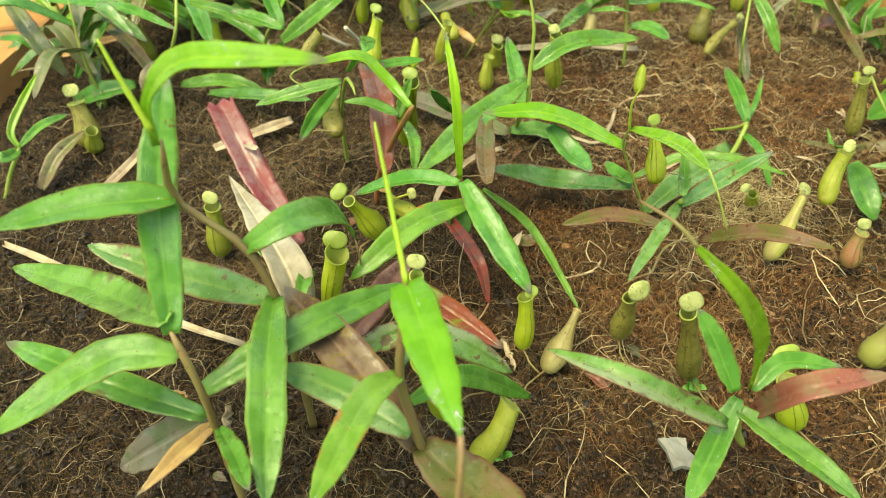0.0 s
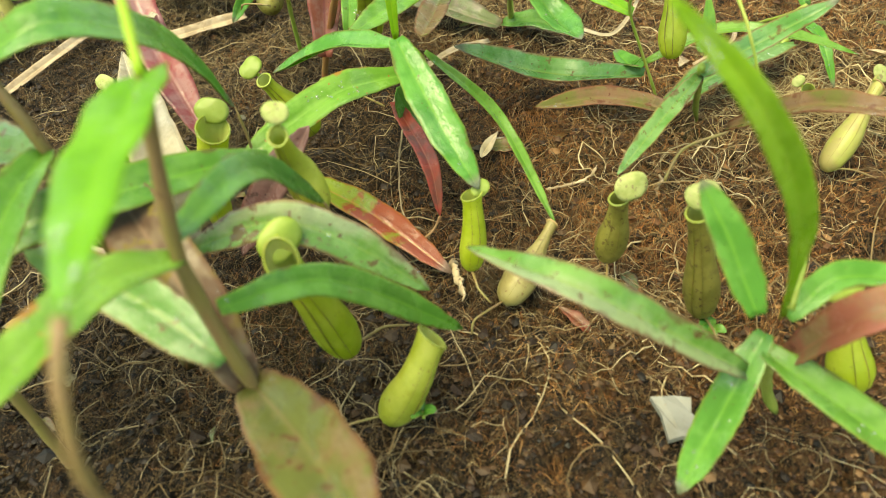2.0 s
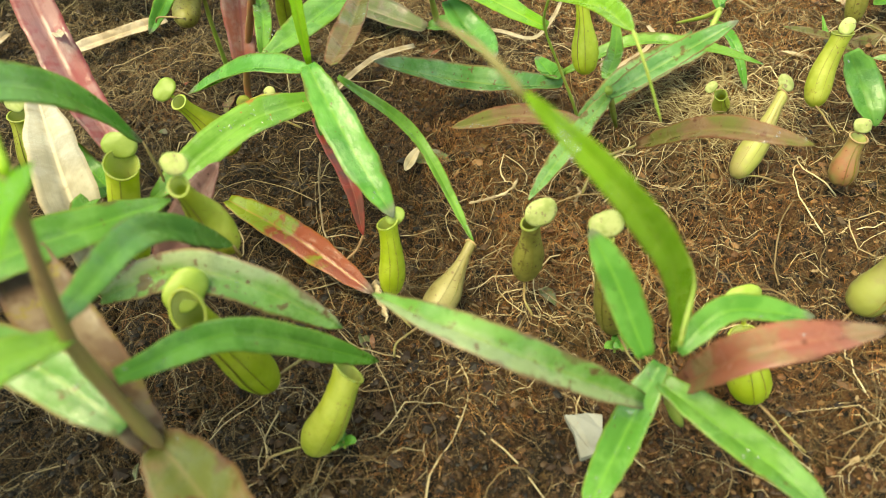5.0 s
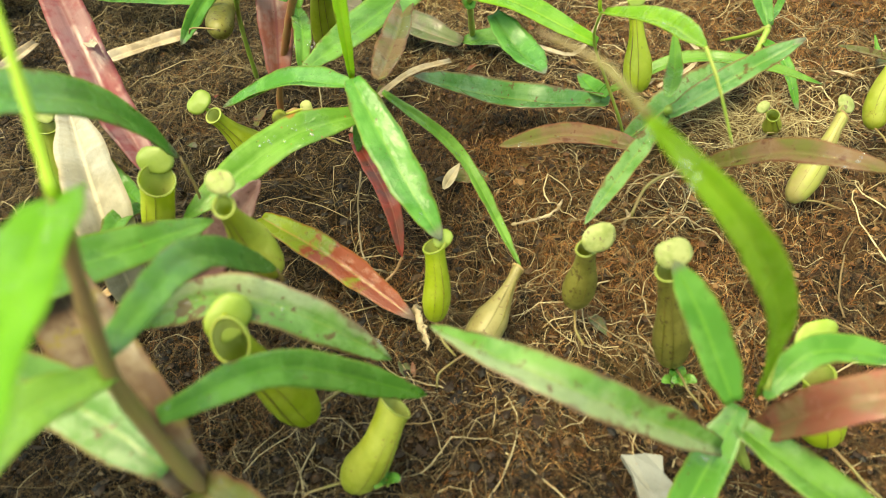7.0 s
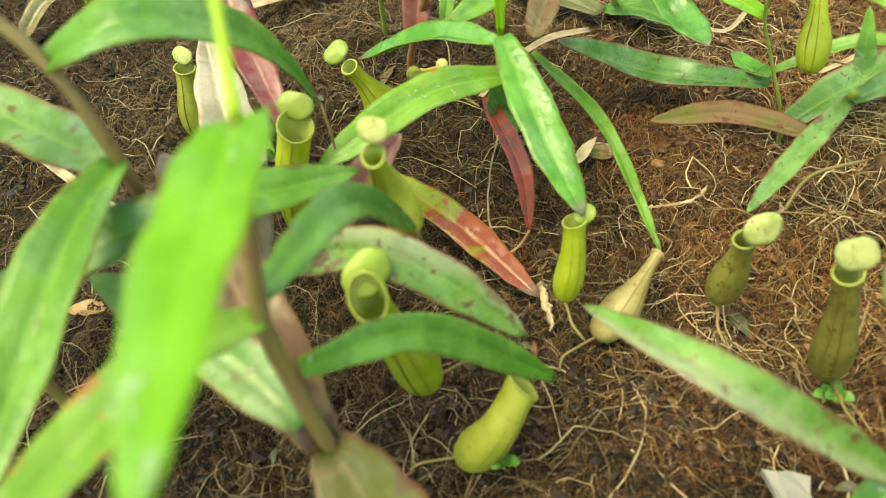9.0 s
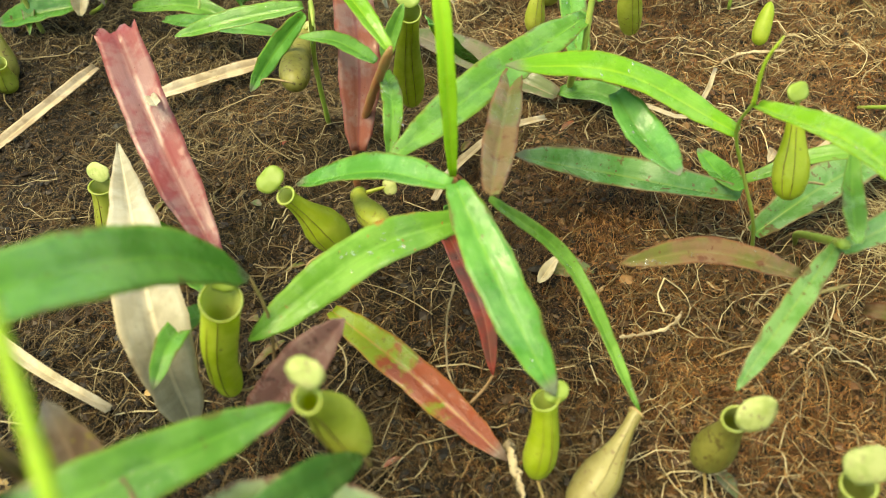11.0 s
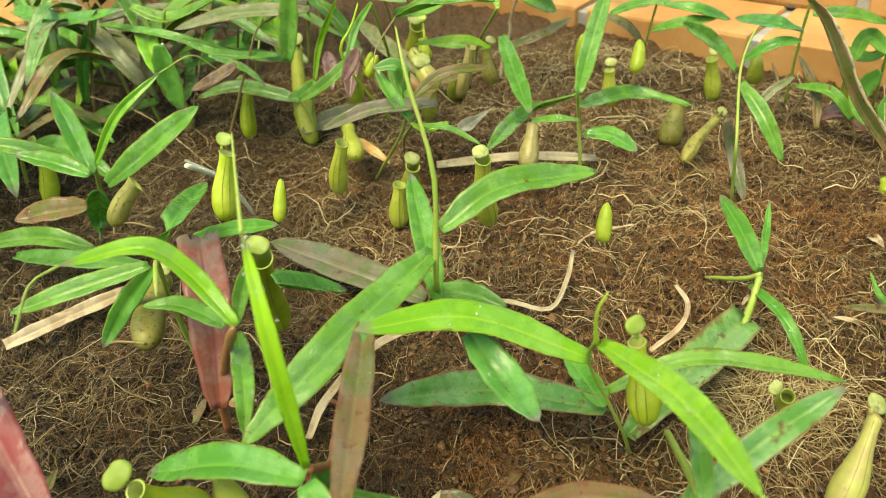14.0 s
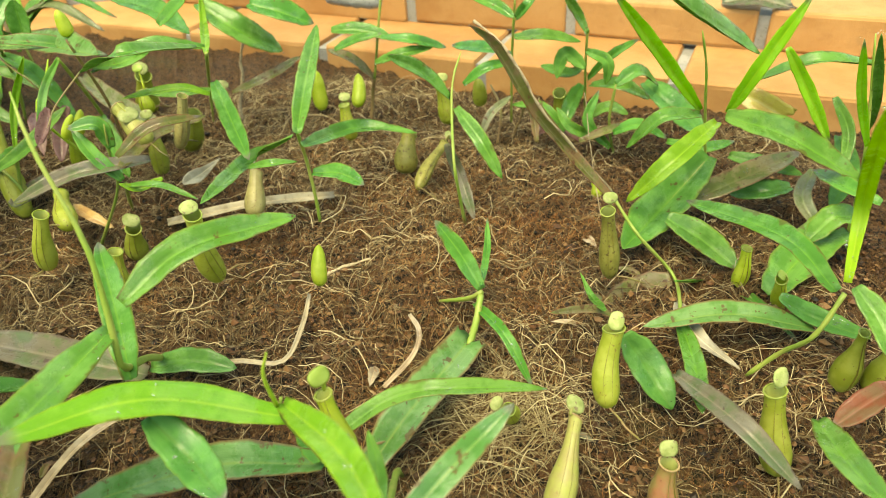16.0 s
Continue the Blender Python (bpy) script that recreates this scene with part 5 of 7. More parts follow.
p = loose('dry_stick', 'grey-brown dry stick lying on soil', 'stick', (0.105, 0.797, 0.006))
leaf(p, [(0.1054, 0.7967, 0.0060), (0.1768, 0.7969, 0.0080), (0.2413, 0.7870, 0.0060)], 0.0090, 'straw', (-0.04, -0.51, 0.86), shape='strip')
p = loose('dry_stalk', 'curled bleached dry tendril on soil', 'stick', (0.113, 0.617, 0.005))
leaf(p, [(0.1143, 0.6114, 0.0080), (0.1475, 0.6014, 0.0120), (0.1728, 0.5957, 0.0080), (0.1890, 0.6251, 0.0070), (0.1993, 0.6590, 0.0060)], 0.0034, 'straw', (0.05, -0.40, 0.90), fold=0.5, shape='strip')
p = loose('dry_stalk', 'bent pale dry stalk on soil', 'stick', (0.226, 0.554, 0.004))
leaf(p, [(0.2257, 0.5544, 0.0060), (0.2474, 0.5692, 0.0100), (0.2573, 0.5875, 0.0110), (0.2577, 0.6125, 0.0060)], 0.0034, 'straw', (-0.10, -0.40, 0.90), fold=0.5, shape='strip')
p = loose('dry_stick', 'thin dry twig lying on bare soil', 'stick', (0.203, 0.667, 0.004))
stalk(p, 'stem', [(0.2480, 0.6838, 0.0060), (0.2197, 0.6789, 0.0060), (0.2031, 0.6671, 0.0040)], 0.0010, 0.0010, 'straw')
p = loose('dry_stalk', 'pale forked dry leaf stalk on soil', 'stick', (0.030, 0.506, 0.004))
leaf(p, [(0.0300, 0.5080, 0.0060), (0.0373, 0.5319, 0.0090), (0.0614, 0.5662, 0.0130), (0.0883, 0.5856, 0.0110)], 0.0058, 'straw', (-0.20, -0.40, 0.90), fold=0.5, shape='strip')
p = loose('dead_leaf', 'dry curled brown leaf sliver on soil', 'leaf', (0.091, 0.453, 0.004))
leaf(p, [(0.0909, 0.4526, 0.0040), (0.0958, 0.4578, 0.0100), (0.1005, 0.4641, 0.0140)], 0.0067, 'straw', (-0.09, -0.61, 0.79), shape='dead')
p = loose('dry_stick', 'short broken piece of white stick beside pitcher', 'stick', (0.091, 0.340, 0.003))
stalk(p, 'stem', [(0.0831, 0.3612, 0.0060), (0.0875, 0.3499, 0.0050), (0.0907, 0.3400, 0.0030)], 0.0022, 0.0022, 'straw')
p = loose('dry_stick', 'short upright bleached stub in soil', 'stick', (0.187, 0.417, 0.000))
stalk(p, 'stem', [(0.1869, 0.4175, 0.0000), (0.1878, 0.4188, 0.0080), (0.1887, 0.4222, 0.0140)], 0.0016, 0.0016, 'straw')
p = loose('loose_root', 'thin pale wiry root arching over soil', 'root', (0.068, 0.385, 0.004))
stalk(p, 'stem', [(0.0581, 0.3996, 0.0579), (0.0541, 0.3940, 0.0289), (0.0587, 0.3793, 0.0180), (0.0678, 0.3852, 0.0042)], 0.0005, 0.0005, 'straw')
p = loose('loose_root', 'slim pale sprout lying on soil', 'sprout', (0.129, 0.422, 0.004))
stalk(p, 'stem', [(0.1289, 0.4222, 0.0040), (0.1426, 0.4243, 0.0060), (0.1525, 0.4286, 0.0080), (0.1560, 0.4333, 0.0120)], 0.0008, 0.0008, 'straw')
p = plant('pitcher plant with thin pale leaves in bare soil', (0.278, 0.632, -0.005))
leaf(p, [(0.3023, 0.5964, 0.0252), (0.2947, 0.6130, 0.0445), (0.2843, 0.6303, 0.0617)], 0.0123, 'fresh', (-0.12, -0.76, 0.64))
leaf(p, [(0.3022, 0.5960, 0.0288), (0.3198, 0.6313, 0.0287), (0.3280, 0.6517, 0.0405)], 0.0054, 'fresh', (-0.02, -0.20, 0.98))
stalk(p, 'stem', [(0.2999, 0.5890, 0.0288), (0.2929, 0.5996, 0.0177), (0.2784, 0.6323, -0.0047)], 0.0018, 0.0010, 'stem')
leaf(p, [(0.2952, 0.5902, 0.0206), (0.3001, 0.5514, 0.0249), (0.3064, 0.5257, 0.0040)], 0.0075, 'fresh', (-0.17, -0.27, 0.95))
stalk(p, 'stem', [(0.2990, 0.5885, 0.0270), (0.2900, 0.5740, 0.0180), (0.2800, 0.5590, 0.0170)], 0.0020, 0.0024, 'stem')
p = plant('slender pitcher plant with narrow leaves at the back of the bed', (0.224, 0.768, 0.026))
leaf(p, [(0.2174, 0.7525, 0.0827), (0.2341, 0.7910, 0.1082), (0.2543, 0.8335, 0.1350)], 0.0148, 'fresh', (-0.03, -0.53, 0.85))
leaf(p, [(0.2122, 0.7442, 0.0847), (0.1802, 0.7865, 0.0532), (0.1436, 0.6931, 0.0726)], 0.0137, 'fresh', (0.14, -0.40, 0.91))
leaf(p, [(0.2199, 0.7543, 0.0715), (0.2736, 0.8105, 0.0527), (0.3165, 0.7829, 0.0500)], 0.0142, 'fresh', (0.32, -0.45, 0.83))
leaf(p, [(0.2239, 0.7559, 0.0469), (0.2425, 0.7445, 0.0488), (0.2571, 0.7227, 0.0458)], 0.0140, 'fresh', (-0.32, -0.34, 0.88))
stalk(p, 'stem', [(0.2240, 0.7660, -0.0040), (0.2236, 0.7677, 0.0256), (0.2220, 0.7718, 0.0527), (0.2180, 0.7587, 0.0812)], 0.0014, 0.0014, 'stem')
leaf(p, [(0.1668, 0.8187, 0.1078), (0.1735, 0.7801, 0.0888), (0.1797, 0.7400, 0.0746)], 0.0144, 'fresh', (-0.20, -0.41, 0.89))
leaf(p, [(0.1781, 0.7209, 0.0784), (0.1938, 0.7019, 0.0875), (0.2108, 0.7077, 0.0821)], 0.0063, 'fresh', (-0.28, -0.44, 0.85))
p = plant('pitcher plant with drooping grey-green leaves at the back', (0.338, 0.707, 0.004))
leaf(p, [(0.3469, 0.7689, 0.0726), (0.3549, 0.7373, 0.0575), (0.3645, 0.7147, 0.0312)], 0.0126, 'fresh', (-0.33, -0.64, 0.69))
leaf(p, [(0.3435, 0.7723, 0.0802), (0.3230, 0.7744, 0.1046), (0.2930, 0.7624, 0.1260)], 0.0135, 'fresh', (0.56, -0.68, 0.48))
stalk(p, 'stem', [(0.3330, 0.7160, -0.0040), (0.3280, 0.7110, 0.0250), (0.3237, 0.7081, 0.0577), (0.3400, 0.7581, 0.0832), (0.3470, 0.7702, 0.1003), (0.3569, 0.7797, 0.1137)], 0.0014, 0.0008, 'stem')
leaf(p, [(0.3290, 0.7428, 0.0555), (0.3389, 0.7405, 0.0245), (0.3379, 0.7067, 0.0038)], 0.0107, 'greyleaf', (-0.31, -0.80, 0.51))
p = loose('dead_leaf', 'long dried brown leaf arching up with pale rolled edge', 'leaf', (0.419, 0.637, 0.045))
leaf(p, [(0.4005, 0.6101, 0.0601), (0.3810, 0.6351, 0.0871), (0.3554, 0.6418, 0.1222), (0.3362, 0.6506, 0.1587), (0.3156, 0.6416, 0.1787)], 0.0095, 'brown', (0.22, -0.92, 0.34), fold=0.8)
stalk(p, 'rolled_edge', [(0.3297, 0.6725, 0.1707), (0.3413, 0.6489, 0.1577), (0.3595, 0.6378, 0.1223), (0.3864, 0.6344, 0.0856), (0.4192, 0.6369, 0.0453)], 0.0009, 0.0009, 'straw')
p = plant('pitcher plant with a leaning stalk and brownish leaves', (0.473, 0.582, -0.008))
stalk(p, 'stem', [(0.4178, 0.6392, 0.0443), (0.4147, 0.5992, 0.0367), (0.4374, 0.5841, 0.0057), (0.4066, 0.5328, 0.0200), (0.4149, 0.5374, 0.0000)], 0.0011, 0.0013, 'stem')
leaf(p, [(0.4340, 0.5823, 0.0055), (0.4140, 0.5894, -0.0045), (0.3833, 0.5802, -0.0043)], 0.0215, 'olive', (-0.16, -0.36, 0.92))
leaf(p, [(0.4265, 0.5675, 0.0164), (0.4731, 0.5823, -0.0082), (0.4721, 0.5423, 0.0040), (0.4698, 0.5010, 0.0040)], 0.0073, 'fresh', (-0.34, 0.15, 0.93))
leaf(p, [(0.3561, 0.5147, 0.0368), (0.3649, 0.5033, 0.0206), (0.3690, 0.4811, 0.0063)], 0.0201, 'dark', (-0.14, -0.69, 0.71))
leaf(p, [(0.4058, 0.5346, 0.0192), (0.3938, 0.5012, 0.0183), (0.3630, 0.4526, 0.0352)], 0.0116, 'fresh', (-0.12, 0.25, 0.96))
leaf(p, [(0.3719, 0.5423, 0.0209), (0.3568, 0.5499, 0.0276), (0.3263, 0.5459, 0.0375)], 0.0055, 'olive', (0.27, -0.46, 0.84))
leaf(p, [(0.3557, 0.5362, 0.0375), (0.3730, 0.5818, 0.0103), (0.3740, 0.5990, 0.0163)], 0.0055, 'fresh', (-0.06, 0.33, 0.94))
p = loose('dead_leaf', 'bleached white shrivelled leaf hanging over soil', 'leaf', (0.424, 0.495, 0.004))
leaf(p, [(0.4226, 0.5594, 0.0066), (0.4075, 0.5163, 0.0175), (0.4240, 0.4947, 0.0040)], 0.0111, 'pale', (-0.30, -0.05, 0.95), shape='dead')
p = loose('dead_leaf', 'long mauve-grey arching old leaf', 'leaf', (0.370, 0.485, 0.030))
leaf(p, [(0.3699, 0.4851, 0.0300), (0.3685, 0.4343, 0.0450), (0.3804, 0.4033, 0.0300)], 0.0116, 'greyleaf', (-0.31, -0.04, 0.95))
p = plant('tall pitcher plant with drooping dark wet leaves by the bricks', (0.427, 0.493, 0.000))
leaf(p, [(0.4500, 0.4734, 0.0700), (0.4544, 0.5198, 0.0750), (0.4544, 0.6055, 0.0500)], 0.0144, 'fresh', (-0.39, 0.15, 0.91))
leaf(p, [(0.4754, 0.4997, 0.0158), (0.4298, 0.5201, 0.0258), (0.3799, 0.5314, 0.0216)], 0.0166, 'spotted', (-0.02, -0.24, 0.97))
leaf(p, [(0.4398, 0.4611, 0.0871), (0.4564, 0.4800, 0.1200), (0.3886, 0.4284, 0.2000)], 0.0080, 'lime', (-0.64, -0.61, -0.47))
leaf(p, [(0.4614, 0.4724, 0.0700), (0.4635, 0.4546, 0.0600), (0.4568, 0.4339, 0.0500)], 0.0133, 'fresh', (-0.40, -0.39, 0.83))
stalk(p, 'stem', [(0.4522, 0.4701, 0.0700), (0.4408, 0.4702, 0.0450), (0.4390, 0.4858, 0.0200), (0.4267, 0.4931, 0.0000)], 0.0013, 0.0015, 'stem')
leaf(p, [(0.4584, 0.4316, 0.0400), (0.4473, 0.4340, 0.0300), (0.4277, 0.4334, 0.0200)], 0.0133, 'redbrown', (-0.54, -0.22, 0.81))
leaf(p, [(0.4157, 0.4336, 0.0300), (0.3978, 0.3997, 0.0450), (0.3926, 0.3741, 0.0500)], 0.0144, 'fresh', (-0.15, 0.37, 0.92))
leaf(p, [(0.4624, 0.5174, 0.0300), (0.4782, 0.5043, 0.0200), (0.4930, 0.4771, 0.0200)], 0.0134, 'dark', (-0.26, -0.41, 0.87))
p = plant('leafy pitcher plant with broad wet leaves beside the brick edging', (0.527, 0.675, 0.000))
leaf(p, [(0.5054, 0.6708, 0.0800), (0.4487, 0.6506, 0.1400), (0.3971, 0.6260, 0.1900)], 0.0100, 'lime', (0.23, -0.96, -0.17))
leaf(p, [(0.5198, 0.6585, 0.0800), (0.5231, 0.6396, 0.1200), (0.5391, 0.6246, 0.1700)], 0.0106, 'lime', (-0.85, -0.53, -0.02))
leaf(p, [(0.5046, 0.6494, 0.0800), (0.4541, 0.6264, 0.0700), (0.4304, 0.6405, 0.0350)], 0.0155, 'young', (-0.43, -0.44, 0.79))
leaf(p, [(0.5069, 0.6545, 0.0500), (0.4713, 0.6435, 0.0300), (0.4158, 0.6160, 0.0140)], 0.0333, 'fresh', (-0.21, -0.36, 0.91))
leaf(p, [(0.4983, 0.6344, 0.0916), (0.5378, 0.6133, 0.0781), (0.5771, 0.5817, 0.0500)], 0.0214, 'fresh', (-0.06, -0.67, 0.74))
leaf(p, [(0.5013, 0.6649, 0.0800), (0.4660, 0.6625, 0.0850), (0.4521, 0.6814, 0.0550)], 0.0120, 'fresh', (-0.52, -0.39, 0.76))
stalk(p, 'stem', [(0.5271, 0.6752, 0.0000), (0.5054, 0.6653, 0.0800), (0.4918, 0.6550, 0.1200), (0.4770, 0.6461, 0.1500)], 0.0014, 0.0008, 'stem')
leaf(p, [(0.4887, 0.6454, 0.0200), (0.5315, 0.6453, 0.0300), (0.5917, 0.6539, 0.0350)], 0.0201, 'olive', (-0.10, -0.37, 0.92))
leaf(p, [(0.5263, 0.7789, 0.0600), (0.5348, 0.7457, 0.0500), (0.5363, 0.7010, 0.0400)], 0.0235, 'dark', (-0.35, -0.28, 0.89))
leaf(p, [(0.4504, 0.6183, 0.0300), (0.4673, 0.6003, 0.0200), (0.4776, 0.5712, 0.0100)], 0.0204, 'fresh', (-0.24, -0.49, 0.83))
leaf(p, [(0.5233, 0.6188, 0.1400), (0.5426, 0.6134, 0.1100), (0.5648, 0.6048, 0.0700)], 0.0092, 'lime', (-0.43, -0.90, -0.07))
leaf(p, [(0.5600, 0.6947, 0.0200), (0.5752, 0.6716, 0.0200), (0.5903, 0.6442, 0.0200)], 0.0138, 'dark', (-0.44, -0.26, 0.86))
leaf(p, [(0.4784, 0.5411, 0.0100), (0.5221, 0.5632, 0.0150), (0.5609, 0.5767, 0.0200)], 0.0296, 'fresh', (-0.04, -0.19, 0.98), shape='cut')
p = loose('dead_leaf', 'cut yellow leaf piece leaning on brick edging', 'leaf', (0.567, 0.650, 0.070))
leaf(p, [(0.5420, 0.6818, 0.0850), (0.5520, 0.6639, 0.0800), (0.5670, 0.6502, 0.0700)], 0.0182, 'yellow', (-0.58, -0.68, 0.45), shape='cut')
p = plant('slender pitcher plant with curled tip leaves near the bricks', (0.584, 0.584, 0.000))
leaf(p, [(0.6144, 0.6427, 0.0500), (0.5963, 0.6113, 0.0400), (0.5597, 0.5842, 0.0300)], 0.0160, 'dark', (-0.21, -0.13, 0.97))
leaf(p, [(0.6312, 0.6351, 0.0500), (0.6068, 0.6144, 0.0900), (0.5675, 0.5926, 0.1500)], 0.0069, 'fresh', (-0.53, -0.60, -0.59))
stalk(p, 'stem', [(0.5841, 0.5839, 0.0000), (0.6036, 0.6066, 0.0500), (0.5898, 0.6159, 0.1400)], 0.0015, 0.0008, 'stem')
leaf(p, [(0.5444, 0.6635, 0.1000), (0.5682, 0.6354, 0.1200), (0.6211, 0.6274, 0.1100)], 0.0151, 'fresh', (-0.19, -0.13, 0.97))
leaf(p, [(0.4006, 0.5747, 0.2000), (0.4511, 0.5946, 0.1700), (0.4816, 0.5961, 0.1500)], 0.0192, 'fresh', (0.55, -0.49, 0.68))
p = plant('pitcher plant with a long arching spotted leaf at the back', (-0.008, 0.873, 0.000))
leaf(p, [(-0.0194, 0.8815, 0.0400), (-0.0757, 0.8913, 0.0540), (-0.1157, 0.8868, 0.0479)], 0.0162, 'spotted', (0.04, -0.54, 0.84))
stalk(p, 'stem', [(-0.0194, 0.8813, 0.0401), (-0.0086, 0.8707, 0.0250), (-0.0079, 0.8734, 0.0000)], 0.0012, 0.0012, 'stem')
leaf(p, [(-0.0098, 0.8366, 0.0587), (0.0150, 0.8447, 0.0700), (0.0486, 0.8663, 0.0900)], 0.0120, 'fresh', (-0.07, -0.66, 0.75))
p = plant('pitcher plant with drooping pale leaves on a tall stem', (0.151, 1.005, 0.000))
leaf(p, [(0.1618, 0.8115, 0.1383), (0.1253, 0.7102, 0.1722), (0.0861, 0.7691, 0.1456)], 0.0121, 'fresh', (0.28, -0.34, 0.90))
stalk(p, 'tendril', [(0.0861, 0.7691, 0.1456), (0.0742, 0.7290, 0.1401), (0.0722, 0.7002, 0.1377)], 0.0006, 0.0004, 'stembrown')
stalk(p, 'stem', [(0.1658, 0.8402, 0.1234), (0.1564, 0.9887, 0.0400), (0.1514, 1.0049, 0.0000)], 0.0015, 0.0015, 'stem')
leaf(p, [(0.1658, 0.8402, 0.1234), (0.1669, 0.9415, 0.1200), (0.1709, 0.9597, 0.1500)], 0.0078, 'young', (0.10, -0.22, 0.97))
leaf(p, [(0.1611, 0.9350, 0.0600), (0.1329, 0.9244, 0.0650), (0.1021, 0.9525, 0.0600)], 0.0099, 'fresh', (-0.16, -0.53, 0.84))
leaf(p, [(0.1775, 0.9451, 0.0500), (0.2112, 0.9425, 0.0600), (0.2494, 0.9588, 0.0700)], 0.0112, 'olive', (-0.11, -0.59, 0.80))
p = plant('small pitcher plant with stubby green leaves in a row', (0.075, 0.841, 0.000))
leaf(p, [(0.0905, 0.7611, 0.0672), (0.0769, 0.7680, 0.0854), (0.0646, 0.7872, 0.1007)], 0.0104, 'fresh', (0.23, -0.67, 0.70))
leaf(p, [(0.0876, 0.7777, 0.0626), (0.0812, 0.8064, 0.0751), (0.0756, 0.8158, 0.0943)], 0.0060, 'fresh', (0.09, -0.62, 0.78))
leaf(p, [(0.0916, 0.7567, 0.0648), (0.1182, 0.7282, 0.0740), (0.1413, 0.7103, 0.0671)], 0.0055, 'fresh', (-0.28, -0.25, 0.93))
leaf(p, [(0.0925, 0.7614, 0.0772), (0.1130, 0.8111, 0.0766), (0.1534, 0.8403, 0.0731)], 0.0133, 'olive', (0.37, -0.24, 0.90))
stalk(p, 'stem', [(0.0911, 0.7638, 0.0631), (0.0783, 0.8262, 0.0200), (0.0755, 0.8414, 0.0000)], 0.0014, 0.0014, 'stem')
p = loose('dead_leaf', 'pale triangular dead leaf scrap on soil', 'leaf', (0.140, 0.830, 0.028))
leaf(p, [(0.1261, 0.7958, 0.0381), (0.1397, 0.8302, 0.0282), (0.1553, 0.8403, 0.0328)], 0.0124, 'pale', (0.60, -0.31, 0.74), shape='dead')
p = plant('pitcher plant with one broad hanging leaf', (-0.099, 1.020, 0.000))
leaf(p, [(-0.1166, 1.3713, 0.0400), (-0.1183, 1.2875, 0.0040), (-0.0817, 1.1078, 0.0040)], 0.0293, 'bright', (0.21, -0.10, 0.97))
stalk(p, 'stem', [(-0.0302, 0.9823, 0.1300), (-0.0737, 1.0537, 0.0800), (-0.0890, 1.0235, 0.0300), (-0.0992, 1.0203, 0.0000)], 0.0012, 0.0012, 'stem')
leaf(p, [(-0.0890, 1.0235, 0.0300), (-0.0942, 0.9957, 0.0600), (-0.1363, 1.0206, 0.0500)], 0.0161, 'fresh', (0.35, -0.56, 0.75))
p = plant('pitcher plant with a broad yellowish spotted leaf', (-0.043, 1.083, 0.000))
leaf(p, [(-0.0092, 0.9725, 0.1183), (0.0474, 0.8944, 0.1336), (0.0927, 0.8140, 0.1422)], 0.0294, 'spotted', (-0.35, -0.08, 0.93))
stalk(p, 'stem', [(-0.0092, 0.9725, 0.1183), (-0.0340, 1.0731, 0.0500), (-0.0433, 1.0834, 0.0000)], 0.0016, 0.0016, 'stem')
leaf(p, [(-0.0123, 0.9886, 0.1100), (-0.0143, 0.9962, 0.1300), (0.0045, 1.0166, 0.1500)], 0.0200, 'fresh', (0.20, -0.84, 0.50))
leaf(p, [(-0.0171, 1.0054, 0.1000), (0.0175, 0.9526, 0.0900), (0.0420, 0.9293, 0.0500)], 0.0147, 'fresh', (0.05, -0.52, 0.85))
p = loose('dead_leaf', 'long grey-purple withered leaf across the thicket', 'leaf', (-0.213, 1.155, 0.040))
leaf(p, [(-0.2129, 1.1552, 0.0400), (-0.1211, 1.1644, 0.0528), (-0.0293, 1.1575, 0.0428)], 0.0272, 'greyleaf', (-0.00, -0.60, 0.80))
p = plant('leafy pitcher plant with long overlapping arching leaves in the corner', (-0.246, 0.933, 0.000))
leaf(p, [(-0.2066, 1.1252, 0.0400), (-0.2029, 1.1011, 0.0058), (-0.1673, 0.9880, 0.0040)], 0.0312, 'fresh', (0.16, -0.21, 0.96))
leaf(p, [(-0.2642, 1.0009, 0.1200), (-0.2157, 0.9355, 0.1100), (-0.1770, 0.8981, 0.0800), (-0.1608, 0.9084, 0.0400)], 0.0190, 'dull', (0.40, -0.70, 0.59))
leaf(p, [(-0.3324, 0.9657, 0.0400), (-0.3007, 0.9659, 0.0600), (-0.2560, 0.9820, 0.0600)], 0.0176, 'fresh', (-0.06, -0.64, 0.76))
leaf(p, [(-0.3317, 1.0004, 0.0800), (-0.2597, 0.9515, 0.0900), (-0.2328, 0.9517, 0.0600)], 0.0171, 'fresh', (-0.02, -0.41, 0.91))
leaf(p, [(-0.2038, 0.9326, 0.1100), (-0.1290, 0.8873, 0.1100), (-0.0843, 0.8901, 0.0900), (-0.0392, 0.9040, 0.0700)], 0.0097, 'fresh', (0.42, -0.54, 0.73))
leaf(p, [(-0.1379, 0.9425, 0.0600), (-0.0765, 0.9196, 0.0750), (-0.0220, 0.9286, 0.0600)], 0.0130, 'fresh', (-0.07, -0.55, 0.83))
leaf(p, [(-0.1316, 0.9459, 0.0300), (-0.1113, 0.9517, 0.0400), (-0.0880, 0.9631, 0.0500)], 0.0222, 'mauve', (-0.07, -0.67, 0.74))
leaf(p, [(-0.3414, 0.9811, 0.0500), (-0.2940, 0.9665, 0.0700), (-0.2662, 0.9759, 0.0850)], 0.0313, 'dull', (-0.25, -0.88, 0.41))
leaf(p, [(-0.3477, 0.9700, 0.0300), (-0.3102, 0.9277, 0.0300), (-0.2956, 0.9240, 0.0200)], 0.0258, 'bright', (-0.14, -0.36, 0.92))
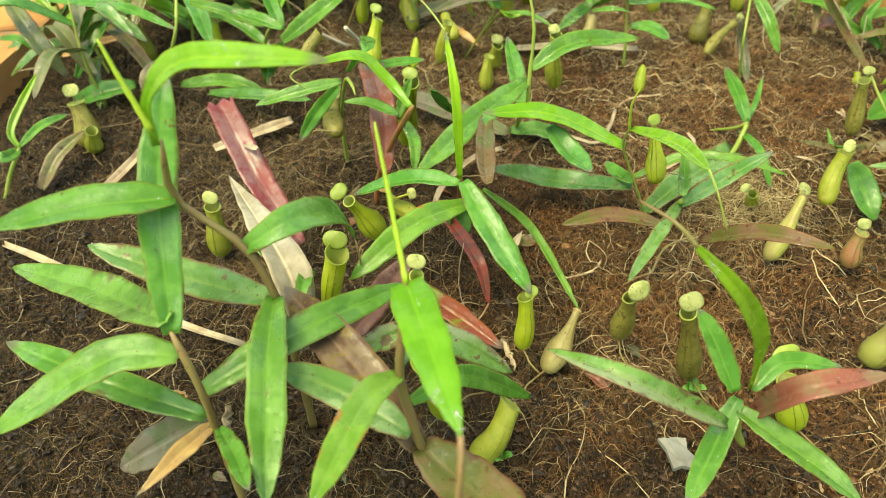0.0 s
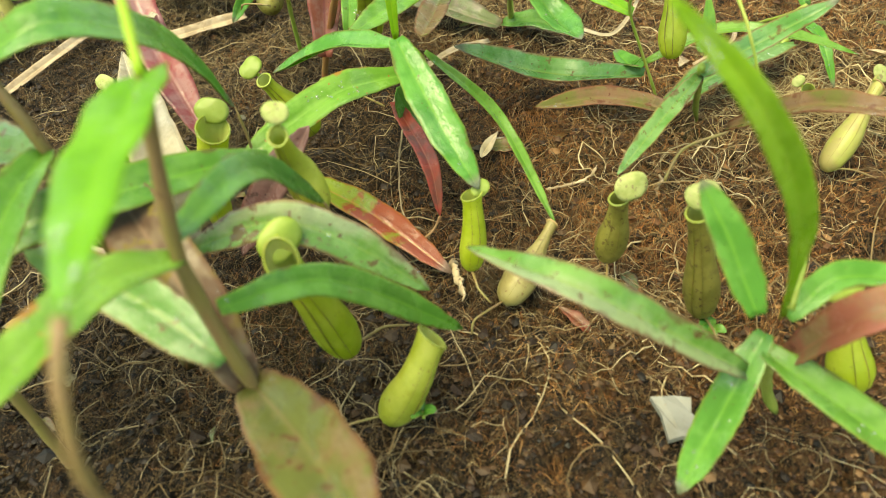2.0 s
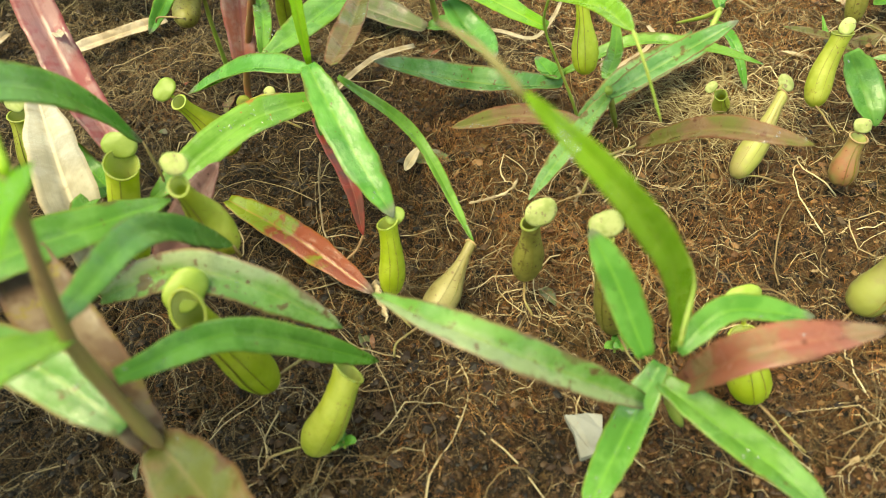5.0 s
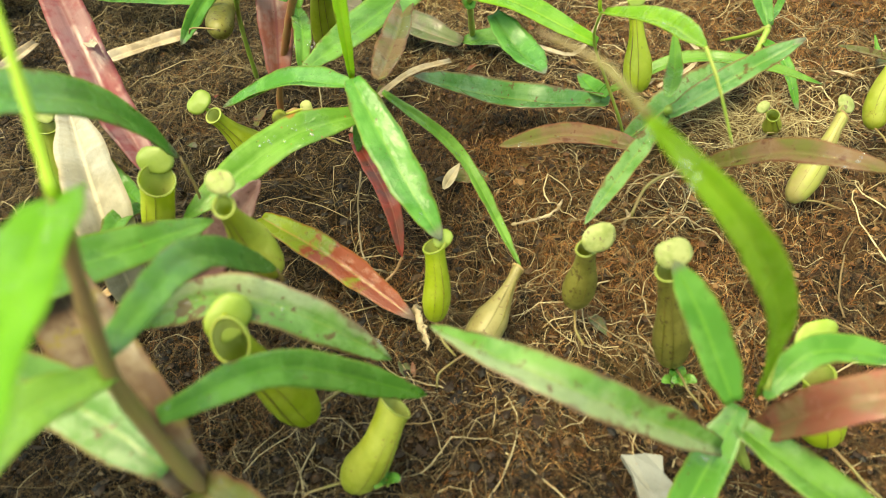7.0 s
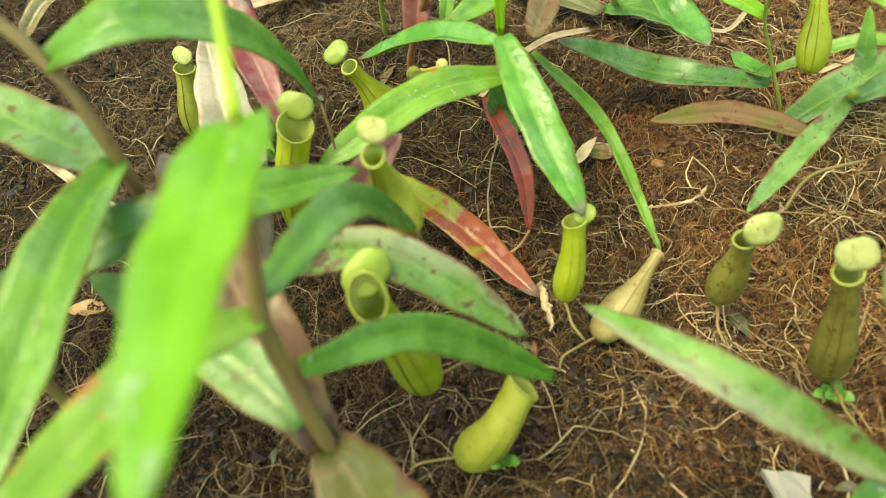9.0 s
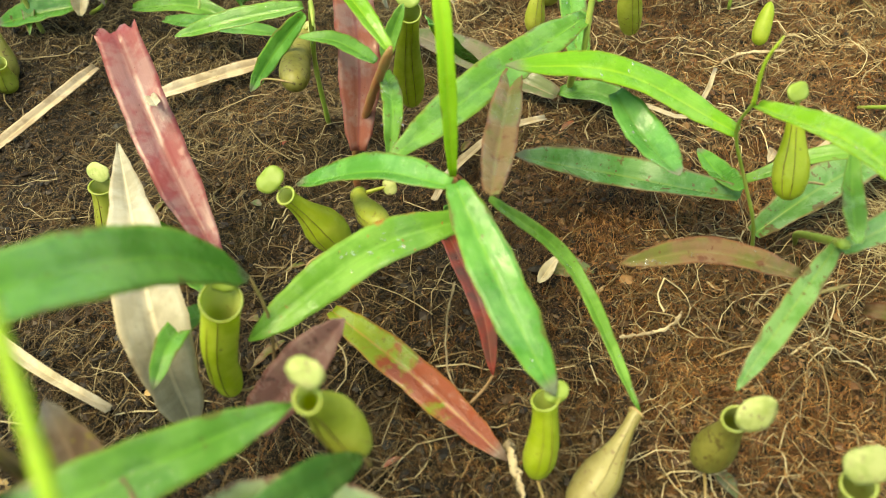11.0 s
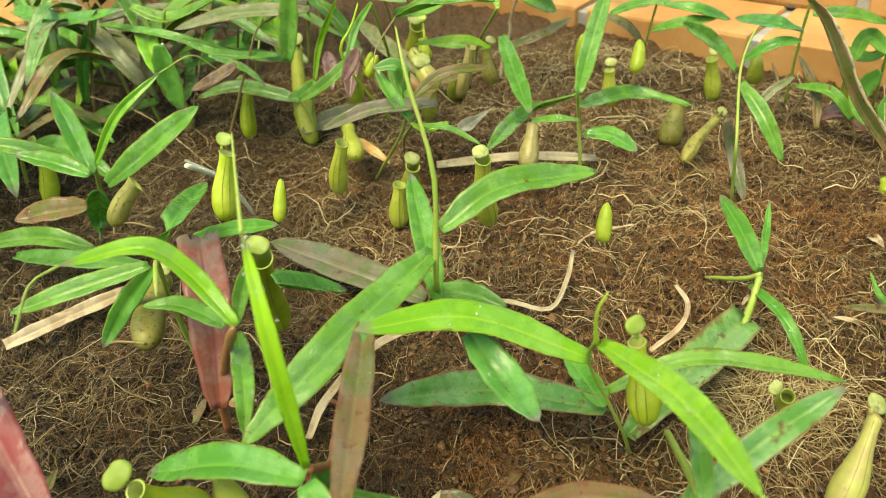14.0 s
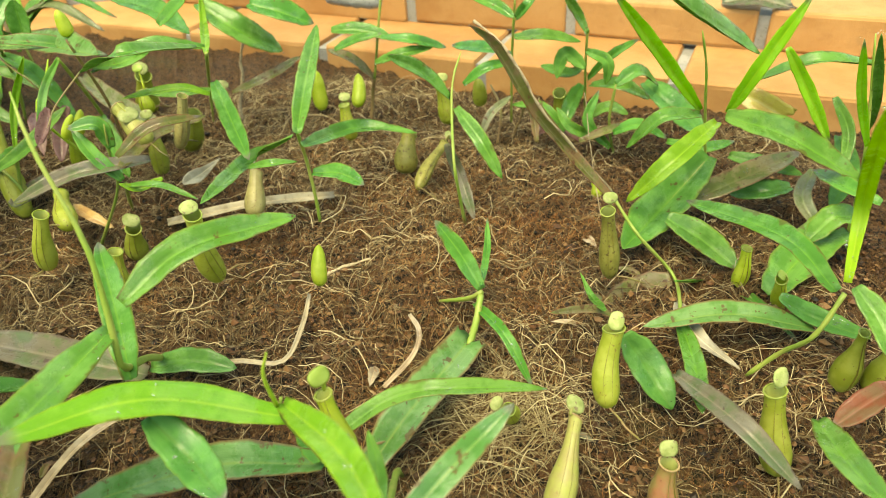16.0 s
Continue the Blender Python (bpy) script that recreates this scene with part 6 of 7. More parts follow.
leaf(p, [(-0.2603, 0.9642, 0.1300), (-0.2601, 0.9385, 0.1000), (-0.2722, 0.9371, 0.0500)], 0.0161, 'fresh', (0.41, -0.88, 0.24))
leaf(p, [(-0.2483, 0.9368, 0.0300), (-0.2281, 0.9252, 0.0800), (-0.1908, 0.9098, 0.1300)], 0.0115, 'fresh', (0.03, -0.96, -0.28))
leaf(p, [(-0.2132, 0.9251, 0.0200), (-0.1706, 0.9209, 0.0600), (-0.1584, 0.9178, 0.1200)], 0.0143, 'dull', (-0.06, -1.00, -0.04))
leaf(p, [(-0.3012, 0.9721, 0.1200), (-0.2290, 0.9188, 0.1200), (-0.1628, 0.9026, 0.1300)], 0.0202, 'fresh', (-0.25, -0.36, 0.90))
leaf(p, [(-0.1604, 0.9104, 0.1300), (-0.1249, 0.9011, 0.1200), (-0.0678, 0.8850, 0.1400)], 0.0152, 'fresh', (-0.20, -0.38, 0.90))
leaf(p, [(-0.1796, 0.9418, 0.0700), (-0.1200, 0.9385, 0.1000), (-0.0600, 0.9311, 0.0950)], 0.0142, 'olive', (-0.22, -0.45, 0.86))
stalk(p, 'stem', [(-0.2463, 0.9333, 0.0000), (-0.2302, 0.9331, 0.0600), (-0.2014, 0.9119, 0.1200)], 0.0016, 0.0016, 'stembrown')
stalk(p, 'stem', [(-0.2000, 0.9734, 0.0000), (-0.1673, 0.9503, 0.0600), (-0.1234, 0.8924, 0.1300)], 0.0014, 0.0014, 'stem')
stalk(p, 'stem', [(-0.1051, 0.9851, 0.0100), (-0.0858, 0.9530, 0.0700), (-0.0581, 0.9090, 0.1400)], 0.0013, 0.0013, 'stem')
stalk(p, 'tendril', [(-0.2250, 0.9069, 0.0500), (-0.1642, 0.8740, 0.0400), (-0.0869, 0.7958, 0.0200)], 0.0004, 0.0004, 'straw')
p = plant('upright pitcher plant with stems bundled together', (0.072, 0.908, 0.010))
stalk(p, 'stem', [(0.0717, 0.9083, 0.0100), (0.0691, 0.8881, 0.0700), (0.0648, 0.8248, 0.1400)], 0.0015, 0.0015, 'stem')
stalk(p, 'stem', [(0.0746, 0.9010, 0.0100), (0.0799, 0.8729, 0.0800), (0.0724, 0.8342, 0.1500)], 0.0013, 0.0013, 'stembrown')
leaf(p, [(0.0701, 0.8744, 0.0750), (0.0783, 0.8437, 0.0600), (0.0849, 0.8215, 0.0400)], 0.0140, 'fresh', (0.03, -0.55, 0.84))
leaf(p, [(0.0646, 0.8280, 0.1400), (0.0487, 0.8208, 0.1200), (0.0374, 0.8026, 0.0900)], 0.0063, 'fresh', (0.00, -0.89, 0.45))
leaf(p, [(0.0428, 0.8959, 0.0800), (0.0322, 0.8935, 0.0600), (0.0280, 0.8750, 0.0400)], 0.0135, 'purple', (0.07, -0.89, 0.44))
leaf(p, [(0.0796, 0.8607, 0.1200), (0.1064, 0.8497, 0.1250), (0.1315, 0.8750, 0.1300)], 0.0143, 'fresh', (0.01, -0.60, 0.80))
pitcher('slim lime bud hanging from a tendril', (0.0461, 0.8892, 0.0550), (0.0526, 0.8957, 0.0750), 0.0092, 'lime', bud=True)
pitcher('plump pale green pitcher hanging near soil', (0.0402, 0.7768, 0.0300), (0.0287, 0.8331, 0.0300), 0.0166, 'pitcher')
pitcher('small green pitcher with round pale lid on a thin tendril', (0.1024, 0.9272, 0.0500), (0.0998, 0.9355, 0.0700), 0.0145, 'lime', lid=(0.1003, 0.9470, 0.0863))
pitcher('pinkish withered pitcher lying on soil', (0.0966, 0.9610, 0.0000), (0.0608, 0.9891, 0.0300), 0.0169, 'red', neck=0.7)
pitcher('yellow-green pitcher with a small pale lid', (0.0856, 1.0681, 0.0000), (0.0915, 1.0491, 0.0450), 0.0242, 'pitcher', lid=(0.0899, 1.0546, 0.0521))
pitcher('yellow-green hanging pitcher bud', (0.2627, 0.9603, 0.0100), (0.2634, 0.9665, 0.0500), 0.0152, 'lime', bud=True)
pitcher('slim lime bud hanging from a tendril', (0.0175, 0.9475, 0.0300), (0.0290, 0.9669, 0.0450), 0.0102, 'lime', bud=True)
pitcher('plump lime pitcher among grey leaves', (-0.0229, 0.8987, 0.0100), (-0.0176, 0.8922, 0.0400), 0.0230, 'lime')
pitcher('stout olive pitcher in the thicket', (0.1253, 0.9481, 0.0000), (0.1379, 0.9287, 0.0400), 0.0209, 'pitcher', neck=0.7)
pitcher('green pitcher with a round whitish lid', (0.0833, 0.7631, 0.0000), (0.0872, 0.7549, 0.0300), 0.0166, 'pitcher', lid=(0.0870, 0.7588, 0.0352), lid_size=1.10)
p = loose('dead_leaf', 'mint-green rolled old leaf lying in the thicket', 'leaf', (0.115, 0.959, 0.012))
leaf(p, [(0.0184, 1.1280, 0.0300), (0.0625, 1.0367, 0.0200), (0.1145, 0.9594, 0.0120)], 0.0222, 'dull', (-0.16, -0.19, 0.97), fold=0.7)
p = loose('dead_leaf', 'grey decayed leaf lying on soil in the thicket', 'leaf', (0.051, 0.924, 0.010))
leaf(p, [(-0.0186, 0.8628, 0.0150), (0.0075, 0.8945, 0.0150), (0.0514, 0.9237, 0.0100)], 0.0173, 'greyleaf', (0.37, -0.36, 0.86))
p = loose('dead_leaf', 'small orange ageing leaf on soil', 'leaf', (0.066, 0.795, 0.012))
leaf(p, [(0.0341, 0.8314, 0.0200), (0.0523, 0.8040, 0.0200), (0.0661, 0.7946, 0.0120)], 0.0094, 'tan', (-0.09, -0.29, 0.95))
p = loose('dead_leaf', 'wilted purple leaf tip hanging down', 'leaf', (0.008, 0.909, 0.035))
leaf(p, [(0.0031, 0.9488, 0.0600), (0.0075, 0.9246, 0.0500), (0.0081, 0.9086, 0.0350)], 0.0152, 'purple', (0.21, -0.50, 0.84), shape='dead')
p = plant('thin upright pitcher plant shoot with a narrow leaf', (-0.018, 0.883, 0.000))
leaf(p, [(-0.0008, 0.8736, 0.0600), (0.0077, 0.8842, 0.0900), (0.0299, 0.8802, 0.1300)], 0.0059, 'young', (0.10, -0.99, 0.05))
stalk(p, 'stem', [(-0.0008, 0.8736, 0.0600), (-0.0085, 0.8756, 0.0300), (-0.0183, 0.8834, 0.0000)], 0.0015, 0.0015, 'stem')
leaf(p, [(-0.0008, 0.8736, 0.0600), (-0.0132, 0.8696, 0.0500), (-0.0271, 0.8651, 0.0500)], 0.0133, 'fresh', (-0.08, -0.64, 0.76))
p = plant('pitcher plant with overlapping dark wet leaves before the bricks', (0.178, 0.985, 0.000))
leaf(p, [(0.1655, 0.9730, 0.1300), (0.1952, 0.9442, 0.1100), (0.2327, 0.9534, 0.0800)], 0.0275, 'fresh', (0.27, -0.72, 0.64))
leaf(p, [(0.2100, 0.9484, 0.1300), (0.2350, 0.9283, 0.1250), (0.2629, 0.9236, 0.1100)], 0.0242, 'fresh', (-0.00, -0.63, 0.78))
leaf(p, [(0.0871, 1.0384, 0.1300), (0.1235, 0.9952, 0.1250), (0.1522, 0.9483, 0.1100)], 0.0227, 'dark', (-0.18, -0.34, 0.92))
stalk(p, 'stem', [(0.1777, 0.9851, 0.0000), (0.1934, 0.9997, 0.0600), (0.2037, 0.9957, 0.1000)], 0.0032, 0.0020, 'straw')
leaf(p, [(0.2787, 0.9285, 0.1000), (0.3010, 0.9207, 0.1000), (0.3285, 0.9015, 0.0950)], 0.0150, 'fresh', (-0.21, -0.54, 0.82))
leaf(p, [(0.2778, 0.9179, 0.0850), (0.2973, 0.9068, 0.0950), (0.3195, 0.8961, 0.1000)], 0.0103, 'fresh', (-0.50, -0.44, 0.75))
leaf(p, [(0.3067, 0.8788, 0.0800), (0.3287, 0.8643, 0.0900), (0.3589, 0.8674, 0.0900)], 0.0107, 'fresh', (-0.27, -0.54, 0.80))
leaf(p, [(0.3171, 0.8866, 0.1000), (0.3409, 0.8673, 0.1000), (0.3749, 0.8757, 0.0850)], 0.0109, 'fresh', (0.08, -0.63, 0.77))
stalk(p, 'stem', [(0.3130, 0.9184, 0.0500), (0.3187, 0.9127, 0.0900), (0.3268, 0.9149, 0.1300)], 0.0012, 0.0012, 'stem')
stalk(p, 'stem', [(0.3130, 0.9184, 0.0500), (0.3125, 0.9331, 0.0300), (0.3079, 0.9328, 0.0000)], 0.0018, 0.0018, 'stembrown')
leaf(p, [(0.3130, 0.9184, 0.0500), (0.2957, 0.9268, 0.0700), (0.2781, 0.9665, 0.0700)], 0.0098, 'olive', (-0.17, -0.48, 0.86))
p = plant('leafy pitcher plant rising in front of the orange bricks', (0.439, 0.873, 0.000))
stalk(p, 'stem', [(0.4387, 0.8725, 0.0000), (0.4360, 0.8652, 0.0700), (0.4344, 0.8543, 0.1300)], 0.0013, 0.0013, 'stem')
leaf(p, [(0.3987, 0.8641, 0.1300), (0.4131, 0.8506, 0.1250), (0.4269, 0.8364, 0.1150)], 0.0114, 'fresh', (-0.27, -0.66, 0.70))
leaf(p, [(0.4269, 0.8364, 0.1150), (0.4271, 0.8152, 0.1300), (0.4409, 0.8178, 0.1400)], 0.0098, 'fresh', (-0.90, -0.37, 0.23))
leaf(p, [(0.4239, 0.8314, 0.1000), (0.4505, 0.8245, 0.1000), (0.4838, 0.8207, 0.0900)], 0.0120, 'fresh', (0.02, -0.61, 0.80))
leaf(p, [(0.4280, 0.8461, 0.0800), (0.4019, 0.8439, 0.0900), (0.3862, 0.8934, 0.0800)], 0.0133, 'dark', (-0.40, -0.35, 0.85))
p = plant('bushy pitcher plant with small crossing leaves by the bricks', (0.505, 0.842, 0.000))
stalk(p, 'stem', [(0.5050, 0.8419, 0.0000), (0.4965, 0.8323, 0.0600), (0.4917, 0.8242, 0.1000)], 0.0013, 0.0013, 'stem')
leaf(p, [(0.4901, 0.8215, 0.0700), (0.4778, 0.8254, 0.0600), (0.4618, 0.8561, 0.0600)], 0.0116, 'fresh', (-0.55, -0.22, 0.80))
leaf(p, [(0.4844, 0.8103, 0.1000), (0.4741, 0.8140, 0.1200), (0.4546, 0.8003, 0.1400)], 0.0089, 'fresh', (0.19, -0.98, -0.10))
leaf(p, [(0.4842, 0.8100, 0.0850), (0.4937, 0.7890, 0.0800), (0.4931, 0.7876, 0.0600)], 0.0104, 'fresh', (-0.36, -0.75, 0.55))
leaf(p, [(0.4835, 0.8088, 0.0700), (0.4707, 0.8246, 0.0800), (0.4602, 0.8184, 0.0600)], 0.0127, 'fresh', (-0.51, -0.64, 0.57))
leaf(p, [(0.4977, 0.8288, 0.0500), (0.5028, 0.8003, 0.0800), (0.5150, 0.7776, 0.1000)], 0.0101, 'fresh', (-0.95, -0.03, 0.30))
leaf(p, [(0.4935, 0.8153, 0.0500), (0.5054, 0.7817, 0.0600), (0.5378, 0.7842, 0.0400)], 0.0139, 'fresh', (-0.20, -0.55, 0.81))
leaf(p, [(0.4865, 0.8186, 0.0500), (0.4786, 0.8236, 0.0300), (0.4694, 0.8153, 0.0150)], 0.0154, 'fresh', (-0.64, -0.67, 0.38))
leaf(p, [(0.4600, 0.7689, 0.0200), (0.4964, 0.7607, 0.0300), (0.5348, 0.7475, 0.0200)], 0.0093, 'olive', (-0.14, -0.50, 0.85))
pitcher('green pitcher tucked between leaves by the bricks', (0.4792, 0.8436, 0.0000), (0.4701, 0.8311, 0.0400), 0.0177, 'pitcher')
p = loose('dry_stick', 'white shrivelled stick leaning on a pitcher', 'stick', (-0.077, 0.780, 0.022))
stalk(p, 'stem', [(-0.1079, 0.7959, 0.0300), (-0.0928, 0.7852, 0.0280), (-0.0774, 0.7799, 0.0220)], 0.0017, 0.0017, 'white')
p = loose('mortar_lump', 'grey mortar lump lying on the brick course', 'stone', (0.315, 1.145, 0.075))
stalk(p, 'lump', [(0.3151, 1.1447, 0.0750), (0.3366, 1.0954, 0.0800), (0.3652, 1.0895, 0.0750)], 0.0090, 0.0090, 'mortar')
p = plant('small pitcher plant with narrow yellowish leaves at the edge', (-0.355, 0.536, 0.000))
leaf(p, [(-0.3343, 0.5554, 0.0400), (-0.3403, 0.5666, 0.0550), (-0.3239, 0.6071, 0.0850)], 0.0071, 'young', (0.51, -0.62, 0.60))
leaf(p, [(-0.3357, 0.5581, 0.0400), (-0.3198, 0.5769, 0.0500), (-0.3040, 0.5958, 0.0500)], 0.0080, 'fresh', (0.29, -0.47, 0.84))
leaf(p, [(-0.3196, 0.5386, 0.0080), (-0.3111, 0.5657, 0.0250), (-0.2934, 0.5908, 0.0350)], 0.0141, 'olive', (0.25, -0.54, 0.80))
leaf(p, [(-0.3333, 0.5535, 0.0400), (-0.3348, 0.5328, 0.0450), (-0.3558, 0.5346, 0.0500)], 0.0111, 'fresh', (0.56, -0.25, 0.79))
stalk(p, 'stem', [(-0.3554, 0.5360, 0.0000), (-0.3460, 0.5440, 0.0200), (-0.3322, 0.5531, 0.0420)], 0.0020, 0.0020, 'stem')
pitcher('olive pitcher with pale lid beside narrow leaves', (-0.3122, 0.6174, 0.0000), (-0.3181, 0.6348, 0.0400), 0.0234, 'mottled', lid=(-0.3234, 0.6424, 0.0493))
pitcher('short green pitcher squeezed beside another', (-0.3038, 0.6111, 0.0000), (-0.2970, 0.6073, 0.0250), 0.0191, 'pitcher')
p = plant('pitcher plant with flat dark leaves near the brick edging', (-0.304, 0.733, 0.000))
leaf(p, [(-0.2941, 0.7074, 0.0200), (-0.3203, 0.6966, 0.0200), (-0.3581, 0.6890, 0.0120)], 0.0215, 'fresh', (0.05, -0.55, 0.83))
leaf(p, [(-0.2443, 0.7047, 0.0200), (-0.1937, 0.7011, 0.0250), (-0.1519, 0.6934, 0.0150)], 0.0160, 'fresh', (-0.01, -0.48, 0.88))
stalk(p, 'stem', [(-0.3043, 0.7328, 0.0000), (-0.2603, 0.6989, 0.0300), (-0.2175, 0.6708, 0.0900), (-0.2137, 0.6901, 0.1200)], 0.0016, 0.0016, 'stem')
leaf(p, [(-0.4036, 0.7255, 0.1100), (-0.3637, 0.6855, 0.0800), (-0.3499, 0.6870, 0.0400)], 0.0182, 'dull', (0.44, -0.60, 0.67))
leaf(p, [(-0.3544, 0.7066, 0.0300), (-0.3350, 0.7272, 0.0600), (-0.3048, 0.7338, 0.0900)], 0.0122, 'fresh', (0.02, -0.92, 0.40))
leaf(p, [(-0.3738, 0.7410, 0.1000), (-0.2765, 0.7017, 0.1050), (-0.2167, 0.6783, 0.0900)], 0.0116, 'fresh', (-0.10, -0.40, 0.91))
leaf(p, [(-0.4429, 0.7429, 0.0600), (-0.4186, 0.7384, 0.0600), (-0.4040, 0.7394, 0.0450)], 0.0094, 'fresh', (0.28, -0.47, 0.84))
leaf(p, [(-0.2055, 0.6943, 0.1100), (-0.1729, 0.6959, 0.1000), (-0.1406, 0.7033, 0.0800)], 0.0124, 'fresh', (0.42, -0.52, 0.75))
pitcher('yellow-green pitcher near the side bricks', (-0.3182, 0.8048, 0.0000), (-0.3195, 0.7970, 0.0450), 0.0199, 'pitcher', lid=(-0.3220, 0.8019, 0.0509))
p = loose('dry_stick', 'thin bleached twig lying near the bricks', 'stick', (-0.459, 0.766, 0.010))
stalk(p, 'stem', [(-0.4593, 0.7661, 0.0100), (-0.4352, 0.7732, 0.0120), (-0.4228, 0.8025, 0.0100)], 0.0009, 0.0009, 'straw')
p = loose('dead_leaf', 'tan dry leaf strip by the bricks', 'leaf', (-0.423, 0.802, 0.010))
leaf(p, [(-0.4228, 0.8025, 0.0100), (-0.3954, 0.8224, 0.0140), (-0.3632, 0.8574, 0.0100)], 0.0135, 'tan', (0.38, -0.41, 0.83), shape='dead')
p = loose('dead_leaf', 'brown dry leaf scrap hanging among stems', 'leaf', (-0.266, 0.669, 0.030))
leaf(p, [(-0.2656, 0.6693, 0.0300), (-0.2619, 0.6760, 0.0450), (-0.2574, 0.6886, 0.0550)], 0.0133, 'straw', (0.36, -0.79, 0.49), shape='dead')
p = plant('tangle of pitcher plant stems and small leaves by the bricks', (0.407, 0.831, 0.000))
stalk(p, 'stem', [(0.4068, 0.8310, 0.0000), (0.4139, 0.8394, 0.0300), (0.4101, 0.8554, 0.0500)], 0.0012, 0.0012, 'stembrown')
stalk(p, 'stem', [(0.4237, 0.8367, -0.0000), (0.4346, 0.8341, 0.0300), (0.4337, 0.8472, 0.0500)], 0.0012, 0.0012, 'stembrown')
stalk(p, 'stem', [(0.4970, 0.7714, 0.0000), (0.4867, 0.7661, 0.0350), (0.4878, 0.7623, 0.0700)], 0.0012, 0.0012, 'stem')
leaf(p, [(0.4580, 0.7926, 0.0200), (0.4420, 0.8080, 0.0400), (0.4236, 0.8366, 0.0350)], 0.0103, 'fresh', (-0.25, -0.48, 0.84))
leaf(p, [(0.4724, 0.7887, 0.0300), (0.4883, 0.7736, 0.0450), (0.5034, 0.7631, 0.0400)], 0.0119, 'fresh', (-0.51, -0.31, 0.80))
leaf(p, [(0.4886, 0.7634, 0.0100), (0.4699, 0.7738, 0.0350), (0.4816, 0.7788, 0.0600)], 0.0097, 'fresh', (-0.34, -0.91, 0.23))
leaf(p, [(0.3870, 0.8233, 0.0150), (0.3997, 0.8264, 0.0350), (0.4221, 0.8331, 0.0450)], 0.0085, 'dull', (-0.33, -0.71, 0.62))
leaf(p, [(0.4338, 0.8005, 0.0100), (0.4376, 0.8228, 0.0350), (0.4261, 0.8428, 0.0600)], 0.0083, 'brown', (-0.30, -0.75, 0.59))
leaf(p, [(0.4841, 0.7537, 0.0300), (0.5005, 0.7414, 0.0400), (0.5255, 0.7341, 0.0250)], 0.0113, 'fresh', (-0.15, -0.53, 0.83))
leaf(p, [(0.4878, 0.7623, 0.0700), (0.5069, 0.7600, 0.0800), (0.5337, 0.7681, 0.0600)], 0.0139, 'fresh', (0.24, -0.49, 0.84))
leaf(p, [(0.4836, 0.7757, 0.0150), (0.4563, 0.7791, 0.0300), (0.4483, 0.7924, 0.0450)], 0.0102, 'fresh', (-0.03, -0.89, 0.46))
leaf(p, [(0.3789, 0.8426, 0.0600), (0.3985, 0.8357, 0.0750), (0.4244, 0.8388, 0.0750)], 0.0106, 'fresh', (-0.30, -0.53, 0.79))
p = loose('dead_leaf', 'dull purple wilted leaf on soil below the bricks', 'leaf', (0.469, 0.797, 0.010))
leaf(p, [(0.4380, 0.8120, 0.0140), (0.4530, 0.8010, 0.0240), (0.4720, 0.7900, 0.0080)], 0.0150, 'purple', (-0.18, -0.50, 0.85), 0.7, 'dead')
pitcher('pale green pitcher bud among stems', (0.4087, 0.8806, 0.0200), (0.4046, 0.8740, 0.0500), 0.0142, 'pitcher', bud=True)
p = plant('low pitcher plant with crossing wet leaves beside the bricks', (0.574, 0.573, 0.000))
leaf(p, [(0.5661, 0.5537, 0.0500), (0.5554, 0.5730, 0.0550), (0.5671, 0.6140, 0.0450)], 0.0128, 'fresh', (-0.43, 0.08, 0.90))
leaf(p, [(0.5311, 0.5699, 0.0200), (0.5499, 0.5700, 0.0350), (0.5712, 0.5633, 0.0300)], 0.0168, 'fresh', (-0.28, -0.34, 0.90))
leaf(p, [(0.5705, 0.6333, 0.0200), (0.5475, 0.6367, 0.0200), (0.5315, 0.6538, 0.0120)], 0.0169, 'dark', (-0.37, -0.36, 0.86))
leaf(p, [(0.6073, 0.6496, 0.0800), (0.6068, 0.6286, 0.0600), (0.5896, 0.6095, 0.0400)], 0.0095, 'fresh', (-0.55, -0.46, 0.70))
leaf(p, [(0.5746, 0.6209, 0.0400), (0.5529, 0.6040, 0.0300), (0.5535, 0.5802, 0.0150)], 0.0124, 'dull', (-0.43, -0.30, 0.85))
leaf(p, [(0.5163, 0.7211, 0.0300), (0.5342, 0.6992, 0.0300), (0.5663, 0.6985, 0.0300)], 0.0109, 'fresh', (-0.21, -0.47, 0.86))
stalk(p, 'stem', [(0.5735, 0.5726, 0.0000), (0.5792, 0.5827, 0.0400), (0.5668, 0.5772, 0.0800)], 0.0016, 0.0016, 'stem')
leaf(p, [(0.5668, 0.5772, 0.0800), (0.5458, 0.5747, 0.1200), (0.5269, 0.5676, 0.1600)], 0.0059, 'lime', (-0.53, -0.77, -0.36))
stalk(p, 'tendril', [(0.4795, 0.7997, 0.0500), (0.4538, 0.7376, 0.0300), (0.4180, 0.6535, 0.0200)], 0.0005, 0.0005, 'straw')

# ---- low growth between the bare soil and the bricks ----
p = plant('pitcher plant with a long grey-purple leaf over green ones', (-0.100, 0.870, 0.000))
leaf(p, [(0.0124, 0.8400, 0.1346), (-0.0498, 0.8500, 0.1342), (-0.1081, 0.8600, 0.1218)], 0.0150, 'dull', (0.05, -0.55, 0.83))
leaf(p, [(-0.0218, 0.8500, 0.0961), (-0.0695, 0.8500, 0.1004), (-0.1087, 0.8600, 0.1143)], 0.0085, 'fresh', (0.05, -0.55, 0.83))
leaf(p, [(-0.0789, 0.8400, 0.1041), (-0.0528, 0.8400, 0.0909), (-0.0379, 0.8400, 0.0754)], 0.0070, 'spotted', (0.05, -0.55, 0.83))
leaf(p, [(-0.0518, 0.8200, 0.1014), (-0.0722, 0.8200, 0.0909), (-0.0942, 0.8200, 0.0824)], 0.0120, 'mauve', (0.05, -0.55, 0.83))
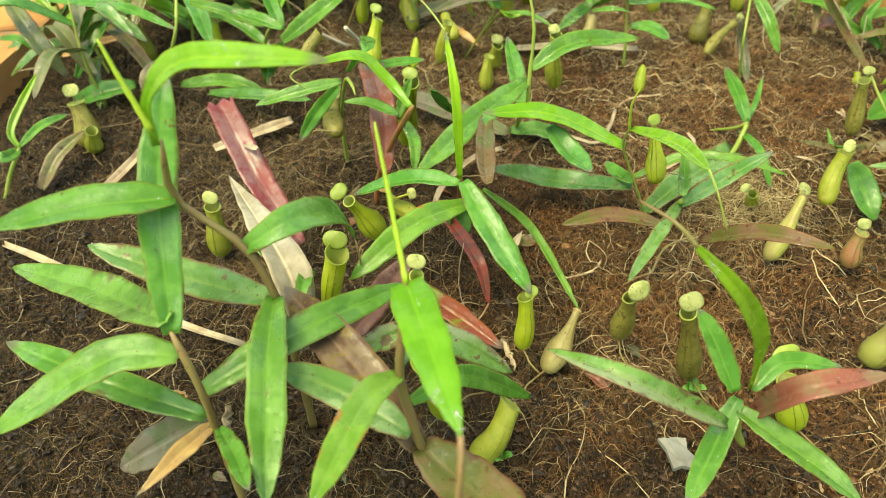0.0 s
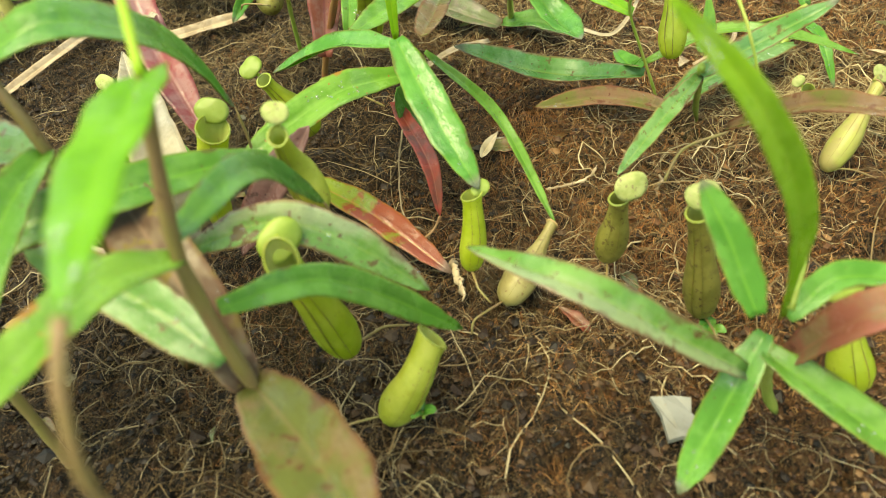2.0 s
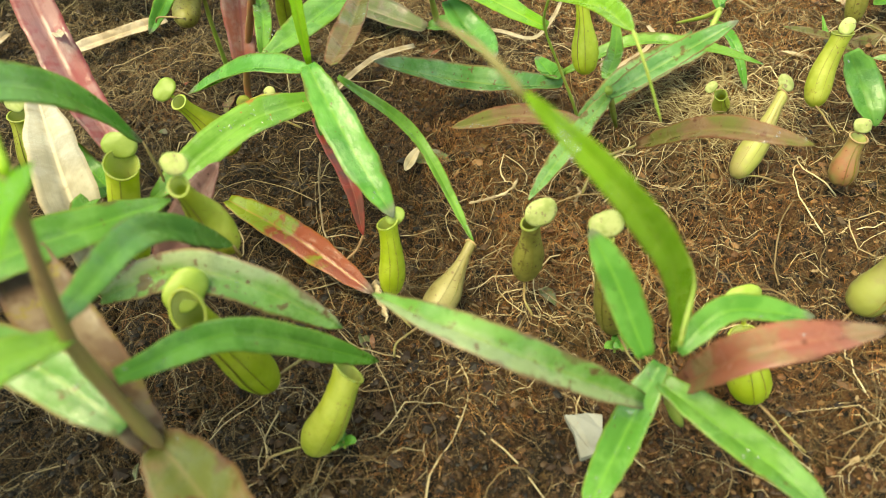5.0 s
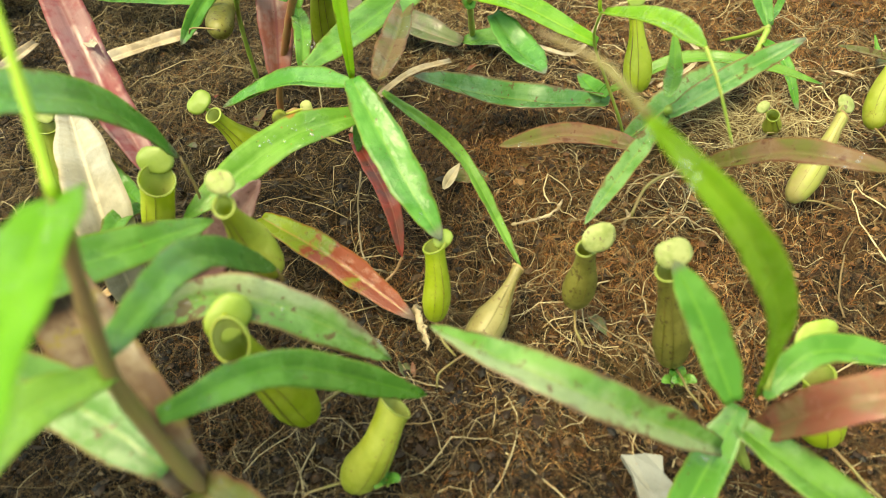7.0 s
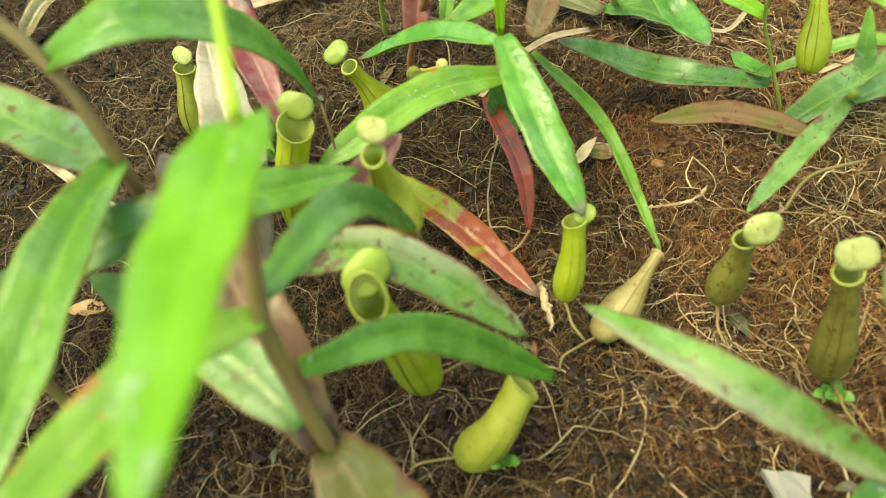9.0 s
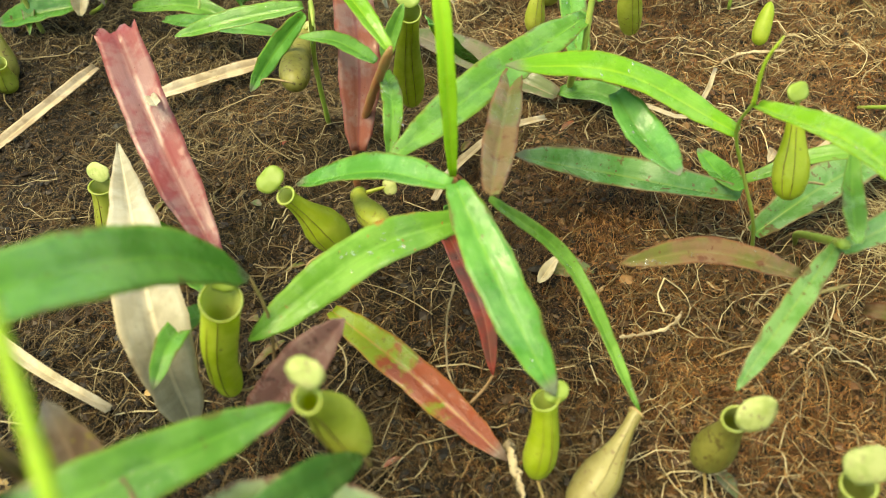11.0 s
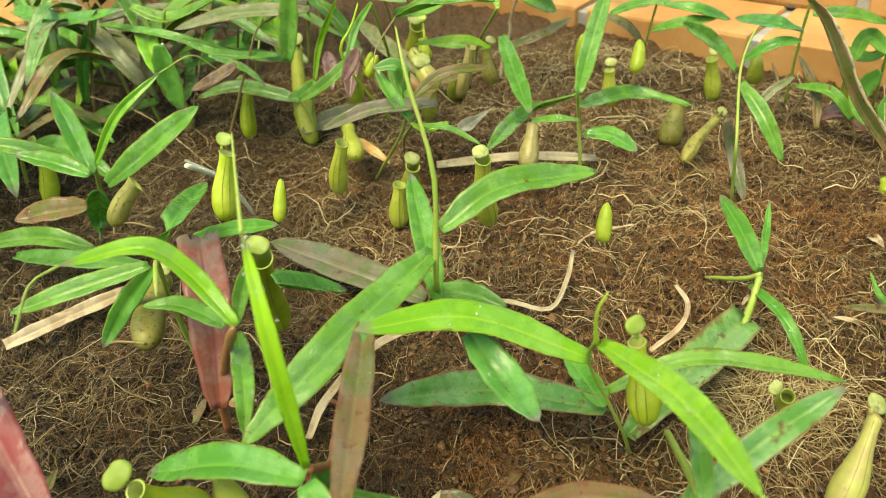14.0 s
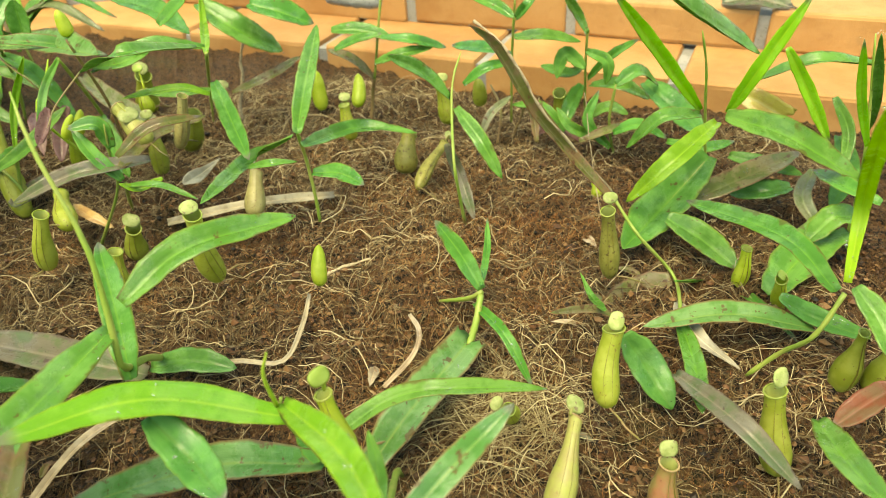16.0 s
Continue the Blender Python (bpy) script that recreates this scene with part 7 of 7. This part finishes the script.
leaf(p, [(-0.1016, 0.8000, 0.1294), (-0.1018, 0.8000, 0.1028), (-0.0994, 0.8000, 0.0741)], 0.0180, 'fresh', (0.05, -0.55, 0.83))
stalk(p, 'stem', [(-0.1000, 0.8700, -0.0060), (-0.0495, 0.8500, 0.0938), (-0.0345, 0.8500, 0.1208), (-0.0116, 0.8500, 0.1320)], 0.0013, 0.0008, 'stembrown')
p = plant('pitcher plant with broad olive upright leaves in the thicket', (-0.150, 0.930, 0.000))
leaf(p, [(-0.1089, 0.9200, 0.0953), (-0.0930, 0.9200, 0.1341), (-0.0766, 0.9200, 0.1749)], 0.0220, 'olive', (0.05, -0.55, 0.83))
leaf(p, [(-0.0685, 0.9200, 0.0848), (-0.0421, 0.9200, 0.1232), (-0.0204, 0.9200, 0.1646)], 0.0190, 'fresh', (0.05, -0.55, 0.83))
leaf(p, [(-0.0119, 0.8300, 0.0968), (-0.0030, 0.8300, 0.1329), (0.0049, 0.8300, 0.1667)], 0.0170, 'fresh', (0.05, -0.55, 0.83))
leaf(p, [(-0.1167, 0.8800, 0.1600), (-0.0997, 0.8800, 0.1714), (-0.0822, 0.8800, 0.1846)], 0.0120, 'lime', (0.05, -0.55, 0.83))
stalk(p, 'stem', [(-0.1500, 0.9300, -0.0060), (-0.1083, 0.9200, 0.0900), (-0.1014, 0.9200, 0.1301), (-0.1025, 0.9200, 0.1591)], 0.0012, 0.0007, 'straw')
p = plant('pitcher plant with spotted leaves beside the bricks', (0.060, 0.920, 0.000))
leaf(p, [(0.0127, 0.8900, 0.1428), (0.0483, 0.8900, 0.1355), (0.0880, 0.8900, 0.1183)], 0.0130, 'spotted', (0.05, -0.55, 0.83))
leaf(p, [(0.1651, 0.8600, 0.1224), (0.1236, 0.8600, 0.1319), (0.0762, 0.8600, 0.1159)], 0.0110, 'fresh', (0.05, -0.55, 0.83))
leaf(p, [(0.0276, 0.9100, 0.1356), (0.0287, 0.9100, 0.1500), (0.0304, 0.9100, 0.1663)], 0.0170, 'fresh', (0.05, -0.55, 0.83))
leaf(p, [(0.1603, 0.8600, 0.0829), (0.1369, 0.8600, 0.0931), (0.0929, 0.8600, 0.0915)], 0.0075, 'young', (0.05, -0.55, 0.83))
leaf(p, [(0.0920, 0.7600, 0.0860), (0.1177, 0.7700, 0.0997), (0.1525, 0.7800, 0.0975)], 0.0095, 'brown', (0.05, -0.55, 0.83))
leaf(p, [(0.1302, 0.9200, 0.1292), (0.1475, 0.9200, 0.1424), (0.1645, 0.9200, 0.1553)], 0.0130, 'fresh', (0.05, -0.55, 0.83))
stalk(p, 'stem', [(0.0600, 0.9200, -0.0060), (0.0302, 0.8600, 0.0843), (0.0425, 0.8600, 0.1127), (0.0503, 0.8600, 0.1308)], 0.0016, 0.0010, 'young')
stalk(p, 'stem', [(0.0600, 0.9200, -0.0060), (0.0341, 0.8700, 0.1044), (0.0201, 0.8700, 0.1265), (0.0019, 0.8700, 0.1564)], 0.0008, 0.0005, 'stembrown')
p = plant('pitcher plant with a dark decaying leaf near soil', (0.050, 0.800, 0.000))
leaf(p, [(0.1116, 0.7700, 0.0754), (0.0615, 0.7600, 0.0798), (0.0210, 0.7500, 0.0702)], 0.0130, 'greyleaf', (0.05, -0.55, 0.83))
leaf(p, [(0.0520, 0.8000, 0.1140), (0.0448, 0.8000, 0.1011), (0.0362, 0.8000, 0.0882)], 0.0110, 'purple', (0.05, -0.55, 0.83))
leaf(p, [(0.0874, 0.7800, 0.0848), (0.0825, 0.7800, 0.1041), (0.0637, 0.7800, 0.1043)], 0.0120, 'fresh', (0.05, -0.55, 0.83))
leaf(p, [(0.1183, 0.7500, 0.0681), (0.1006, 0.7500, 0.0636), (0.0891, 0.7500, 0.0701)], 0.0060, 'young', (0.05, -0.55, 0.83))
stalk(p, 'stem', [(0.0500, 0.8000, -0.0060), (0.0812, 0.7800, 0.0515), (0.0844, 0.7800, 0.0805), (0.0875, 0.7800, 0.1034)], 0.0014, 0.0008, 'stem')
pitcher('pale pink-green pitcher lying between stems', (0.1101, 0.8, 0.074), (0.0933, 0.82, 0.0988), 0.0170, 'cream', lid=(0.1004, 0.81, 0.0955), lid_size=1.3)
pitcher('small hanging green pitcher bud', (0.0578, 0.79, 0.0932), (0.0674, 0.79, 0.1103), 0.0075, 'lime', bud=True)
pitcher('slim brown-green pitcher between stems', (0.1285, 0.82, 0.0575), (0.1411, 0.82, 0.0999), 0.0120, 'tan')
pitcher('small hanging green pitcher bud', (0.0663, 0.88, 0.1397), (0.064, 0.88, 0.1608), 0.0110, 'lime', bud=True)

# ---- plants at the back, thick growth in front of the bricks ----
def back_plant(x, y, tall, count, seed):
    rng = random.Random(seed)
    p = plant(rng.choice(("dense pitcher plant with overlapping green strap leaves at the back", "leafy green pitcher plant crowded near the bed edge", "tall pitcher plant with dark arching leaves in the thicket")), (x, y, 0.0))
    top = Vector((x + rng.uniform(-0.02, 0.02), y + rng.uniform(-0.02, 0.02), tall))
    stalk(p, "stem", [(x, y, ground_height(x, y) - 0.004), (x + rng.uniform(-0.01, 0.01), y, tall * 0.5), tuple(top)], 0.002, 0.0012, rng.choice(("stem", "stembrown", "stem")))
    for k in range(count):
        h = tall * rng.uniform(0.25, 1.0)
        a = 2.4 * k + rng.uniform(-0.4, 0.4)
        out = Vector((math.cos(a), math.sin(a), 0))
        base = Vector((x, y, 0)).lerp(Vector((top.x, top.y, 0)), h / tall) + Vector((0, 0, h))
        size = rng.uniform(0.09, 0.16)
        rise = rng.uniform(0.0, 0.9)
        q1 = base + out * size * 0.5 + Vector((0, 0, size * 0.5 * rise))
        q2 = base + out * size * 0.95 + Vector((0, 0, size * (rise * 0.55 - 0.25)))
        for q in (q1, q2):
            q.z = max(q.z, 0.008)
        kind = rng.choice(("fresh", "dark", "spotted", "fresh", "dull", "spotted", "dull", "young", "olive", "brown" if k > 3 else "fresh"))
        leaf(p, [tuple(base), tuple(q1), tuple(q2)], rng.uniform(0.013, 0.023), kind, (out.x * -0.3, out.y * -0.3 - 0.2, 1.0))
    return p


THICKET = ((-0.36, 0.78), (-0.30, 0.90), (-0.22, 0.98), (-0.40, 0.98), (-0.12, 1.06), (-0.30, 1.10), (-0.04, 1.16), (-0.18, 1.16),
           (-0.44, 0.86), (-0.33, 0.70), (-0.28, 0.84), (-0.18, 0.94), (-0.24, 1.04), (-0.38, 1.12))
for number, (x, y) in enumerate(THICKET):
    back_plant(x, y, 0.07 + 0.05 * ((number * 7) % 5) / 4, 6 + number % 4, number + 40)
for number, (x, y, size) in enumerate(((0.10, 0.90, 0.05), (0.02, 0.96, 0.05), (0.17, 0.98, 0.04), (0.28, 0.90, 0.035), (-0.08, 0.90, 0.05), (-0.15, 0.93, 0.045), (0.38, 0.90, 0.04), (-0.24, 0.80, 0.05))):
    z = ground_height(x, y)
    pitcher("green pitcher standing in the thicket at the back", (x, y, z), (x + 0.008 * math.sin(number * 2), y + 0.006, z + size), 0.016, ("pitcher", "lime", "mottled")[number % 3], lid=(x, y + 0.012, z + size + 0.006))

# ---- chip, seedlings ----
chip = loose("stone_chip", "weathered white flaky chip lying on soil", "chip", (0.1805, 0.2776, 0.0030))
verts, faces = [], []
edge = ((-0.9, -1.0), (-0.2, -0.86), (0.75, -1.02), (0.92, -0.3), (0.70, 0.2), (0.95, 0.85), (0.2, 1.0), (-0.55, 0.82), (-1.0, 0.95), (-0.82, 0.1))
for h in (0.0, 0.0028):
    verts += [(0.1805 + u * 0.0078 - v * 0.002, 0.2776 + v * 0.0105, 0.0030 + h + 0.0020 * math.sin(u * 4 + v * 3)) for u, v in edge]
many = len(edge)
faces = [tuple(range(many))[::-1], tuple(range(many, 2 * many))] + [(k, (k + 1) % many, many + (k + 1) % many, many + k) for k in range(many)]
part("slab", verts, faces, SKINS["white"], chip, smooth=False)
for x, y, z in ((0.0809, 0.2697, 0.0100), (0.1997, 0.3219, 0.0040), (0.1961, 0.3212, 0.0040)):
    s = loose("seedling", "tiny bright green seedling with rounded leaves on soil", "seedling", (x, y, z))
    for k in range(3):
        a = k * 2.1 + x * 50
        d = Vector((math.cos(a), math.sin(a), 0)) * 0.0035
        c = Vector((x, y, z))
        leaf(s, [tuple(c + Vector((0, 0, 0.002))), tuple(c + d * 0.8 + Vector((0, 0, 0.005))), tuple(c + d * 1.7 + Vector((0, 0, 0.0045)))], 0.0042, "fresh", (0, -0.3, 1), 0.1)
    stalk(s, "stem", [(x, y, z - 0.002), (x, y, z + 0.001), (x, y, z + 0.003)], 0.0006, 0.0005, "stem")

stick = loose("dry_stalk", "short broken white stalk sticking up from soil", "stalk", (-0.0505, 0.7022, 0.0629))
stalk(stick, "stalk", [(-0.0547, 0.6678, 0.0920), (-0.0528, 0.6840, 0.0790), (-0.0505, 0.7022, 0.0629), (-0.0480, 0.7300, 0.0300), (-0.0470, 0.7500, -0.0020)], 0.0018, 0.0016, "bleached")
flap = loose("dry_bract", "grey weathered dry bract lying on the bricks", "dead leaf", (0.725, 0.880, 0.073))
leaf(flap, [(0.6950, 0.9050, 0.0760), (0.7180, 0.8850, 0.0850), (0.7460, 0.8560, 0.0750)], 0.0420, "greyleaf", (-0.3, -0.35, 0.88), 0.5, "dead")

# ---- bark chips ----
rng = random.Random(11)
for number in range(46):
    x, y = rng.uniform(-0.15, 0.42), rng.uniform(0.22, 0.66)
    z, size, a = ground_height(x, y) + 0.002, rng.uniform(0.004, 0.011), rng.uniform(0, 6.28)
    c = loose("bark_chip", rng.choice(("small brown bark chip lying on dark soil", "thin grey dry leaf flake on soil", "reddish coir chip lying on soil")), "bark chip", (x, y, z))
    d = Vector((math.cos(a), math.sin(a), rng.uniform(-0.2, 0.3))) * size
    q = Vector((x, y, z))
    leaf(c, [tuple(q - d), tuple(q + Vector((0, 0, 0.0015))), tuple(q + d)], size * rng.uniform(0.5, 1.1), rng.choice(("straw", "tan", "redbrown", "brown", "greyleaf")), (rng.uniform(-0.5, 0.5), rng.uniform(-0.6, 0.2), 1), 0.3, "dead")

# ---- water drops on the leaves ----
verts, faces = [], []
rng = random.Random(21)
wet_leaves = [o for o in scene.objects if o.name.startswith("leaf") and o.parent and o.parent.name.startswith("pitcher_plant")]
for o in wet_leaves:
    base = o.parent.location
    me = o.data
    polys = [p for p in me.polygons if p.normal.z > 0.35 and p.index % 18 in (2, 4, 6, 8, 10, 12)]
    for p in rng.sample(polys, min(len(polys), rng.choice((0, 1, 3, 8)))):
        side = p.normal.orthogonal().normalized()
        up = p.normal.cross(side)
        for _ in range(rng.choice((1, 2, 3, 6))):
            size = rng.choice((0.0002, 0.0003, 0.0004, 0.0006, 0.0008)) * rng.uniform(0.8, 1.2)
            tall, wide = rng.uniform(0.30, 0.55), rng.uniform(0.6, 1.0)
            c = p.center + base + side * rng.uniform(-0.0025, 0.0025) + up * rng.uniform(-0.0025, 0.0025) - p.normal * size * 0.1
            n0 = len(verts)
            for ring, (w, h) in enumerate(((1.0, 0.0), (0.72, 0.70))):
                for k in range(6):
                    a = k * math.pi / 3 + ring * 0.5
                    verts.append(c + (side * math.cos(a) * wide + up * math.sin(a)) * size * w + p.normal * size * h * tall)
            verts.append(c + p.normal * size * tall)
            for k in range(6):
                j = (k + 1) % 6
                faces += [(n0 + k, n0 + j, n0 + 6 + j, n0 + 6 + k), (n0 + 6 + k, n0 + 6 + j, n0 + 12)]
mesh = bpy.data.meshes.new("water_drops")
mesh.from_pydata(verts, [], faces)
mesh.polygons.foreach_set("use_smooth", np.ones(len(mesh.polygons), dtype=bool))
mesh.materials.append(WATER)
tagged(new("water_drops", mesh), "clear water drops beading on the leaves", "water drops", kind="stuff")

# ---- fine roots, crumbs and straw on the soil ----
def scattered(name, rows, material, label, category):
    """One mesh of many thin curved strands; rows of points and radius."""
    verts, faces = [], []
    for pts, r in rows:
        o = len(verts)
        n = len(pts)
        side = None
        for i, p in enumerate(pts):
            tan = (pts[min(i + 1, n - 1)] - pts[max(i - 1, 0)]).normalized()
            side = tan.orthogonal().normalized() if side is None else (side - tan * side.dot(tan)).normalized()
            up = tan.cross(side)
            w = r * (1 - 0.55 * i / (n - 1))
            verts += [p + side * w, p + (side * -0.5 + up * 0.866) * w, p + (side * -0.5 - up * 0.866) * w]
        for i in range(n - 1):
            for k in range(3):
                a, b = o + i * 3 + k, o + i * 3 + (k + 1) % 3
                faces.append((a, b, b + 3, a + 3))
    mesh = bpy.data.meshes.new(name)
    mesh.from_pydata(verts, [], faces)
    mesh.polygons.foreach_set("use_smooth", np.ones(len(mesh.polygons), dtype=bool))
    mesh.materials.append(material)
    return tagged(new(name, mesh), label, category, kind="stuff")


def strand(rng, x, y, length, bend, lift, steps=8):
    a = rng.uniform(0, 6.283)
    curl = rng.gauss(0, bend)
    pts = []
    height = rng.uniform(0.0, lift)
    for i in range(steps):
        s = i / (steps - 1)
        z = ground_height(x, y) + 0.0008 + height * math.sin(math.pi * min(1, s * 1.1 + 0.05)) + rng.uniform(-0.0012, 0.0016)
        pts.append(Vector((x, y, z)))
        curl += rng.gauss(0, bend * 0.7)
        a += curl / steps
        x += math.cos(a) * length / steps
        y += math.sin(a) * length / steps
    return pts


rng = random.Random(5)
rows = []
while len(rows) < 40000:
    x, y = rng.uniform(-0.40, 0.66), 0.16 + 0.90 * rng.random()
    if WALL_N.x * x + WALL_N.y * y > 0.99 or (x < -0.2 and rng.random() < 0.5):
        continue
    thin = noise.noise((x * 7, y * 7, 3.3)) + 0.7 * noise.noise((x * 24, y * 24, 8.3))
    if rng.random() > 0.55 + 0.85 * thin or rng.random() > 0.62 + 1.2 * max(0.0, y - 0.42):
        continue
    kind = rng.random()
    if kind < 0.10:
        rows.append((strand(rng, x, y, rng.uniform(0.04, 0.10), 1.6, rng.choice((0.002, 0.004, 0.010)), 10), rng.choice((0.0002, 0.00028, 0.00038, 0.00055))))
    elif kind < 0.55:
        rows.append((strand(rng, x, y, rng.uniform(0.015, 0.045), 1.8, rng.choice((0.001, 0.003, 0.006)), 7), rng.choice((0.00010, 0.00014, 0.00018, 0.00024))))
    else:
        rows.append((strand(rng, x, y, rng.uniform(0.006, 0.018), 1.2, rng.choice((0.001, 0.002, 0.005)), 4), rng.choice((0.00010, 0.00013, 0.00018, 0.00026))))
scattered("fine_roots", rows, ROOTS, "tangled thin tan roots and fibres lying over soil", "roots")
rows = [(strand(rng, rng.gauss(0.282, 0.024), rng.gauss(0.518, 0.020), rng.uniform(0.03, 0.09), 1.2, 0.010), rng.choice((0.00015, 0.0002, 0.00027))) for _ in range(430)]
scattered("dry_grass", rows, STRAWBED, "patch of pale dry grass matted on soil", "dry grass")

rows = []
for number in range(130):
    if number % 3 == 0:
        cx, cy = rng.gauss(0.30, 0.08), rng.gauss(0.68, 0.07)
    elif number % 3 == 1:
        cx, cy = rng.gauss(0.17, 0.07), rng.gauss(0.42, 0.06)
    else:
        cx, cy = rng.uniform(-0.15, 0.5), rng.uniform(0.25, 0.90)
    wide = rng.uniform(0.008, 0.026)
    if WALL_N.x * cx + WALL_N.y * cy > 0.93:
        continue
    for _ in range(int(wide * 6500)):
        rows.append((strand(rng, rng.gauss(cx, wide), rng.gauss(cy, wide), rng.uniform(0.004, 0.014), 3.0, 0.005, 5), rng.choice((0.00009, 0.00012, 0.00017))))
scattered("coir_fibres", rows, COIR, "tufts of short reddish coir fibres on soil", "coir")

ico = np.array([(0, 0, 1), (0.894, 0, 0.447), (0.276, 0.851, 0.447), (-0.724, 0.526, 0.447), (-0.724, -0.526, 0.447), (0.276, -0.851, 0.447), (0.1, 0.1, -0.6)])
tri = np.array([(0, 1, 2), (0, 2, 3), (0, 3, 4), (0, 4, 5), (0, 5, 1), (6, 2, 1), (6, 3, 2), (6, 4, 3), (6, 5, 4), (6, 1, 5)])
spots = []
while len(spots) < 80000:
    x, y = rng.uniform(-0.40, 0.66), 0.15 + 0.90 * rng.random() ** 1.3
    if WALL_N.x * x + WALL_N.y * y > 1.0 or rng.random() > 0.75 + 0.8 * noise.noise((x * 18, y * 18, 4.4)):
        continue
    spots.append((x, y, ground_height(x, y)))
spots = np.array(spots)
nrng = np.random.default_rng(8)
many = len(spots)
size = nrng.choice([0.0005, 0.0008, 0.0011, 0.0015, 0.0020, 0.0027], many, p=[0.26, 0.30, 0.25, 0.13, 0.05, 0.01]) * nrng.uniform(0.7, 1.35, many)
shape = ico[None] * (size[:, None] * nrng.uniform(0.6, 1.5, (many, 3)))[:, None, :] * nrng.uniform(0.7, 1.25, (many, 7, 1))
turn = nrng.uniform(0, 6.283, many)
cs, sn = np.cos(turn)[:, None], np.sin(turn)[:, None]
lumps = np.stack([shape[..., 0] * cs - shape[..., 1] * sn, shape[..., 0] * sn + shape[..., 1] * cs, shape[..., 2]], -1)
lumps += spots[:, None, :] + np.array([0, 0, 1.0]) * (size * 0.2)[:, None, None]
mesh = bpy.data.meshes.new("soil_crumbs")
mesh.from_pydata(lumps.reshape(-1, 3), [], (tri[None] + 7 * np.arange(many)[:, None, None]).reshape(-1, 3).tolist())
mesh.materials.append(CRUMBS)
tagged(new("soil_crumbs", mesh), "loose dark soil crumbs and bits of coir", "soil", kind="stuff")

# flakes of bark and torn fibre, thin slabs at all angles
plate = np.array([(-1, -0.25, 0), (-0.55, 0.5, 0), (0.1, 0.38, 0), (0.45, 0.55, 0), (1, 0.12, 0), (0.4, -0.5, 0), (-0.3, -0.42, 0)])
around = [(k, (k + 1) % 7, 7 + (k + 1) % 7, 7 + k) for k in range(7)]
verts, faces = [], []
made = 0
while made < 8000:
    x, y = rng.uniform(-0.32, 0.60), 0.16 + 0.80 * rng.random() ** 1.2
    if WALL_N.x * x + WALL_N.y * y > 0.98 or rng.random() > 0.5 + 0.9 * noise.noise((x * 14, y * 14, 6.1)):
        continue
    made += 1
    long = rng.choice((0.0010, 0.0013, 0.0016, 0.0020, 0.0026, 0.0036))
    m = pose(x, y, ground_height(x, y) + 0.0008, rng.gauss(0, 28), rng.gauss(0, 22), rng.uniform(0, 360))
    grow = Matrix.Diagonal((long * rng.uniform(0.7, 1.2), long * rng.uniform(0.15, 0.75), 1, 1))
    start = len(verts)
    for thick in (0.0, 0.0005):
        verts += [m @ grow @ Vector((p[0] * rng.uniform(0.8, 1.1), p[1] * rng.uniform(0.4, 1.3), thick + 0.0004 * rng.random())) for p in plate]
    faces += [tuple(start + k for k in range(6, -1, -1)), tuple(start + 7 + k for k in range(7))] + [tuple(start + k for k in f) for f in around]
mesh = bpy.data.meshes.new("bark_flakes")
mesh.from_pydata(verts, [], faces)
mesh.materials.append(FLAKES)
tagged(new("bark_flakes", mesh), "thin brown bark flakes mixed into the soil", "bark flakes", kind="stuff")
